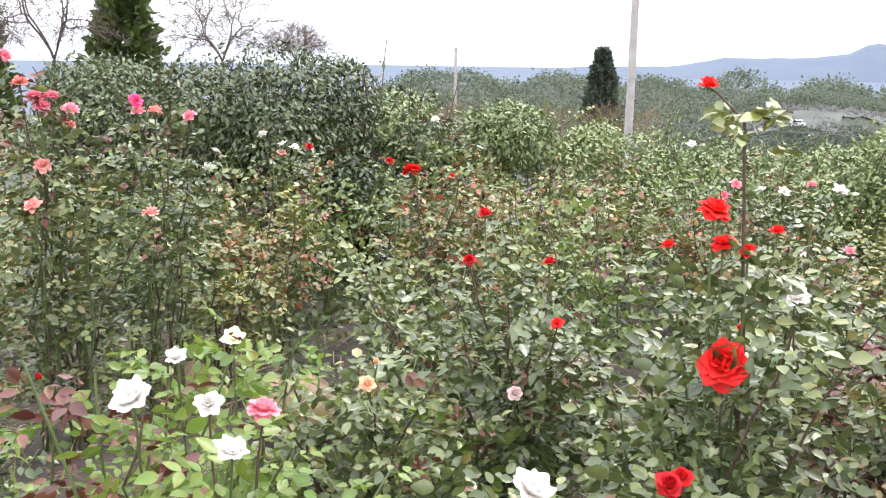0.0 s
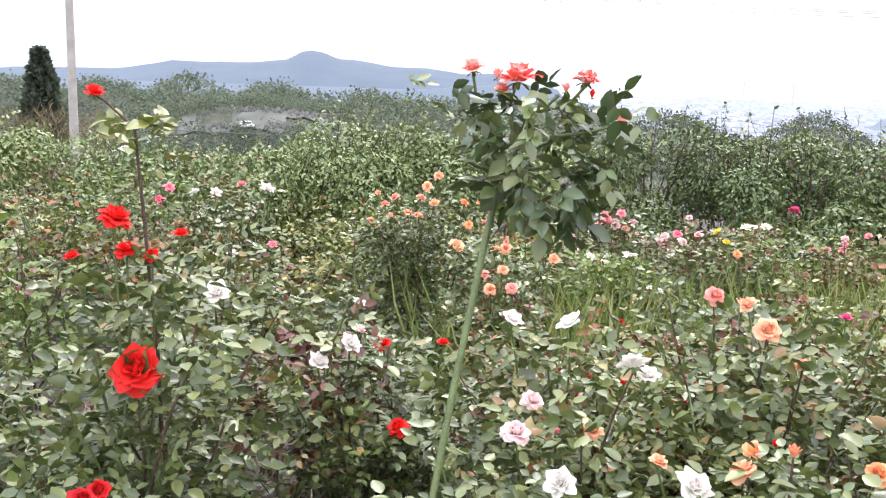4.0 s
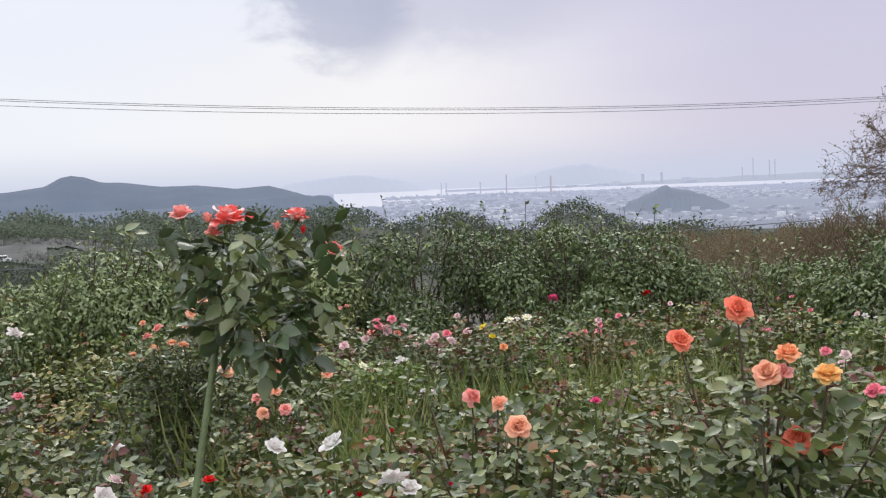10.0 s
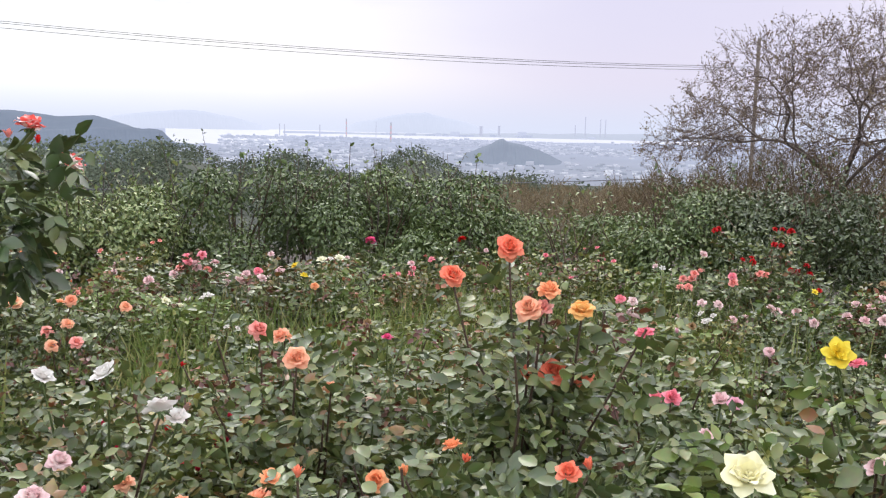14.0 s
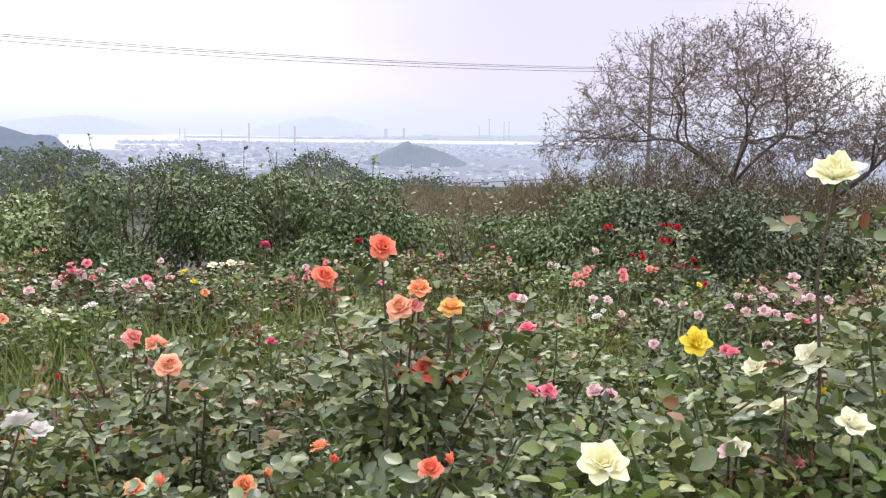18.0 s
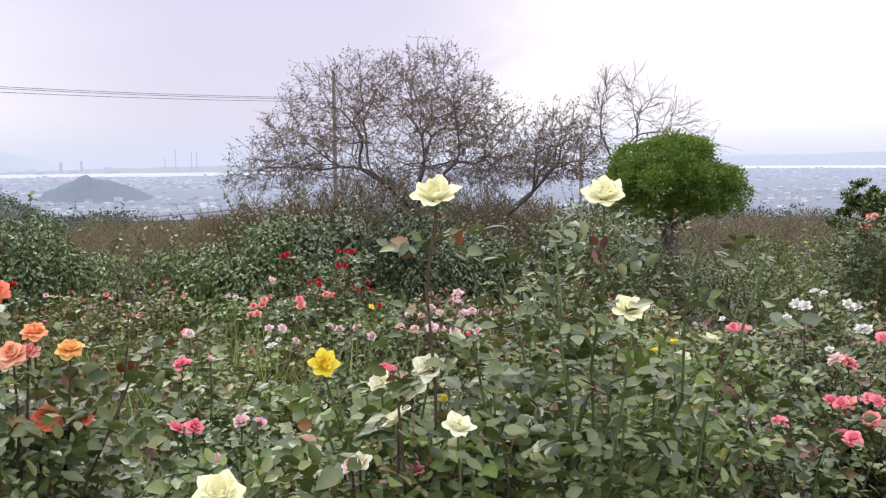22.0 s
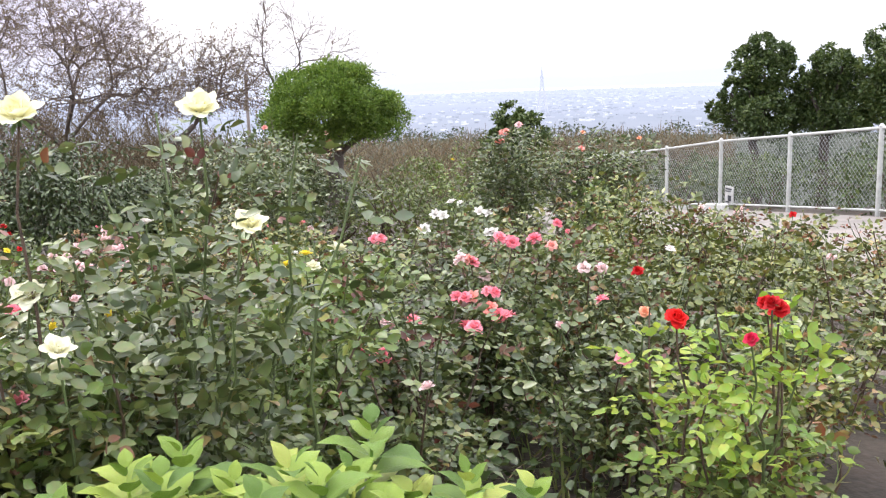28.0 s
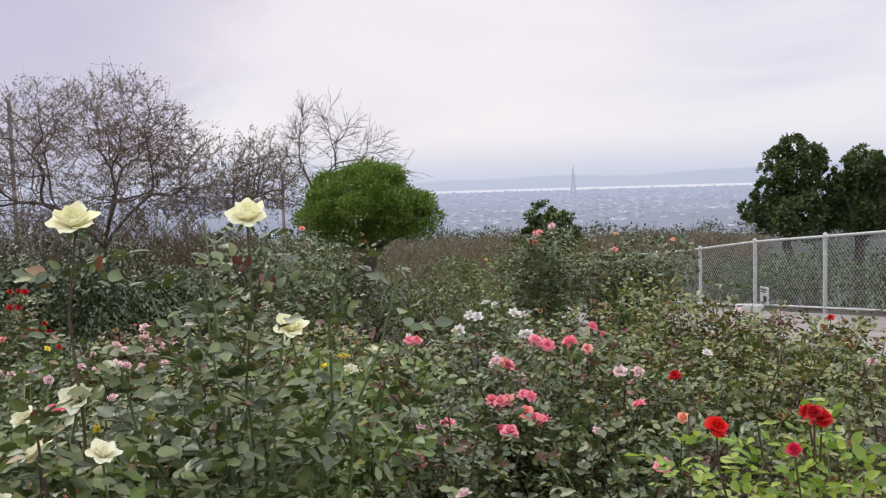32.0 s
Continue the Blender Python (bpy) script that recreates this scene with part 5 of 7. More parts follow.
# slender shoots over the hedge
for az_, r_, el_ in ((47.3, 8.6, -2.0), (44.0, 8.6, -2.2), (52.0, 8.5, -1.5), (50.2, 8.5, -1.2), (40.5, 8.5, -2.6), (57.5, 8.6, -1.9), (-4.5, 7.0, 0.9), (36.6, 8.5, -2.5)):
    x, y = polar(az_, r_)
    z = float(ground_z(x, y))
    top = 1.52 + r_ * math.tan(radians(el_)) - z
    h = holder("tall_shoot", x, y, z, "tall thin grey shoot with few leaves", "shrub")
    line = bend((0, 0, 0), (0.12, -0.05, top), 0.1, 9, 0.04)
    child("stem", mesh_of("stem", *tube(line, 0.009, 0.003, 5), BARK), h)
    for k in (4, 5, 6):
        e = line[k] + np.array([rng.normal(0, 0.15), rng.normal(0, 0.15), 0.25])
        child("side_stem", mesh_of("side_stem", *tube(bend(line[k], e, 0.1, 4), 0.004, 0.002, 4), BARK), h)
        line = np.vstack([line, e[None]])
    pk = line[rng.integers(4, len(line), 16)] + rng.normal(0, 0.02, (16, 3))
    v = leaves(pk, rng.normal(0, 1, (16, 3)) + [0, 0, 0.2], rng.normal(0, 1, (16, 3)), rng.uniform(0.04, 0.07, 16), LEAF4)
    child("leaves", mesh_of("leaves", *v, CAMELLIA), h, kind="stuff")


# ---- roses ----
def petal_patch(width, height, curl, cup, tip=0.0, nu=5, nv=5):
    """One curved petal, base at the origin, standing up along z, hollow towards +y."""
    u, v = np.meshgrid(np.linspace(-1, 1, nu), np.linspace(0, 1, nv), indexing="ij")
    w = width * np.interp(v, (0, 0.25, 0.5, 0.75, 1.0), (0.16, 0.56, 0.90, 1.0, 0.62 - 0.35 * tip))
    x = u * w
    z = height * (v - 0.16 * u * u * v + tip * 0.25 * (1 - np.abs(u)) * v * v)
    y = cup * width * (u * u) * v ** 0.5 * (1 - 0.8 * v ** 3 * (curl < -0.15)) + curl * height * v ** 3
    P = np.stack([x, y, z], -1).reshape(-1, 3)
    i, j = np.meshgrid(np.arange(nu - 1), np.arange(nv - 1), indexing="ij")
    a = (i * nv + j).ravel()
    F = np.concatenate([np.stack([a, a + nv, a + nv + 1], -1), np.stack([a, a + nv + 1, a + 1], -1)])
    return P, F


def rose_petals(kind, seed, coarse=False):
    """The petals of one bloom of unit width: list of (corners, triangles)."""
    rg = np.random.default_rng(seed)
    rows = {"full": ((3, 0.02, 0.12, 0.40, 3, 0.0), (4, 0.05, 0.19, 0.44, 9, 0.0), (5, 0.08, 0.25, 0.47, 21, 0.10), (5, 0.10, 0.30, 0.49, 38, 0.22), (6, 0.12, 0.31, 0.48, 57, 0.32), (5, 0.13, 0.34, 0.45, 78, 0.38)),
            "open": ((3, 0.02, 0.12, 0.32, 4, 0.0), (4, 0.05, 0.18, 0.42, 20, 0.05), (5, 0.08, 0.27, 0.52, 32, 0.10), (6, 0.10, 0.29, 0.58, 54, 0.24)),
            "bud": ((3, 0.06, 0.20, 0.72, 4, -0.05), (3, 0.09, 0.22, 0.74, 9, 0.05), (3, 0.12, 0.20, 0.62, 18, 0.15)),
            "cup": ((3, 0.02, 0.13, 0.48, 3, 0.0), (4, 0.05, 0.19, 0.52, 5, 0.0), (5, 0.10, 0.27, 0.56, 14, 0.10), (5, 0.14, 0.31, 0.54, 30, 0.25), (5, 0.16, 0.33, 0.50, 52, 0.38))}[kind]
    out = []
    for count, rad, w, hgt, lean, curl in rows:
        a0 = rg.uniform(0, 6.28)
        for k in range(count):
            P, F = petal_patch(w * rg.uniform(0.85, 1.15), hgt * rg.uniform(0.88, 1.1), -curl, 0.55 if kind != "open" else 0.45, 0.20 if kind == "open" else 0.12, *((4, 3) if coarse else (5, 5)))
            P[:, 1] += rg.normal(0, 0.022, len(P)) * (P[:, 2] / hgt)
            P[:, 2] += rg.normal(0, 0.016, len(P)) * (P[:, 2] / hgt)
            th = radians(lean + rg.normal(0, 7))
            y, z = P[:, 1] * math.cos(th) - P[:, 2] * math.sin(th), P[:, 1] * math.sin(th) + P[:, 2] * math.cos(th)
            P = np.stack([P[:, 0], y - rad, z], -1)
            a = a0 + 6.283 * k / count + rg.normal(0, 0.15)
            P = np.stack([P[:, 0] * math.cos(a) - P[:, 1] * math.sin(a), P[:, 0] * math.sin(a) + P[:, 1] * math.cos(a), P[:, 2]], -1)
            out.append((P, F))
    return out


BLOOM_MESH, PETAL_MESH = {}, {}


def bloom_meshes(kind, color, seed, coarse):
    key = (kind, color, seed, coarse)
    if key not in BLOOM_MESH:
        BLOOM_MESH[key] = mesh_of("rose_bloom", *merge(rose_petals(kind, seed, coarse)), petal_material(color))
    return BLOOM_MESH[key]


def petal_meshes(kind, color, seed):
    key = (kind, color, seed)
    if key not in PETAL_MESH:
        PETAL_MESH[key] = [mesh_of("petal", P, F, petal_material(color)) for P, F in rose_petals(kind, seed)]
    return PETAL_MESH[key]


def calyx_mesh():
    if "calyx" not in BLOOM_MESH:
        pieces = [tube([(0, 0, -0.24), (0, 0, -0.16), (0, 0, -0.08), (0, 0, -0.02)], 0.04, 0.08, 7)]
        a = np.arange(5) * 1.2566
        pieces.append(leaves(np.stack([0.07 * np.cos(a), 0.07 * np.sin(a), np.full(5, -0.03)], -1), np.stack([np.cos(a), np.sin(a), np.full(5, -0.5)], -1), np.tile([0, 0, 1.0], (5, 1)), np.full(5, 0.42), LEAF4, 0.5))
        BLOOM_MESH["calyx"] = mesh_of("calyx", *merge(pieces), SEPAL)
    return BLOOM_MESH["calyx"]


WORDS = {"pink": "pink", "hotpink": "deep pink", "coral": "coral-pink", "white": "white", "blush": "pale blush-pink", "red": "red", "scarlet": "scarlet", "crimson": "small crimson", "peach": "peach", "orange": "orange",
         "orangered": "orange-red", "gold": "golden apricot", "yellow": "yellow", "cream": "cream", "lemon": "pale lemon-yellow", "mauve": "mauve-pink", "bicolor": "red and white", "dried": "withered"}
LOOSE = {"lemon", "cream", "yellow", "white"}


def add_bloom(parent, color, p, size, tilt, fine, kind=None, coarse=False):
    """A bloom at p (relative to its bush), nodding by tilt (degrees about x and y)."""
    size = size * (0.92 if color == "lemon" else 0.76)
    kind = kind or ("bud" if size < 0.030 else "open" if color in LOOSE else "full" if size > 0.040 else "cup")
    seed = int(rng.integers(0, 4))
    face = Vector((math.sin(radians(tilt[1])), -math.sin(radians(tilt[0])), 1.0)).normalized()
    m = Matrix.LocRotScale(Vector(p), face.to_track_quat("Z", "Y") @ Euler((0, 0, rng.uniform(0, 6.28))).to_quaternion(), Vector((size, size, size)))
    if fine:
        b = new("rose_bloom", calyx_mesh())
        b.parent = parent
        b.matrix_local = m
        for me in petal_meshes(kind, color, seed):
            child("petal", me, b)
    else:
        b = new("rose_bloom", bloom_meshes(kind, color, seed, coarse))
        b.parent = parent
        b.matrix_local = m
        child("calyx", calyx_mesh(), b)
    tagged(b, label=WORDS[color] + (" rosebud" if kind == "bud" else " rose bloom"))
    return b


def rose_leaves(points, outward, size, shape, five=True, stalk=2.1):
    """Compound leaves: a leaf stalk at each point with five leaflets."""
    n = len(points)
    d = unit(outward)
    up = np.tile([0, 0, 1.0], (n, 1)) + rng.normal(0, 0.55, (n, 3))
    side = unit(np.cross(d, up))
    nor = np.cross(side, d)
    out = []
    L = size * stalk
    spec = ((1.0, 0, 0.0, 1.0), (0.62, 1, 0.75, 0.92), (0.62, -1, 0.75, 0.92), (0.28, 1, 0.85, 0.75), (0.28, -1, 0.85, 0.75))
    for t, s, ang, k in spec if five else spec[:3]:
        p = points + d * (L * t)[:, None] - np.array([0, 0, 1.0]) * (L * t * t * 0.25)[:, None]
        a = d * math.cos(ang) + side * s * math.sin(ang) + rng.normal(0, 0.15, (n, 3)) - np.array([0, 0, 0.2])
        out.append(leaves(p, a, nor + rng.normal(0, 0.45, (n, 3)), size * k * rng.uniform(0.7, 1.2, n), shape, 1.02))
    return out


BUSH_LEAF = {"r": ROSE_DARK, "w": ROSE_DARK, "o": ROSE_DARK, "p": ROSE_DARK, "y": ROSE_FRESH, "c": ROSE_GREEN}
FAMILY = {"scarlet": "r", "red": "r", "crimson": "c", "orange": "o", "orangered": "o", "peach": "o", "gold": "o", "white": "w", "blush": "p", "pink": "p", "hotpink": "p", "coral": "p", "cream": "y", "yellow": "y", "lemon": "y", "mauve": "p"}
USED = []


def nod(x, y, most=0.0):
    """Blooms lean out of the bed, towards the path where the visitor stands."""
    k, loose = (most, 6) if most else (rng.uniform(8, 42), 22)
    r = math.hypot(x - 0.25, y + 0.3)
    return k * (y + 0.3) / r + rng.normal(0, loose), -k * (x - 0.25) / r + rng.normal(0, loose)


def rose_bush(x, y, blooms=(), leaf=None, height=None, density=1.0, spread=0.30, label="", bare=0.0):
    """A rose bush at x, y: canes from the base to every bloom and some that carry none, with compound leaves along them."""
    z = float(ground_z(x, y))
    r = math.hypot(x - 0.25, y + 0.3)
    USED.append((x, y))
    tall = max([b[3] - z for b in blooms], default=0.8) if height is None else height
    typical = (sum(b[3] - z for b in blooms) / len(blooms)) if blooms else tall
    fine = r < 2.3
    if not label:
        if blooms:
            main = max(set(b[0] for b in blooms), key=[b[0] for b in blooms].count)
            label = ("rose bush with " if len(blooms) > 1 else "rose bush with one ") + WORDS[main] + (" blooms" if len(blooms) > 1 else " bloom") + (" and dark green leaves" if FAMILY.get(main, "y") in "rp" else " and green leaves")
        else:
            label = "rose bush past its bloom with green and bronze leaves"
    h = holder("rose_bush", x, y, z, label, "rose bush", "rose bushes of the bed")
    ends, mine = [], []
    for c, bx, by, bz, s in blooms:
        ends.append(np.array([bx - x, by - y, bz - z - 0.18 * s]))
    n_cane = max(3, int(6 * density))
    for k in range(n_cane):
        a = 6.283 * (k + rng.uniform(0, 0.7)) / n_cane
        q = spread * rng.uniform(0.35, 1.15)
        ends.append(np.array([math.cos(a) * q, math.sin(a) * q, min(tall, typical * 1.03) * rng.uniform(0.68, 1.0)]))
    pieces, old, pts, outs = [], [], [], []
    shape = LEAF8 if r < 2.25 else LEAF4 if r < 5.4 else LEAF2
    size = 0.041 if r < 3.2 else 0.040 if r < 5.5 else 0.048
    for e in ends:
        foot = rng.normal(0, 0.05, 3) * (1, 1, 0)
        line = bend(foot, e, rng.uniform(0.0, 0.25), 9, 0.018)
        (old if rng.random() < (0.1 if blooms and FAMILY.get(blooms[0][0]) == "y" else 0.45) else pieces).append(tube(line, 0.0065, 0.0026, 5))
        m = int((32 if r < 2.9 else 36 if r < 5.5 else 34) * density * (1 - bare))
        t = 0.14 + 0.84 * rng.random(m) ** 0.72 if bare < 0.3 else rng.uniform(0.4, 0.97, m)
        p = np.stack([np.interp(t, np.linspace(0, 1, 9), line[:, i]) for i in range(3)], -1)
        ang = rng.uniform(0, 6.28, m)
        o = np.stack([np.cos(ang), np.sin(ang), rng.uniform(-0.15, 0.75, m)], -1)
        reach = rng.uniform(0.0, 0.2, m) * (1.15 - t)
        pts.append(p + o * reach[:, None])
        outs.append(o)
    if r < 5.6:
        for pc in pieces:
            child("cane", mesh_of("cane", *pc, CANE), h)
        for pc in old:
            child("cane", mesh_of("cane", *pc, CANE_OLD), h, "old brown cane")
    else:
        child("cane_tangle", mesh_of("cane_tangle", *merge(pieces + old), CANE), h, kind="stuff")
    P, O = np.concatenate(pts), np.concatenate(outs)
    P[:, 2] = np.maximum(P[:, 2], 0.05)
    if leaf is None:
        leaf = BUSH_LEAF[FAMILY[blooms[0][0]]] if blooms else (ROSE_GREEN, ROSE_DARK, ROSE_BRONZE, ROSE_GREEN)[int(rng.integers(0, 4))]
    v = merge(rose_leaves(P, O, rng.uniform(0.75, 1.2, len(P)) * size, shape, r < 5.6))
    child("leaves", mesh_of("leaves", *v, leaf), h, kind="stuff")
    # red young leaves at some of the tips, withered ones lower down
    for share, low, high, few, name, tint, word in ((0.4, 0.88, 1.0, 5, "young_leaves", ROSE_RED, "dark red young leaves"), (0.35 if y > 1.45 * x else 0.9, 0.3, 0.98, 8, "withered_leaves", DRY_LEAF, "withered brown leaves")):
        if leaf is ROSE_RED or rng.random() > share:
            continue
        few = few if r > 2.7 else few // 3
        tips = [e for e in ends if rng.random() < 0.55] or ends[:1]
        q = np.concatenate([e[None] * rng.uniform(low, high, (few, 1)) ** np.array([0.5, 0.5, 1.0]) + rng.normal(0, 0.03, (few, 3)) for e in tips])
        q[:, 2] = np.maximum(q[:, 2], 0.05)
        o = rng.normal(0, 1, q.shape) * np.array([1, 1, 0.4]) + np.array([0, 0, 0.1])
        w = merge(rose_leaves(q, o, rng.uniform(0.5, 0.9, len(q)) * size, shape, False))
        child(name, mesh_of(name, *w, tint), h, word, "stuff")
    for c, bx, by, bz, s in blooms:
        add_bloom(h, c, (bx - x, by - y, bz - z), s, nod(bx, by, 36.0) if c == "lemon" else nod(bx, by), fine and s > 0.045, None, r > 3.6)
    return h


# stones and a dry bundle on the soil
def rock(x, y, z, sx, sy, sz, material, label, seed):
    bm = bmesh.new()
    bmesh.ops.create_icosphere(bm, subdivisions=3, radius=1)
    for v in bm.verts:
        k = 1 + 0.22 * noise.noise(v.co * 1.3 + Vector((seed, 0, 0))) + 0.08 * noise.noise(v.co * 4 + Vector((0, seed, 0)))
        v.co = Vector((v.co.x * sx * k, v.co.y * sy * k, v.co.z * sz * k))
    me = bpy.data.meshes.new("garden_stone")
    bm.to_mesh(me)
    bm.free()
    for p in me.polygons:
        p.use_smooth = True
    me.materials.append(material)
    ob = new("garden_stone", me)
    ob.location = (x, y, z)
    return tagged(ob, label, "stone")


TAN = simple("tan_stone", (0.34, 0.25, 0.16), 0.85, (0.22, 0.15, 0.09), 9, 0.5)
RED_EARTH = simple("red_earth", (0.20, 0.10, 0.075), 0.95, (0.11, 0.06, 0.045), 2.5, 0.6)
rock(-0.60, 3.62, 0.08, 0.20, 0.15, 0.13, TAN, "rounded tan stone lying on the soil", 3)
rock(-1.15, 3.95, 0.06, 0.13, 0.10, 0.09, TAN, "small tan stone lying on the soil", 5)
x_, y_ = polar(95.5, 16.0)
rock(x_, y_, float(ground_z(x_, y_)) + 0.15, 0.25, 0.2, 0.3, STONE, "grey garden stone below the clipped tree", 8)
x_, y_ = polar(85.3, 18.0)
rock(x_, y_, float(ground_z(x_, y_)) - 0.15, 0.8, 0.75, 0.8, RED_EARTH, "bank of bare red earth under the cherry tree", 9)
for bx, by, turn in ((-0.95, 4.1, 0.4), (-0.45, 3.75, 1.2), (-0.15, 3.3, 0.7)):
    h = holder("dry_stem_bundle", bx, by, float(ground_z(bx, by)), "bundle of dry brown cut stems on the soil", "cuttings")
    for k in range(26):
        a = turn + rng.normal(0, 0.35)
        c = np.array([rng.normal(0, 0.07), rng.normal(0, 0.07), 0.02 + abs(rng.normal(0, 0.035))])
        d = np.array([math.cos(a), math.sin(a), rng.normal(0, 0.08)]) * rng.uniform(0.12, 0.32)
        child("dry_stem", mesh_of("dry_stem", *tube(bend(c - d, c + d, 0, 4, 0.01), 0.004, 0.003, 4), STRAW), h)


HEAD_TIPS = [(0.90, 1.09, 1.52), (0.95, 1.05, 1.50), (1.04, 0.99, 1.51), (1.07, 0.96, 1.45), (1.00, 1.01, 1.49), (0.92, 1.07, 1.48), (1.03, 0.98, 1.38), (0.89, 1.08, 1.39)]
HEAD, HEAD_R = (0.985, 1.015, 1.392), (0.094, 0.098)
HEAD_BLOOMS = [("coral", 0.899, 1.087, 1.521, 0.042, 0, -15, "cup"), ("bicolor", 0.955, 1.050, 1.508, 0.068, 0, 0, "cup"), ("bicolor", 1.034, 0.993, 1.510, 0.045, 0, 10, "cup"), ("bicolor", 1.073, 0.956, 1.455, 0.044, 20, 25, "cup"), ("coral", 0.929, 1.068, 1.512, 0.026, 0, 0, "bud"), ("coral", 1.012, 1.009, 1.496, 0.022, 0, 0, "bud"), ("scarlet", 1.042, 0.985, 1.489, 0.020, 0, 0, "bud"), ("coral", 0.935, 1.063, 1.492, 0.030, 10, -10, "cup")]
SHOOT = (0.562, 2.023, 1.455, (0.076, -0.025, -0.068))
# tall standard rose with red and white blooms
def standard_rose():
    x, y = 0.42, 0.76
    z = float(ground_z(x, y))
    USED.append((x, y))
    h = holder("standard_rose", x, y, z, "tall standard rose, dense leafy head with red and white blooms", "rose bush")
    top = np.array([0.945 - x, 1.075 - y, 1.36 - z])
    line = bend((0.0, 0.0, 0), top, 0.0, 10, 0.003)
    child("stem", mesh_of("stem", *tube(line, 0.0058, 0.0052, 8), CANE), h, "thick pale green thorny stem")
    fork = line[9]
    tips = []
    for dx, dy, dz in HEAD_TIPS:
        e = np.array([dx - x, dy - y, dz - z])
        tips.append(e)
        child("branch", mesh_of("branch", *tube(bend(fork, e, 0.2, 7, 0.01), 0.0042, 0.0022, 6), CANE), h)
    m = 120
    cen = np.array([HEAD[0] - x, HEAD[1] - y, HEAD[2] - z])
    d = unit(rng.normal(0, 1, (m, 3)))
    P = cen + d * np.array([HEAD_R[0], HEAD_R[0], HEAD_R[1]]) * rng.uniform(0.35, 1.0, (m, 1))
    P[:34] = cen + np.array([-0.018, 0.018, HEAD_R[1] * 0.75]) + rng.normal(0, 1, (34, 3)) * np.array([HEAD_R[0] * 0.62, HEAD_R[0] * 0.62, 0.022])
    v = rose_leaves(P, d * np.array([1, 1, 0.45]) + rng.normal(0, 0.45, (m, 3)) + np.array([0, 0, -0.05]), rng.uniform(0.8, 1.25, m) * 0.032, LEAF8, True, 1.25)
    # the leaflets of the head, each one a piece
    for V, F in v:
        for k in range(m):
            child("leaflet", mesh_of("leaflet", V[k * 9:(k + 1) * 9], LEAF8[1], (ROSE_DEEP, ROSE_DARK)[k % 2]), h)
    for c, bx, by, bz, s, tx, ty, kind in HEAD_BLOOMS:
        add_bloom(h, c, (bx - x, by - y, bz - z), s, (tx, ty), True, kind)


# broad-leaved lime-green plant close to the standpoint
def broad_leaf(length, curl, width):
    """One broad pointed leaf with a sunken midrib and wavy rim."""
    nv, nu = 7, 5
    v, u = np.meshgrid(np.linspace(0, 1, nv), np.linspace(-1, 1, nu), indexing="ij")
    w = width * np.sin(np.pi * np.clip(v, 0.02, 0.99) ** 0.78) ** 0.9 * (1 - 0.3 * v)
    x = u * w
    y = v - 0.12 * v * v
    z = 0.05 * np.abs(u) * np.sin(np.pi * v) * 1.6 + 0.16 * v - curl * v * v + 0.012 * np.sin(v * 22) * np.abs(u)
    P = np.stack([x, y, z], -1).reshape(-1, 3) * length
    a = np.array([(i * nu + j) for i in range(nv - 1) for j in range(nu - 1)])
    F = np.concatenate([np.stack([a, a + 1, a + nu + 1], -1), np.stack([a, a + nu + 1, a + nu], -1)])
    return mesh_of("leaf", P, F, BROAD_LIME)


LEAF_SET = [broad_leaf(1.0, c, w) for c, w in ((0.2, 0.33), (0.32, 0.35), (0.45, 0.37), (0.1, 0.31))]


def leaf_on(parent, p, along, up, length, me):
    y = Vector(along).normalized()
    x = y.cross(Vector(up)).normalized()
    z = x.cross(y)
    ob = child("leaf", me, parent)
    ob.matrix_local = Matrix.LocRotScale(Vector(p), Matrix((x, y, z)).transposed().to_quaternion(), Vector((length, length, length)))


def broad_plant(az, r, width, height, shoots, label):
    x, y = polar(az, r)
    z = float(ground_z(x, y))
    h = holder("broad_leaved_shrub", x, y, z, label, "shrub")
    side = np.array([math.cos(radians(az)), -math.sin(radians(az)), 0])
    deep = np.array([math.sin(radians(az)), math.cos(radians(az)), 0])
    for k in range(shoots):
        s = ((k + 0.5) / shoots * 2 - 1) * width / 2 + rng.normal(0, 0.015)
        dd = ((k * 0.618) % 1.0 - 0.5) * 0.5
        top = side * s + deep * dd + np.array([0, 0, height * (1 - 0.13 * (2 * s / width) ** 2) * rng.uniform(0.925, 1.035) - 0.06 * abs(dd)])
        child("stem", mesh_of("stem", *tube(bend((s * 0.4 * side[0], s * 0.4 * side[1], 0), top - np.array([0, 0, 0.03]), 0.1, 6, 0.01), 0.006, 0.003, 6), BROAD_LIME), h)
        a0 = rng.uniform(0, 6.28)
        # a whorl of leaves: the youngest small and upright, the older ones broad and flat
        for m in range(15):
            a = a0 + m * 2.4
            lvl = m / 14
            out = np.array([math.cos(a), math.sin(a), 1.15 - 1.35 * lvl ** 0.7])
            p = top - np.array([0, 0, 0.11 * lvl]) + 0.006 * out
            leaf_on(h, p, out, (0, 0, 1) if lvl > 0.25 else (-math.cos(a), -math.sin(a), 0.6), (0.040 + 0.072 * min(1, lvl * 1.6)) * rng.uniform(0.85, 1.15), LEAF_SET[int(rng.integers(0, 4))])


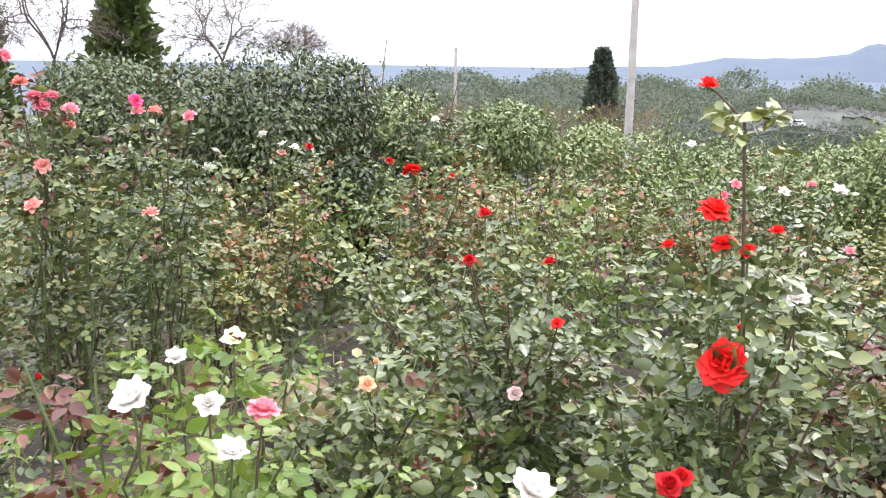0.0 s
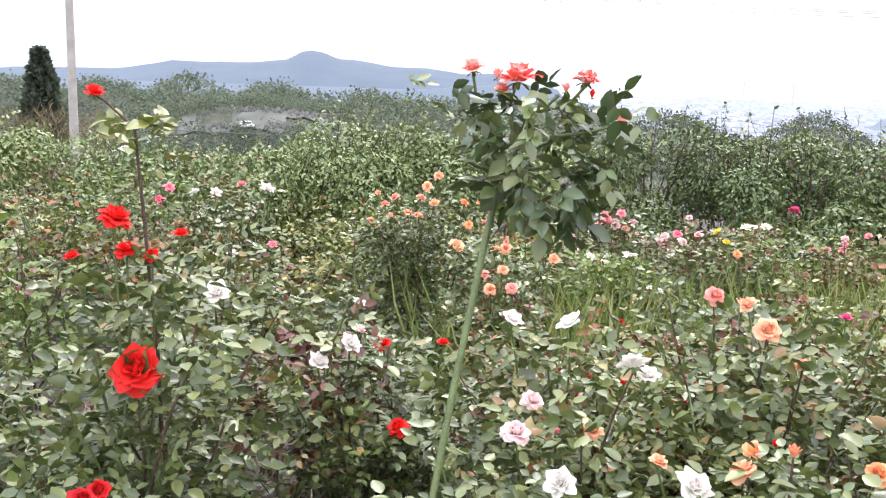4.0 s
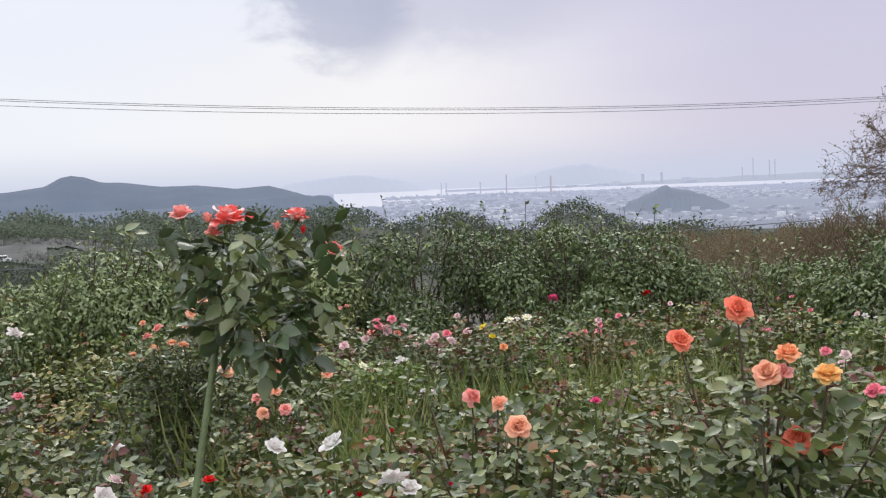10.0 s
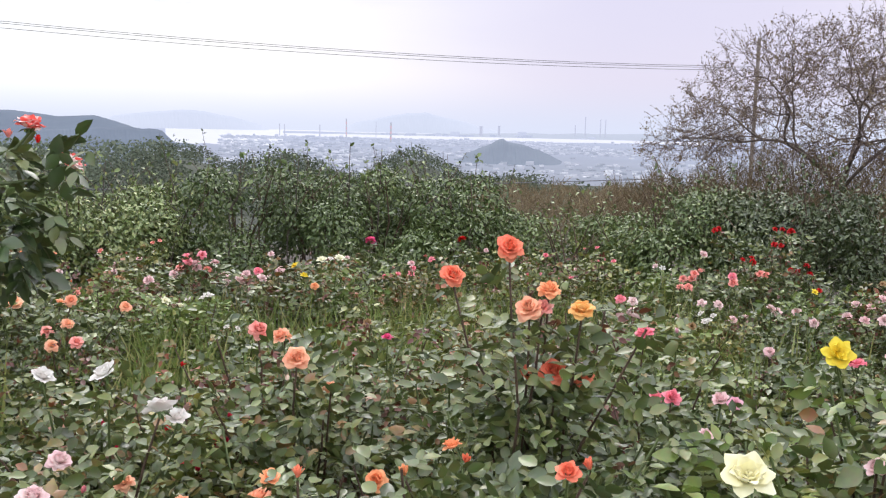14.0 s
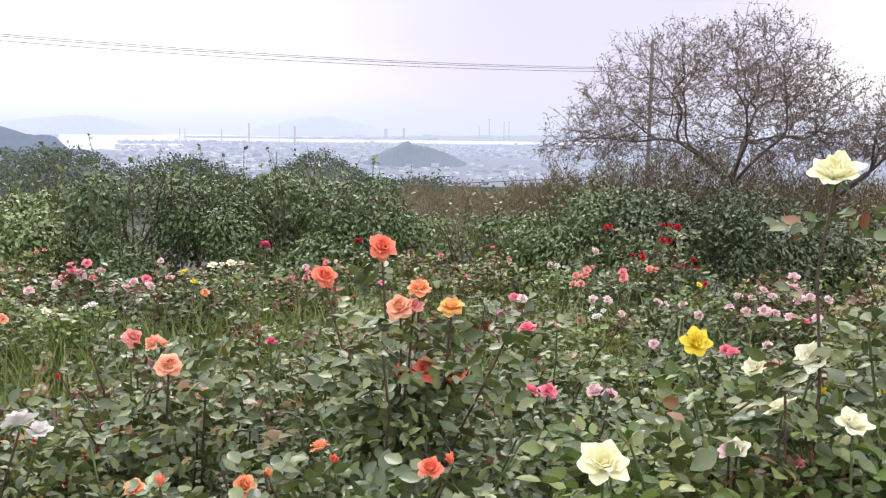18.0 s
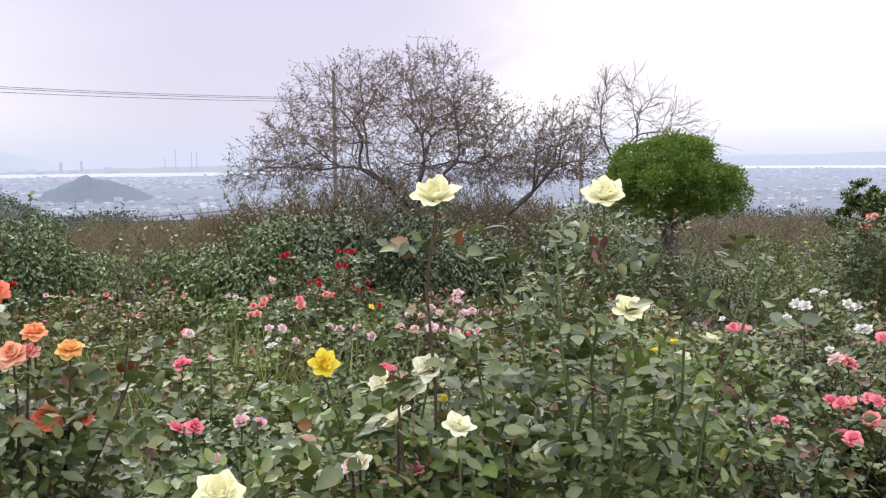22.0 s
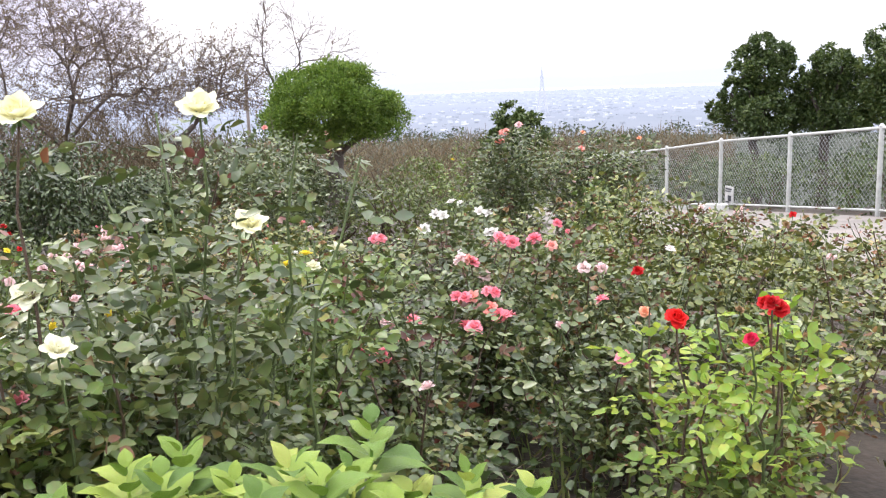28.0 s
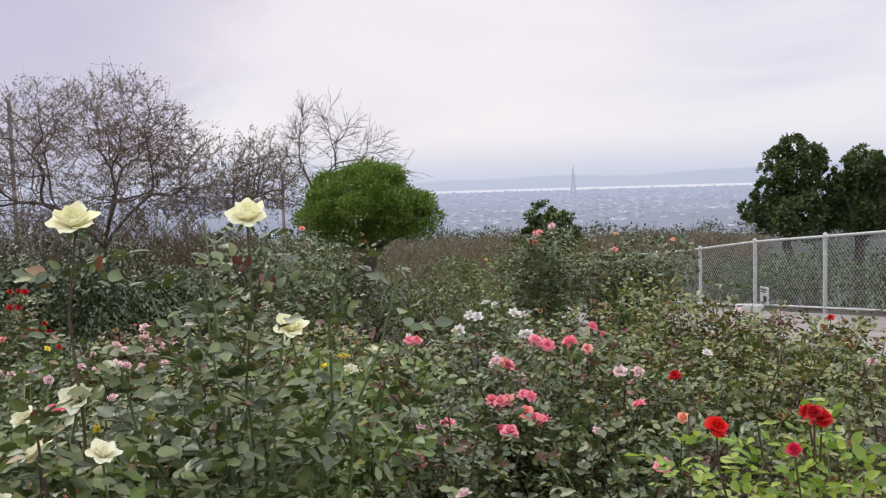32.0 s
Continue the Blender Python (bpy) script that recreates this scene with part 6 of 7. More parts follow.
def tall_rose_shoot(x, y, bud, label):
    """One long cane with a leafy end below its bud."""
    z = float(ground_z(x, y))
    h = holder("rose_shoot", x, y, z, label, "rose shoot")
    end = np.array([bud[0] - x, bud[1] - y, bud[2] - z - 0.01])
    mid = end + np.array(bud[3]) 
    line = np.vstack([bend((0, 0, 0), mid, 0.05, 9, 0.006), bend(mid, end, 0.1, 5, 0.004)[1:]])
    child("cane", mesh_of("cane", *tube(line, 0.006, 0.0025, 6), CANE_OLD), h)
    m = 16
    P = mid + rng.normal(0, 1, (m, 3)) * np.array([0.05, 0.05, 0.022])
    a = rng.uniform(0, 6.28, m)
    for V, F in rose_leaves(P, np.stack([np.cos(a), np.sin(a), np.full(m, 0.1)], -1), rng.uniform(0.85, 1.2, m) * 0.042, LEAF8, True, 1.2):
        for k in range(m):
            child("leaflet", mesh_of("leaflet", V[k * 9:(k + 1) * 9], LEAF8[1], ROSE_GREEN), h)
    add_bloom(h, "scarlet", tuple(end), 0.052, (10, 0), True, "cup")


standard_rose()
broad_plant(91.8, 1.22, 0.88, 0.925, 42, "lime-green broad-leaved shrub in fresh leaf")
# tall dense yellow rose, and a long shoot over the red roses
rose_bush(2.30, -0.33, [], ROSE_DARK, 1.22, 1.5, 0.30, "tall leafy rose bush carrying lemon-yellow blooms")
rose_bush(2.05, -0.02, [], ROSE_GREEN, 0.98, 1.5, 0.28, "leafy rose bush below the lemon-yellow blooms")
tall_rose_shoot(0.74, 2.08, SHOOT, "long bare rose cane with a leafy tip and a scarlet bud")
rose_bush(-0.62, 1.58, [], ROSE_RED, 0.98, 0.7, 0.16, "young rose shoots with dark red leaves")
rose_bush(1.28, 2.45, [], ROSE_RED, 0.86, 0.8, 0.22, "rose bush with dark red young leaves")
rose_bush(1.28, 0.30, [], ROSE_RED, 0.93, 0.5, 0.12, "young rose shoots with dark red leaves")
rose_bush(2.75, 0.95, [], ROSE_RED, 1.05, 0.6, 0.18, "rose bush with dark red young leaves")
rose_bush(2.52, -1.80, [], ROSE_FRESH, 0.66, 1.2, 0.24, "low green growth of a rose bush under lime-green shoots")
rose_bush(3.05, -1.05, [], ROSE_DARK, 0.95, 1.0, 0.25, "rose bush with dark green leaves and no bloom")

# the bed: one bush a line, with its blooms (colour, place, width)
rose_bush(0.15, 1.44, [("white", 0.14, 1.34, 0.84, 0.080)], ROSE_GREEN, None, 0.45)
rose_bush(-0.44, 1.68, [("white", -0.33, 1.38, 0.88, 0.060), ("white", -0.54, 1.55, 0.90, 0.085), ("white", -0.43, 1.63, 0.86, 0.060), ("pink", -0.36, 1.78, 0.79, 0.080)], ROSE_LIGHT, None, 0.7)
rose_bush(1.72, 0.59, [("orangered", 1.60, 0.40, 0.96, 0.044), ("orangered", 1.62, 0.37, 0.97, 0.036), ("orange", 1.54, 0.69, 0.91, 0.036), ("orangered", 1.68, 0.65, 0.90, 0.036), ("orange", 1.68, 0.68, 0.92, 0.044)], None, None, 1.4)
rose_bush(0.63, 2.05, [("red", 0.43, 1.62, 0.72, 0.060), ("red", 0.48, 1.71, 0.69, 0.050), ("scarlet", 0.61, 1.91, 0.86, 0.125), ("scarlet", 0.67, 2.00, 1.09, 0.040), ("scarlet", 0.62, 2.02, 1.10, 0.065), ("scarlet", 0.60, 2.04, 1.17, 0.085), ("scarlet", 0.52, 2.10, 1.08, 0.040), ("scarlet", 0.70, 2.10, 0.88, 0.030), ("scarlet", 0.76, 2.08, 1.12, 0.042)], None, None, 1.4)
rose_bush(1.81, 0.15, [("lemon", 1.71, 0.14, 0.98, 0.074)], None, None, 1.4)
rose_bush(1.61, 1.06, [("orangered", 1.49, 0.90, 0.87, 0.038), ("white", 1.40, 1.04, 0.77, 0.080), ("peach", 1.50, 1.01, 0.79, 0.070), ("orange", 1.64, 0.83, 0.83, 0.052), ("orange", 1.56, 1.04, 0.81, 0.046), ("peach", 1.46, 1.19, 0.75, 0.045), ("scarlet", 1.63, 1.04, 0.81, 0.030)], None, None, 1.4)
rose_bush(1.32, 1.31, [("white", 1.25, 1.24, 0.73, 0.070)], None, None, 1.4)
rose_bush(-0.56, 1.87, [("white", -0.53, 1.78, 0.90, 0.050)], ROSE_LIGHT, None, 0.7)
rose_bush(2.16, -0.09, [("blush", 1.97, -0.01, 0.95, 0.040), ("cream", 1.99, -0.02, 0.95, 0.050), ("cream", 2.01, -0.09, 1.03, 0.065), ("pink", 2.07, -0.11, 0.91, 0.045), ("lemon", 2.16, -0.14, 1.44, 0.090), ("cream", 2.18, -0.12, 1.09, 0.075)], None, None, 1.4)
rose_bush(1.56, 1.54, [("blush", 1.31, 1.47, 0.74, 0.075), ("pink", 1.44, 1.49, 0.71, 0.030), ("peach", 1.51, 1.44, 0.72, 0.055), ("white", 1.57, 1.39, 0.88, 0.085), ("white", 1.62, 1.39, 0.85, 0.060), ("blush", 1.47, 1.62, 0.74, 0.065)], None, None, 1.4)
rose_bush(2.07, -0.22, [("cream", 1.97, -0.21, 1.03, 0.065)], None, None, 1.4)
rose_bush(-0.90, 1.99, [("red", -0.86, 1.90, 0.81, 0.030)], ROSE_LIGHT, None, 0.7)
rose_bush(2.15, 0.75, [("gold", 2.03, 0.59, 1.14, 0.065), ("peach", 2.02, 0.71, 1.13, 0.070), ("coral", 2.04, 0.69, 1.13, 0.055), ("orangered", 2.05, 0.66, 0.99, 0.075), ("orange", 2.05, 0.68, 1.17, 0.060), ("orangered", 2.03, 0.73, 0.98, 0.050), ("orangered", 2.09, 0.61, 0.98, 0.055), ("orangered", 2.03, 0.92, 1.18, 0.065), ("orangered", 2.15, 0.84, 1.24, 0.075)], None, None, 1.4)
rose_bush(2.36, -0.06, [("yellow", 2.19, 0.11, 1.09, 0.070), ("cream", 2.21, -0.01, 1.05, 0.060), ("yellow", 2.31, -0.12, 0.99, 0.035), ("yellow", 2.33, -0.24, 1.00, 0.035)], None, None, 1.4)
rose_bush(-0.52, 2.24, [("cream", -0.50, 2.14, 0.83, 0.060)], ROSE_LIGHT, None, 0.7)
rose_bush(-0.19, 2.40, [("peach", -0.19, 2.25, 0.68, 0.050), ("orange", -0.17, 2.36, 0.70, 0.030)], None, None, 1.4)
rose_bush(2.32, -0.49, [("lemon", 2.22, -0.47, 1.44, 0.080)], ROSE_DARK, None, 1.2)
rose_bush(2.60, 0.50, [("blush", 2.25, 0.38, 0.85, 0.040), ("pink", 2.50, 0.60, 0.84, 0.050), ("pink", 2.52, 0.56, 0.84, 0.050), ("blush", 2.55, 0.44, 0.85, 0.050), ("mauve", 2.67, 0.44, 0.81, 0.045)], None, None, 1.4)
rose_bush(1.92, 1.59, [("crimson", 1.75, 1.47, 0.67, 0.034), ("crimson", 1.80, 1.42, 0.66, 0.030), ("crimson", 1.73, 1.50, 0.68, 0.030), ("crimson", 1.84, 1.40, 0.72, 0.026), ("crimson", 1.68, 1.70, 0.69, 0.026), ("crimson", 1.86, 1.53, 0.69, 0.030), ("crimson", 1.88, 1.51, 0.70, 0.030), ("crimson", 1.98, 1.56, 0.72, 0.026), ("crimson", 1.96, 1.59, 0.73, 0.026), ("crimson", 1.99, 1.55, 0.72, 0.026)], None, None, 1.4)
rose_bush(2.08, 1.41, [("peach", 2.00, 1.26, 0.86, 0.040), ("peach", 1.96, 1.34, 0.93, 0.075), ("peach", 2.02, 1.45, 0.96, 0.050)], None, None, 1.4)
rose_bush(2.33, 1.01, [("mauve", 2.23, 0.97, 0.92, 0.030)], None, None, 1.4)
rose_bush(1.83, 1.89, [("white", 1.70, 1.76, 0.87, 0.080), ("red", 1.84, 1.70, 0.70, 0.030), ("white", 1.63, 1.93, 0.85, 0.070), ("crimson", 1.78, 1.89, 0.69, 0.026), ("red", 1.84, 1.83, 0.68, 0.030)], None, None, 1.4)
rose_bush(0.22, 2.76, [("scarlet", 0.32, 2.48, 0.78, 0.040), ("blush", 0.21, 2.52, 0.56, 0.050), ("red", 0.08, 2.73, 0.90, 0.045), ("red", 0.32, 2.72, 0.90, 0.045), ("red", 0.13, 2.86, 1.02, 0.050)])
rose_bush(1.56, 2.33, [("scarlet", 1.40, 2.14, 0.50, 0.075), ("scarlet", 1.45, 2.11, 0.51, 0.035), ("scarlet", 1.49, 2.40, 0.67, 0.060), ("scarlet", 1.68, 2.35, 0.66, 0.050)])
rose_bush(1.33, 2.36, [("white", 1.20, 2.26, 0.69, 0.070), ("white", 1.29, 2.24, 0.74, 0.070), ("blush", 1.36, 2.32, 0.75, 0.050)])
rose_bush(2.81, -0.29, [("white", 2.71, -0.28, 1.15, 0.045)])
rose_bush(2.81, -0.56, [("lemon", 2.71, -0.54, 1.13, 0.080)])
rose_bush(2.29, 1.74, [("peach", 2.24, 1.65, 0.89, 0.050), ("coral", 2.19, 1.71, 0.91, 0.070)])
rose_bush(2.80, -0.89, [("blush", 2.64, -0.98, 0.67, 0.050), ("pink", 2.77, -0.75, 0.62, 0.035)])
rose_bush(1.07, 2.72, [("white", 1.03, 2.63, 0.83, 0.090)])
rose_bush(2.41, -1.85, [("crimson", 2.26, -1.71, 0.85, 0.040), ("red", 2.33, -1.82, 0.90, 0.062), ("red", 2.31, -1.79, 0.92, 0.045), ("red", 2.39, -1.82, 0.90, 0.050)], ROSE_LIME, None, 0.5)
rose_bush(2.59, 1.65, [("red", 2.50, 1.60, 0.79, 0.030)])
rose_bush(2.61, -1.70, [("scarlet", 2.53, -1.64, 0.84, 0.070)], ROSE_LIME, None, 0.5)
rose_bush(3.19, 0.84, [("mauve", 3.02, 0.73, 0.90, 0.030), ("pink", 3.16, 0.89, 0.85, 0.070)])
rose_bush(2.82, 1.69, [("hotpink", 2.73, 1.64, 0.80, 0.040)])
rose_bush(3.27, -0.73, [("yellow", 3.18, -0.63, 0.93, 0.045), ("cream", 3.17, -0.71, 0.92, 0.055), ("yellow", 3.18, -0.69, 0.96, 0.045), ("cream", 3.17, -0.79, 0.97, 0.070)])
rose_bush(1.69, 2.94, [("white", 1.64, 2.86, 0.68, 0.060)])
rose_bush(3.38, -0.30, [("white", 3.28, -0.29, 1.23, 0.030)])
rose_bush(2.48, 2.37, [("red", 2.40, 2.30, 0.66, 0.030)])
rose_bush(-1.42, 3.37, [("coral", -1.02, 3.20, 0.95, 0.070), ("coral", -1.37, 3.07, 0.99, 0.070), ("coral", -1.38, 3.19, 1.11, 0.070), ("blush", -1.42, 3.28, 1.10, 0.070), ("pink", -1.42, 3.30, 1.31, 0.070), ("pink", -1.39, 3.32, 1.34, 0.070), ("pink", -1.44, 3.30, 1.34, 0.070), ("coral", -1.48, 3.28, 1.39, 0.070), ("pink", -1.52, 3.26, 1.48, 0.070), ("coral", -1.38, 3.42, 1.23, 0.070), ("pink", -1.37, 3.43, 1.29, 0.070)])
rose_bush(3.32, -1.69, [("pink", 3.09, -1.71, 0.56, 0.070), ("blush", 3.37, -1.58, 0.61, 0.040)])
rose_bush(3.68, -0.98, [("coral", 3.39, -1.02, 0.59, 0.045), ("pink", 3.49, -0.87, 0.54, 0.060), ("pink", 3.48, -0.95, 0.52, 0.080), ("pink", 3.57, -0.84, 0.53, 0.055), ("pink", 3.55, -0.94, 0.50, 0.080), ("pink", 3.54, -1.30, 0.58, 0.075), ("blush", 3.73, -0.75, 0.61, 0.050), ("blush", 3.68, -0.99, 0.59, 0.070), ("blush", 3.73, -0.81, 0.63, 0.030), ("pink", 3.66, -1.09, 0.59, 0.080)])
rose_bush(3.85, 0.34, [("pink", 3.74, 0.32, 0.72, 0.060), ("pink", 3.76, 0.35, 0.72, 0.050)])
rose_bush(3.37, -1.91, [("peach", 3.28, -1.86, 0.66, 0.050)])
rose_bush(-1.18, 3.81, [("pink", -1.02, 3.75, 1.25, 0.070), ("pink", -1.21, 3.70, 1.27, 0.070), ("coral", -1.15, 3.72, 1.27, 0.070), ("hotpink", -1.22, 3.70, 1.31, 0.070)])
rose_bush(3.95, -1.44, [("pink", 3.62, -1.45, 0.59, 0.080), ("pink", 3.71, -1.31, 0.54, 0.080), ("pink", 3.68, -1.43, 0.58, 0.080), ("coral", 3.70, -1.40, 0.61, 0.070), ("pink", 3.77, -1.32, 0.64, 0.070), ("pink", 3.75, -1.43, 0.66, 0.060), ("pink", 3.84, -1.30, 0.63, 0.070), ("coral", 3.82, -1.36, 0.63, 0.070), ("pink", 3.81, -1.42, 0.65, 0.070), ("blush", 3.96, -1.34, 0.76, 0.070), ("coral", 3.96, -1.37, 0.75, 0.080), ("pink", 3.98, -1.39, 0.74, 0.080), ("blush", 4.06, -1.46, 0.66, 0.070), ("pink", 4.11, -1.60, 0.79, 0.070), ("pink", 4.13, -1.55, 0.81, 0.070)])
rose_bush(1.56, 3.71, [("white", 1.45, 3.65, 0.73, 0.060), ("pink", 1.60, 3.59, 0.77, 0.050)])
rose_bush(3.98, -1.95, [("pink", 3.62, -1.83, 0.63, 0.065), ("blush", 4.04, -1.90, 0.67, 0.070), ("blush", 4.01, -1.97, 0.67, 0.070)])
rose_bush(2.72, 3.46, [("peach", 2.62, 3.41, 0.52, 0.070), ("coral", 2.70, 3.35, 0.53, 0.070)])
rose_bush(3.95, -2.12, [("red", 3.86, -2.07, 0.68, 0.060)])
rose_bush(4.59, -1.08, [("pink", 4.36, -1.06, 0.80, 0.060), ("pink", 4.64, -1.06, 0.75, 0.070)])
rose_bush(2.82, 3.65, [("coral", 2.72, 3.60, 0.54, 0.070), ("peach", 2.79, 3.55, 0.57, 0.070)])
rose_bush(4.38, -1.81, [("pink", 4.25, -1.63, 0.78, 0.060), ("pink", 4.22, -1.73, 0.78, 0.080), ("coral", 4.19, -1.80, 0.75, 0.060), ("pink", 4.49, -1.92, 0.80, 0.060)])
rose_bush(4.53, 1.49, [("blush", 4.44, 1.46, 0.70, 0.060)])
rose_bush(4.71, 0.87, [("blush", 4.62, 0.85, 0.51, 0.060)])
rose_bush(3.56, 3.26, [("white", 3.50, 3.18, 0.48, 0.040), ("white", 3.46, 3.21, 0.49, 0.040)])
rose_bush(2.97, 3.86, [("peach", 2.72, 3.87, 0.64, 0.100), ("peach", 2.89, 3.75, 0.63, 0.070), ("peach", 3.12, 3.56, 0.60, 0.070), ("peach", 2.93, 3.72, 0.64, 0.070), ("orange", 2.89, 4.01, 0.72, 0.060)])
rose_bush(3.52, 3.54, [("cream", 3.36, 3.45, 0.58, 0.060), ("cream", 3.37, 3.57, 0.59, 0.060), ("white", 3.52, 3.45, 0.60, 0.050), ("white", 3.54, 3.42, 0.61, 0.050)])
rose_bush(-0.14, 5.03, [("scarlet", -0.17, 4.86, 0.91, 0.110), ("red", 0.04, 4.96, 0.87, 0.050), ("red", -0.29, 4.96, 0.95, 0.060)])
rose_bush(5.03, 0.39, [("blush", 4.93, 0.38, 0.50, 0.060)])
rose_bush(5.32, -1.60, [("white", 4.74, -1.50, 0.64, 0.050), ("white", 5.12, -1.38, 0.71, 0.070), ("white", 5.04, -1.74, 0.68, 0.070), ("white", 5.19, -1.38, 0.69, 0.070), ("white", 5.11, -1.73, 0.67, 0.070), ("white", 5.50, -1.55, 0.72, 0.070), ("white", 5.58, -1.52, 0.72, 0.070), ("white", 5.52, -1.77, 0.73, 0.070)])
rose_bush(4.46, -2.49, [("white", 4.37, -2.44, 0.66, 0.060)])
rose_bush(2.85, 4.46, [("peach", 2.72, 4.25, 0.74, 0.070), ("peach", 2.54, 4.46, 0.69, 0.070), ("peach", 2.63, 4.41, 0.72, 0.070), ("peach", 2.72, 4.37, 0.74, 0.070), ("peach", 2.85, 4.30, 0.80, 0.070), ("orange", 2.99, 4.21, 0.81, 0.060), ("peach", 2.87, 4.41, 0.88, 0.070), ("peach", 2.89, 4.51, 0.80, 0.070), ("peach", 2.98, 4.47, 0.93, 0.070)])
rose_bush(3.84, 3.84, [("white", 3.60, 3.65, 0.46, 0.060), ("white", 3.94, 3.89, 0.50, 0.060)])
rose_bush(1.55, 5.02, [("pink", 1.50, 4.93, 0.79, 0.070), ("pink", 1.55, 4.92, 0.86, 0.070)])
rose_bush(1.93, 5.00, [("white", 1.68, 4.88, 0.83, 0.070), ("white", 1.78, 4.84, 0.83, 0.070), ("white", 2.11, 4.92, 0.83, 0.090), ("pink", 1.98, 4.98, 0.85, 0.070)])
rose_bush(2.76, 4.64, [("coral", 2.66, 4.52, 0.77, 0.070), ("coral", 2.76, 4.58, 0.80, 0.070)])
rose_bush(5.49, 1.93, [("blush", 5.16, 1.75, 0.50, 0.070), ("pink", 5.51, 1.97, 0.49, 0.070), ("pink", 5.51, 1.98, 0.49, 0.070)])
rose_bush(4.44, 3.54, [("orange", 4.30, 3.38, 0.57, 0.060), ("yellow", 4.34, 3.50, 0.61, 0.060), ("yellow", 4.31, 3.54, 0.67, 0.060), ("cream", 4.49, 3.49, 0.69, 0.070)])
rose_bush(4.17, 4.15, [("blush", 3.69, 4.10, 0.60, 0.070), ("cream", 3.77, 4.04, 0.47, 0.060), ("white", 3.86, 3.96, 0.48, 0.060), ("blush", 4.07, 3.76, 0.59, 0.070), ("blush", 4.16, 3.67, 0.60, 0.070), ("pink", 4.29, 3.83, 0.61, 0.070), ("blush", 4.16, 3.97, 0.54, 0.070), ("blush", 4.25, 3.89, 0.59, 0.070), ("coral", 4.21, 4.19, 0.59, 0.070), ("blush", 4.16, 4.24, 0.63, 0.070), ("blush", 4.07, 4.34, 0.56, 0.070), ("coral", 4.10, 4.32, 0.60, 0.070), ("blush", 4.18, 4.25, 0.60, 0.070), ("pink", 4.14, 4.29, 0.64, 0.070), ("blush", 4.26, 4.18, 0.63, 0.070), ("pink", 4.21, 4.24, 0.68, 0.070)])
rose_bush(5.87, 1.14, [("blush", 5.49, 1.08, 0.55, 0.070), ("blush", 5.52, 1.38, 0.53, 0.070), ("blush", 5.85, 0.92, 0.43, 0.070), ("blush", 6.00, 1.17, 0.44, 0.070), ("blush", 6.03, 1.06, 0.45, 0.070)])
rose_bush(4.66, 3.52, [("cream", 4.56, 3.41, 0.70, 0.070), ("white", 4.60, 3.52, 0.68, 0.050)])
rose_bush(-1.42, 5.69, [("white", -1.42, 5.58, 0.83, 0.070), ("white", -1.38, 5.60, 0.92, 0.070)])
rose_bush(6.24, 0.51, [("pink", 5.76, 0.31, 0.47, 0.070), ("blush", 5.77, 0.25, 0.50, 0.070), ("blush", 5.85, 0.40, 0.47, 0.090), ("blush", 5.91, 0.66, 0.47, 0.070), ("blush", 5.93, 0.56, 0.48, 0.090), ("blush", 5.94, 0.50, 0.47, 0.070), ("blush", 5.99, 0.77, 0.47, 0.070), ("blush", 6.19, 0.24, 0.54, 0.070), ("blush", 6.26, 0.41, 0.51, 0.090), ("blush", 6.27, 0.35, 0.53, 0.070), ("blush", 6.30, 0.78, 0.49, 0.070), ("blush", 6.32, 0.70, 0.48, 0.070), ("blush", 6.34, 0.58, 0.50, 0.070), ("blush", 6.37, 0.46, 0.56, 0.090), ("blush", 6.43, 0.65, 0.52, 0.070), ("blush", 6.57, 0.49, 0.60, 0.090)])
rose_bush(5.86, -1.77, [("white", 5.64, -1.85, 0.70, 0.060), ("white", 5.76, -1.65, 0.76, 0.070), ("white", 5.88, -1.73, 0.74, 0.050)])
rose_bush(-1.02, 5.99, [("coral", -1.03, 5.88, 0.89, 0.070), ("white", -0.95, 5.90, 0.92, 0.070), ("red", -0.86, 5.91, 0.93, 0.060), ("white", -1.02, 5.89, 0.94, 0.070), ("white", -1.14, 5.87, 1.00, 0.070)])
rose_bush(1.56, 5.87, [("white", 1.53, 5.78, 0.99, 0.070)])
rose_bush(6.64, 1.80, [("blush", 5.87, 1.59, 0.46, 0.070), ("coral", 6.22, 1.80, 0.49, 0.070), ("coral", 6.40, 1.92, 0.45, 0.070), ("coral", 6.50, 1.59, 0.50, 0.070), ("pink", 6.51, 1.60, 0.55, 0.070), ("coral", 6.59, 1.97, 0.48, 0.070), ("coral", 6.62, 1.90, 0.52, 0.070), ("coral", 6.62, 1.92, 0.48, 0.070), ("coral", 6.71, 1.65, 0.48, 0.070), ("coral", 6.75, 1.48, 0.55, 0.070), ("coral", 6.83, 1.93, 0.51, 0.070), ("blush", 6.85, 1.92, 0.63, 0.080)])
rose_bush(6.14, 0.99, [("yellow", 6.04, 0.97, 0.58, 0.050)])
rose_bush(4.32, 4.50, [("pink", 4.25, 4.43, 0.64, 0.070)])
rose_bush(5.26, -3.88, [("blush", 5.18, -3.82, 0.39, 0.070)])
rose_bush(7.11, 1.28, [("red", 6.85, 1.11, 0.46, 0.046), ("red", 7.00, 1.34, 0.56, 0.056), ("red", 7.02, 1.24, 0.60, 0.056), ("red", 7.03, 1.30, 0.55, 0.056), ("red", 7.05, 1.22, 0.54, 0.056), ("red", 7.13, 1.39, 0.82, 0.070)])
rose_bush(-0.07, 7.08, [("white", -0.07, 6.98, 1.04, 0.070)], None, None, 2.2, 0.4)
rose_bush(5.77, 4.13, [("hotpink", 5.69, 4.07, 0.65, 0.090)])
rose_bush(6.18, 3.57, [("red", 6.10, 3.52, 0.67, 0.080)])
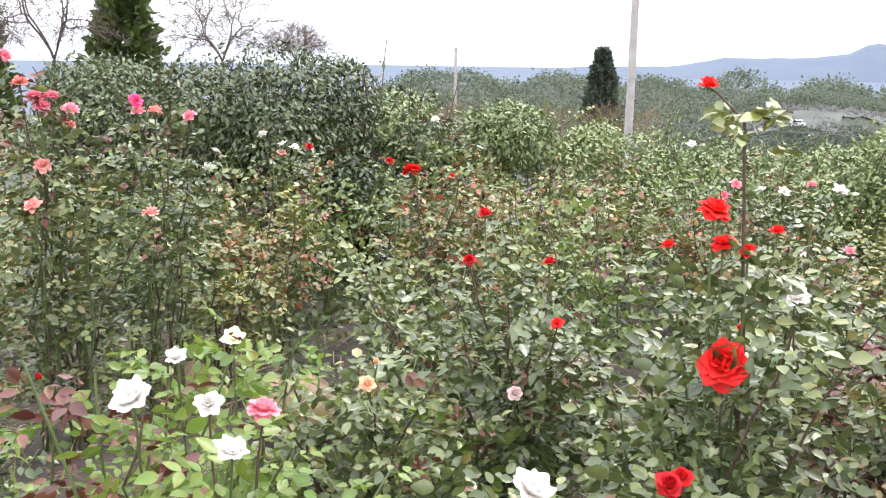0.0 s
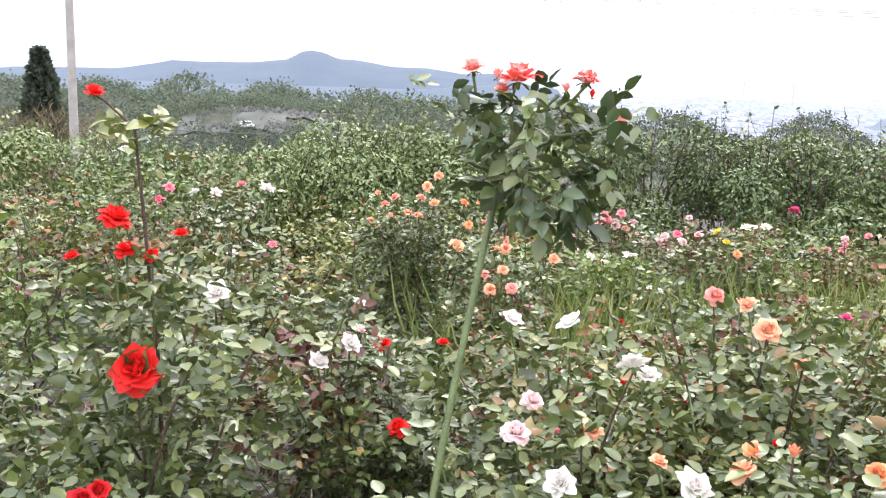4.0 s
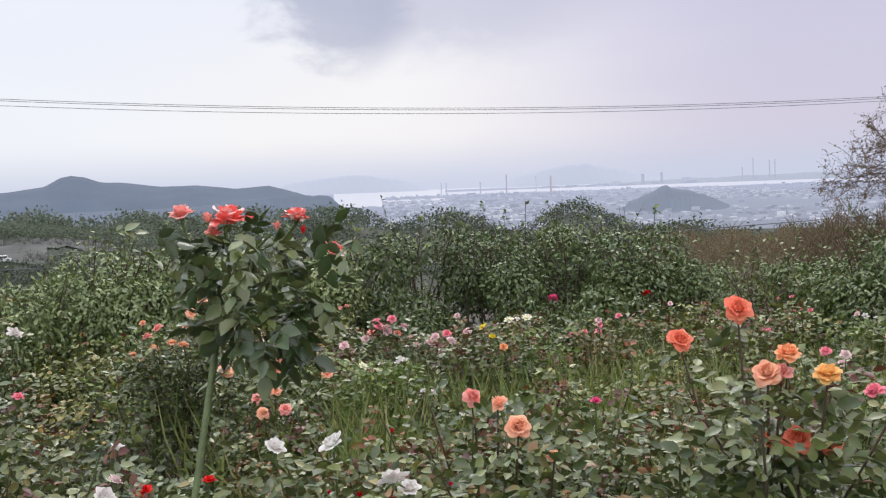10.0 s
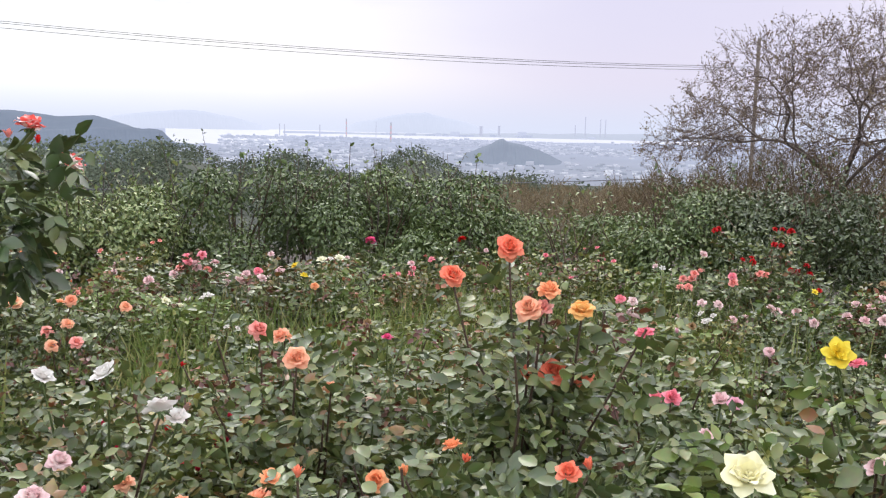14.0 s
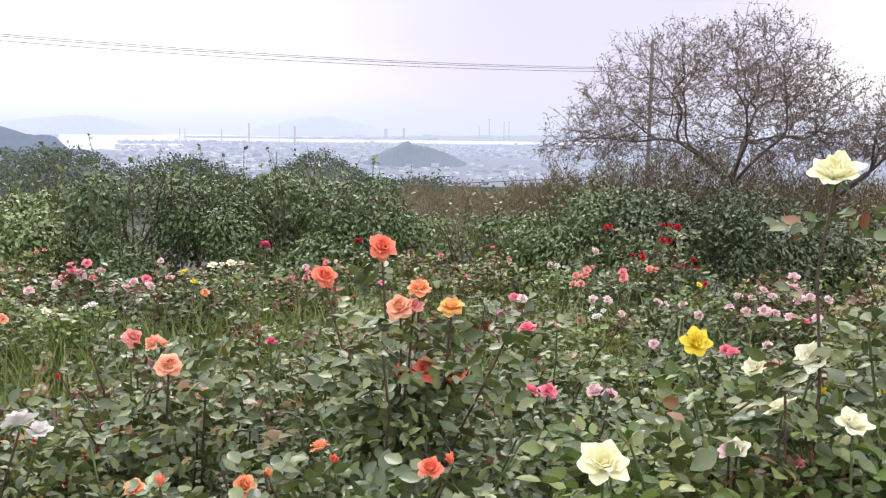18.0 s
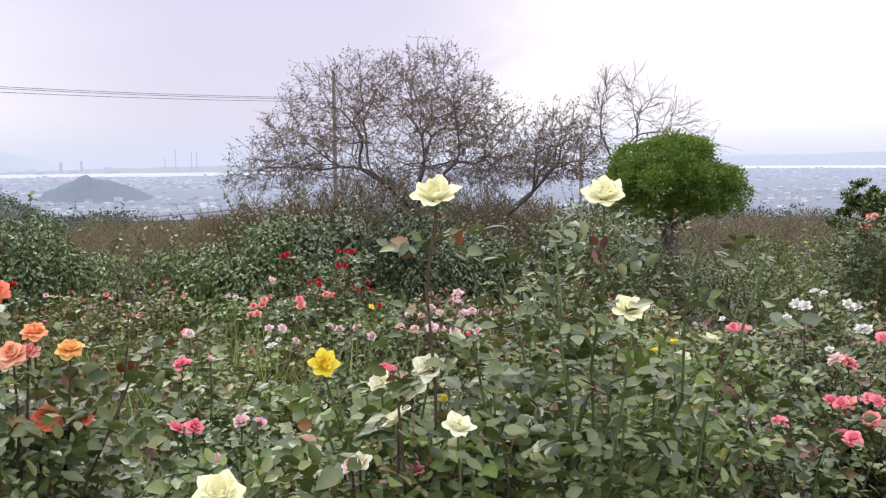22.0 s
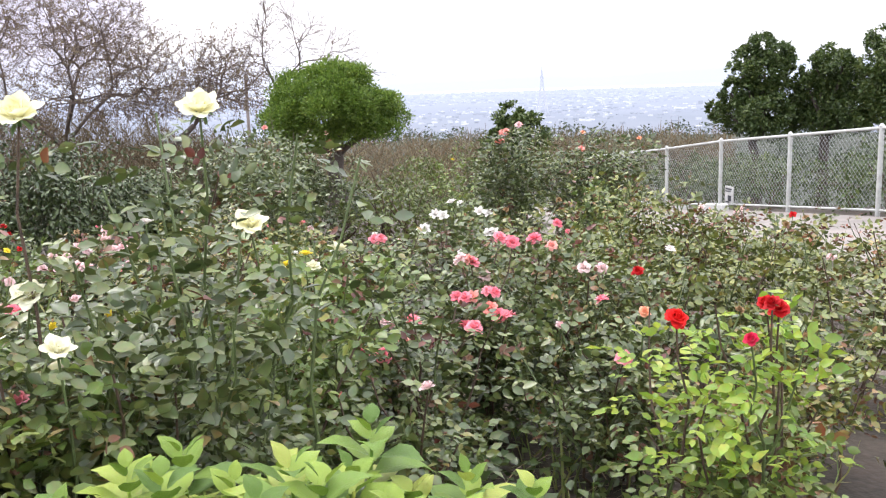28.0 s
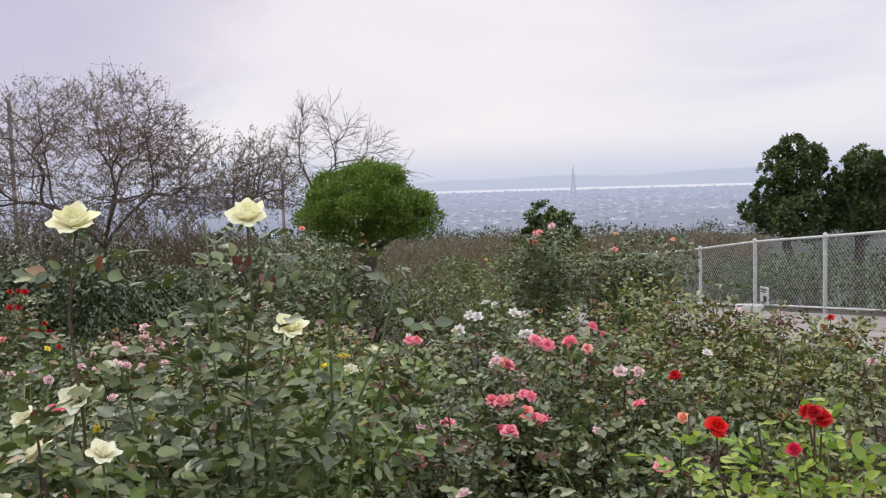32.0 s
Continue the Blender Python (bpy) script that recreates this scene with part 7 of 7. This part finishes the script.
rose_bush(7.33, 1.68, [("red", 6.92, 1.66, 0.61, 0.046), ("red", 6.94, 1.59, 0.60, 0.056), ("coral", 6.97, 1.50, 0.51, 0.070), ("red", 7.15, 1.66, 0.60, 0.046), ("red", 7.18, 1.51, 0.71, 0.056), ("red", 7.27, 1.98, 0.77, 0.056), ("red", 7.39, 1.57, 0.80, 0.056), ("red", 7.41, 1.52, 0.68, 0.056), ("red", 7.48, 2.02, 0.76, 0.056), ("red", 7.61, 1.57, 0.78, 0.056)])
rose_bush(7.34, -0.57, [("coral", 7.24, -0.56, 1.19, 0.050)], None, None, 2.2, 0.4)
rose_bush(6.88, -2.98, [("cream", 6.79, -2.94, 0.75, 0.040)])
rose_bush(6.26, -4.21, [("red", 6.18, -4.16, 0.49, 0.060)])
rose_bush(8.17, -2.63, [("coral", 7.99, -2.52, 0.97, 0.070), ("coral", 7.98, -2.56, 1.05, 0.070), ("coral", 8.06, -2.51, 0.96, 0.080), ("coral", 8.05, -2.55, 1.04, 0.080), ("blush", 8.02, -2.68, 1.10, 0.070), ("coral", 8.34, -2.78, 1.09, 0.050)], None, None, 2.2, 0.4)
rose_bush(8.27, -3.32, [("coral", 8.17, -3.29, 0.86, 0.070)], None, None, 2.2, 0.4)
rose_bush(8.37, -3.64, [("peach", 8.37, -3.37, 0.99, 0.050), ("peach", 8.19, -3.84, 0.93, 0.050)], None, None, 2.2, 0.4)
rose_bush(10.12, -2.51, [("yellow", 10.03, -2.48, 0.66, 0.060)])

# bushes without bloom that fill the bed
gap = np.random.default_rng(21)
for ring, step in ((2.2, 14.0), (2.8, 11.5), (3.4, 9.5), (4.0, 8.5), (4.7, 7.6), (5.4, 6.8), (6.1, 6.2), (6.8, 5.8), (7.5, 5.4)):
    for az in np.arange(-32, 128, step):
        a, r = az + gap.uniform(-0.4, 0.4) * step, ring + gap.uniform(-0.35, 0.35)
        x, y = polar(a, r)
        if min(math.hypot(x - u, y - w) for u, w in USED) < 0.27 + 0.02 * r or (-28 < a < -4 and 2.2 < r < 4.3):
            continue
        tall = gap.uniform(0.55, 0.85) if r > 3.2 else gap.uniform(0.5, 0.72)
        if a < 22 and r > 3.2:
            tall = gap.uniform(0.8, 1.15)
        if a > 92 and r > 6.5:
            continue
        few = []
        if 26 < a < 116 and 3.3 < r < 8 and gap.random() < 0.7:
            hue = ("blush", "pink", "white", "coral", "peach")[int(gap.integers(0, 3 if a > 60 else 5))]
            zz = float(ground_z(x, y))
            few = [(hue if gap.random() < 0.75 else "blush", x + gap.normal(0, 0.16), y + gap.normal(0, 0.16), zz + tall * gap.uniform(0.8, 1.02), gap.uniform(0.032, 0.056)) for _ in range(int(gap.integers(3, 8) if a > 52 else gap.integers(2, 6)))]
        if r > 2.6 and gap.random() < 0.65:
            zz = float(ground_z(x, y))
            few = few + [("dried", x + gap.normal(0, 0.17), y + gap.normal(0, 0.17), zz + tall * gap.uniform(0.8, 1.03), gap.uniform(0.03, 0.05)) for _ in range(int(gap.integers(2, 5)))]
        # near fill at 20-62 degrees: darker leaf tints stand in for shadowed gaps
        rose_bush(x, y, few, ROSE_RED if 3 < r < 6 and gap.random() < 0.025 else ((ROSE_GREEN, ROSE_BRONZE, ROSE_FRESH, ROSE_BRONZE, ROSE_GREEN) if r > 4.2 else (ROSE_DARK, ROSE_GREEN, ROSE_BRONZE, ROSE_GREEN, ROSE_BRONZE) if a > 62 else (ROSE_DARK, ROSE_GREEN, ROSE_GREEN, ROSE_FRESH, ROSE_DARK) if a < 20 else (ROSE_DARK, ROSE_DEEP, ROSE_BRONZE, ROSE_BRONZE, ROSE_DEEP))[int(gap.integers(0, 5))], tall, 1.0, 0.34, bare=0.35 if (a < 14 and r > 3.2) else 0.0)

for a, r, tall in ((112, 5.2, 0.8), (115, 5.9, 0.85), (118, 4.7, 0.85), (121, 5.5, 0.8), (124, 4.4, 0.85), (109, 4.9, 0.85), (127, 5.3, 0.8), (113, 4.2, 0.78), (122.5, 3.6, 0.65), (110.5, 6.5, 1.08), (112.3, 6.2, 1.0), (114.2, 6.0, 0.98), (116.2, 5.6, 0.92), (118.0, 5.3, 0.80), (111.3, 5.6, 0.95)):
    x, y = polar(a, r)
    rose_bush(x, y, (), ROSE_GREEN, tall, 1.2, 0.34, "half-bare rose bush with brown canes and green leaves", 0.3)

# grass between the bushes
n = 9000
az = gap.uniform(-34, 128, n)
r = np.sqrt(gap.uniform(1.6 ** 2, 8.5 ** 2, n))
keep = np.sin(az * 0.35 + 2 * np.sin(r * 1.7)) + gap.normal(0, 0.5, n) > 0.0
az, r = az[keep], r[keep]
gx, gy = r * np.sin(np.radians(az)) + 0.2, r * np.cos(np.radians(az)) - 0.25
gp = np.stack([gx, gy, ground_z(gx, gy)], -1)
gd = np.stack([gap.normal(0, 0.5, len(gx)), gap.normal(0, 0.5, len(gx)), np.full(len(gx), 1.0)], -1)
v = leaves(gp, gd, gap.normal(0, 1, gd.shape), gap.uniform(0.12, 0.38, len(gx)), BLADE, 0.6)
tagged(new("grass", mesh_of("grass", *v, GRASS)), "tufts of green grass between the roses", "grass", kind="stuff")
# taller grass in a clearing among the bushes
n = 5400
az = np.concatenate([gap.normal(41, 5, n // 3), gap.normal(55, 6, n // 3), gap.normal(67, 7, n // 3)])
r = np.concatenate([gap.normal(4.9, 0.6, n // 3), gap.normal(5.3, 0.8, n // 3), gap.normal(5.6, 0.9, n // 3)])
gx, gy = r * np.sin(np.radians(az)) + 0.2, r * np.cos(np.radians(az)) - 0.25
gp = np.stack([gx, gy, ground_z(gx, gy)], -1)
gd = np.stack([gap.normal(0, 0.35, n), gap.normal(0, 0.35, n), np.ones(n)], -1)
v = leaves(gp, gd, gap.normal(0, 1, gd.shape), gap.uniform(0.35, 0.75, n), BLADE, 0.42)
tagged(new("tall_grass", mesh_of("tall_grass", *v, GRASS)), "tall light green grass among the roses", "grass", kind="stuff")
# dry straw on the soil
n = 2600
az = gap.uniform(-34, 125, n)
r = np.sqrt(gap.uniform(1.3 ** 2, 5.5 ** 2, n))
gx, gy = r * np.sin(np.radians(az)) + 0.2, r * np.cos(np.radians(az)) - 0.25
gp = np.stack([gx, gy, ground_z(gx, gy) + 0.02], -1)
gd = np.stack([gap.normal(0, 1, n), gap.normal(0, 1, n), gap.uniform(0, 0.25, n)], -1)
v = leaves(gp, gd, np.tile([0, 0, 1.0], (n, 1)), gap.uniform(0.1, 0.35, n), BLADE, 0.4)
tagged(new("straw_mulch", mesh_of("straw_mulch", *v, STRAW)), "dry straw and cut stems lying on the soil", "mulch", kind="stuff")
# fresh green growth on the open soil
n = 1500
az = gap.normal(-4, 5, n)
r = gap.normal(2.7, 0.35, n)
gx, gy = r * np.sin(np.radians(az)), r * np.cos(np.radians(az))
gp = np.stack([gx, gy, ground_z(gx, gy) + 0.42 * gap.random(n) * (0.55 + 0.45 * np.sin(gx * 7 + gy * 5))], -1)
gd = np.stack([gap.normal(0, 1, n), gap.normal(0, 1, n), gap.uniform(-0.2, 0.6, n)], -1)
v = leaves(gp, gd, np.tile([0, 0, 1.0], (n, 1)) + gap.normal(0, 0.4, (n, 3)), gap.uniform(0.04, 0.085, n), LEAF4, 0.9)
tagged(new("green_weeds", mesh_of("green_weeds", *v, SPRING)), "fresh light green weeds on open soil", "weeds", kind="stuff")
# low weeds that cover the soil
n = 4300
az = gap.uniform(-34, 118, n)
r = np.sqrt(gap.uniform(1.7 ** 2, 9.2 ** 2, n))
keep = ~((az > -27) & (az < -5) & (r > 2.3) & (r < 4.5) & (gap.random(n) < 0.8))
keep &= ~((az > 100) & (r > 6))
az, r = az[keep], r[keep]
gx, gy = r * np.sin(np.radians(az)) + 0.2, r * np.cos(np.radians(az)) - 0.25
n = len(gx)
per = 9
p = np.repeat(np.stack([gx, gy, ground_z(gx, gy)], -1), per, 0) + np.stack([gap.normal(0, 0.07, n * per), gap.normal(0, 0.07, n * per), gap.uniform(0.02, 0.30, n * per)], -1)
d = np.stack([gap.normal(0, 1, n * per), gap.normal(0, 1, n * per), gap.uniform(-0.1, 0.7, n * per)], -1)
v = leaves(p, d, np.tile([0, 0, 1.0], (n * per, 1)) + gap.normal(0, 0.4, (n * per, 3)), gap.uniform(0.035, 0.075, n * per), LEAF2)
tagged(new("low_weeds", mesh_of("low_weeds", *v, WEED)), "low leafy weeds covering the bed's soil", "weeds", kind="stuff")
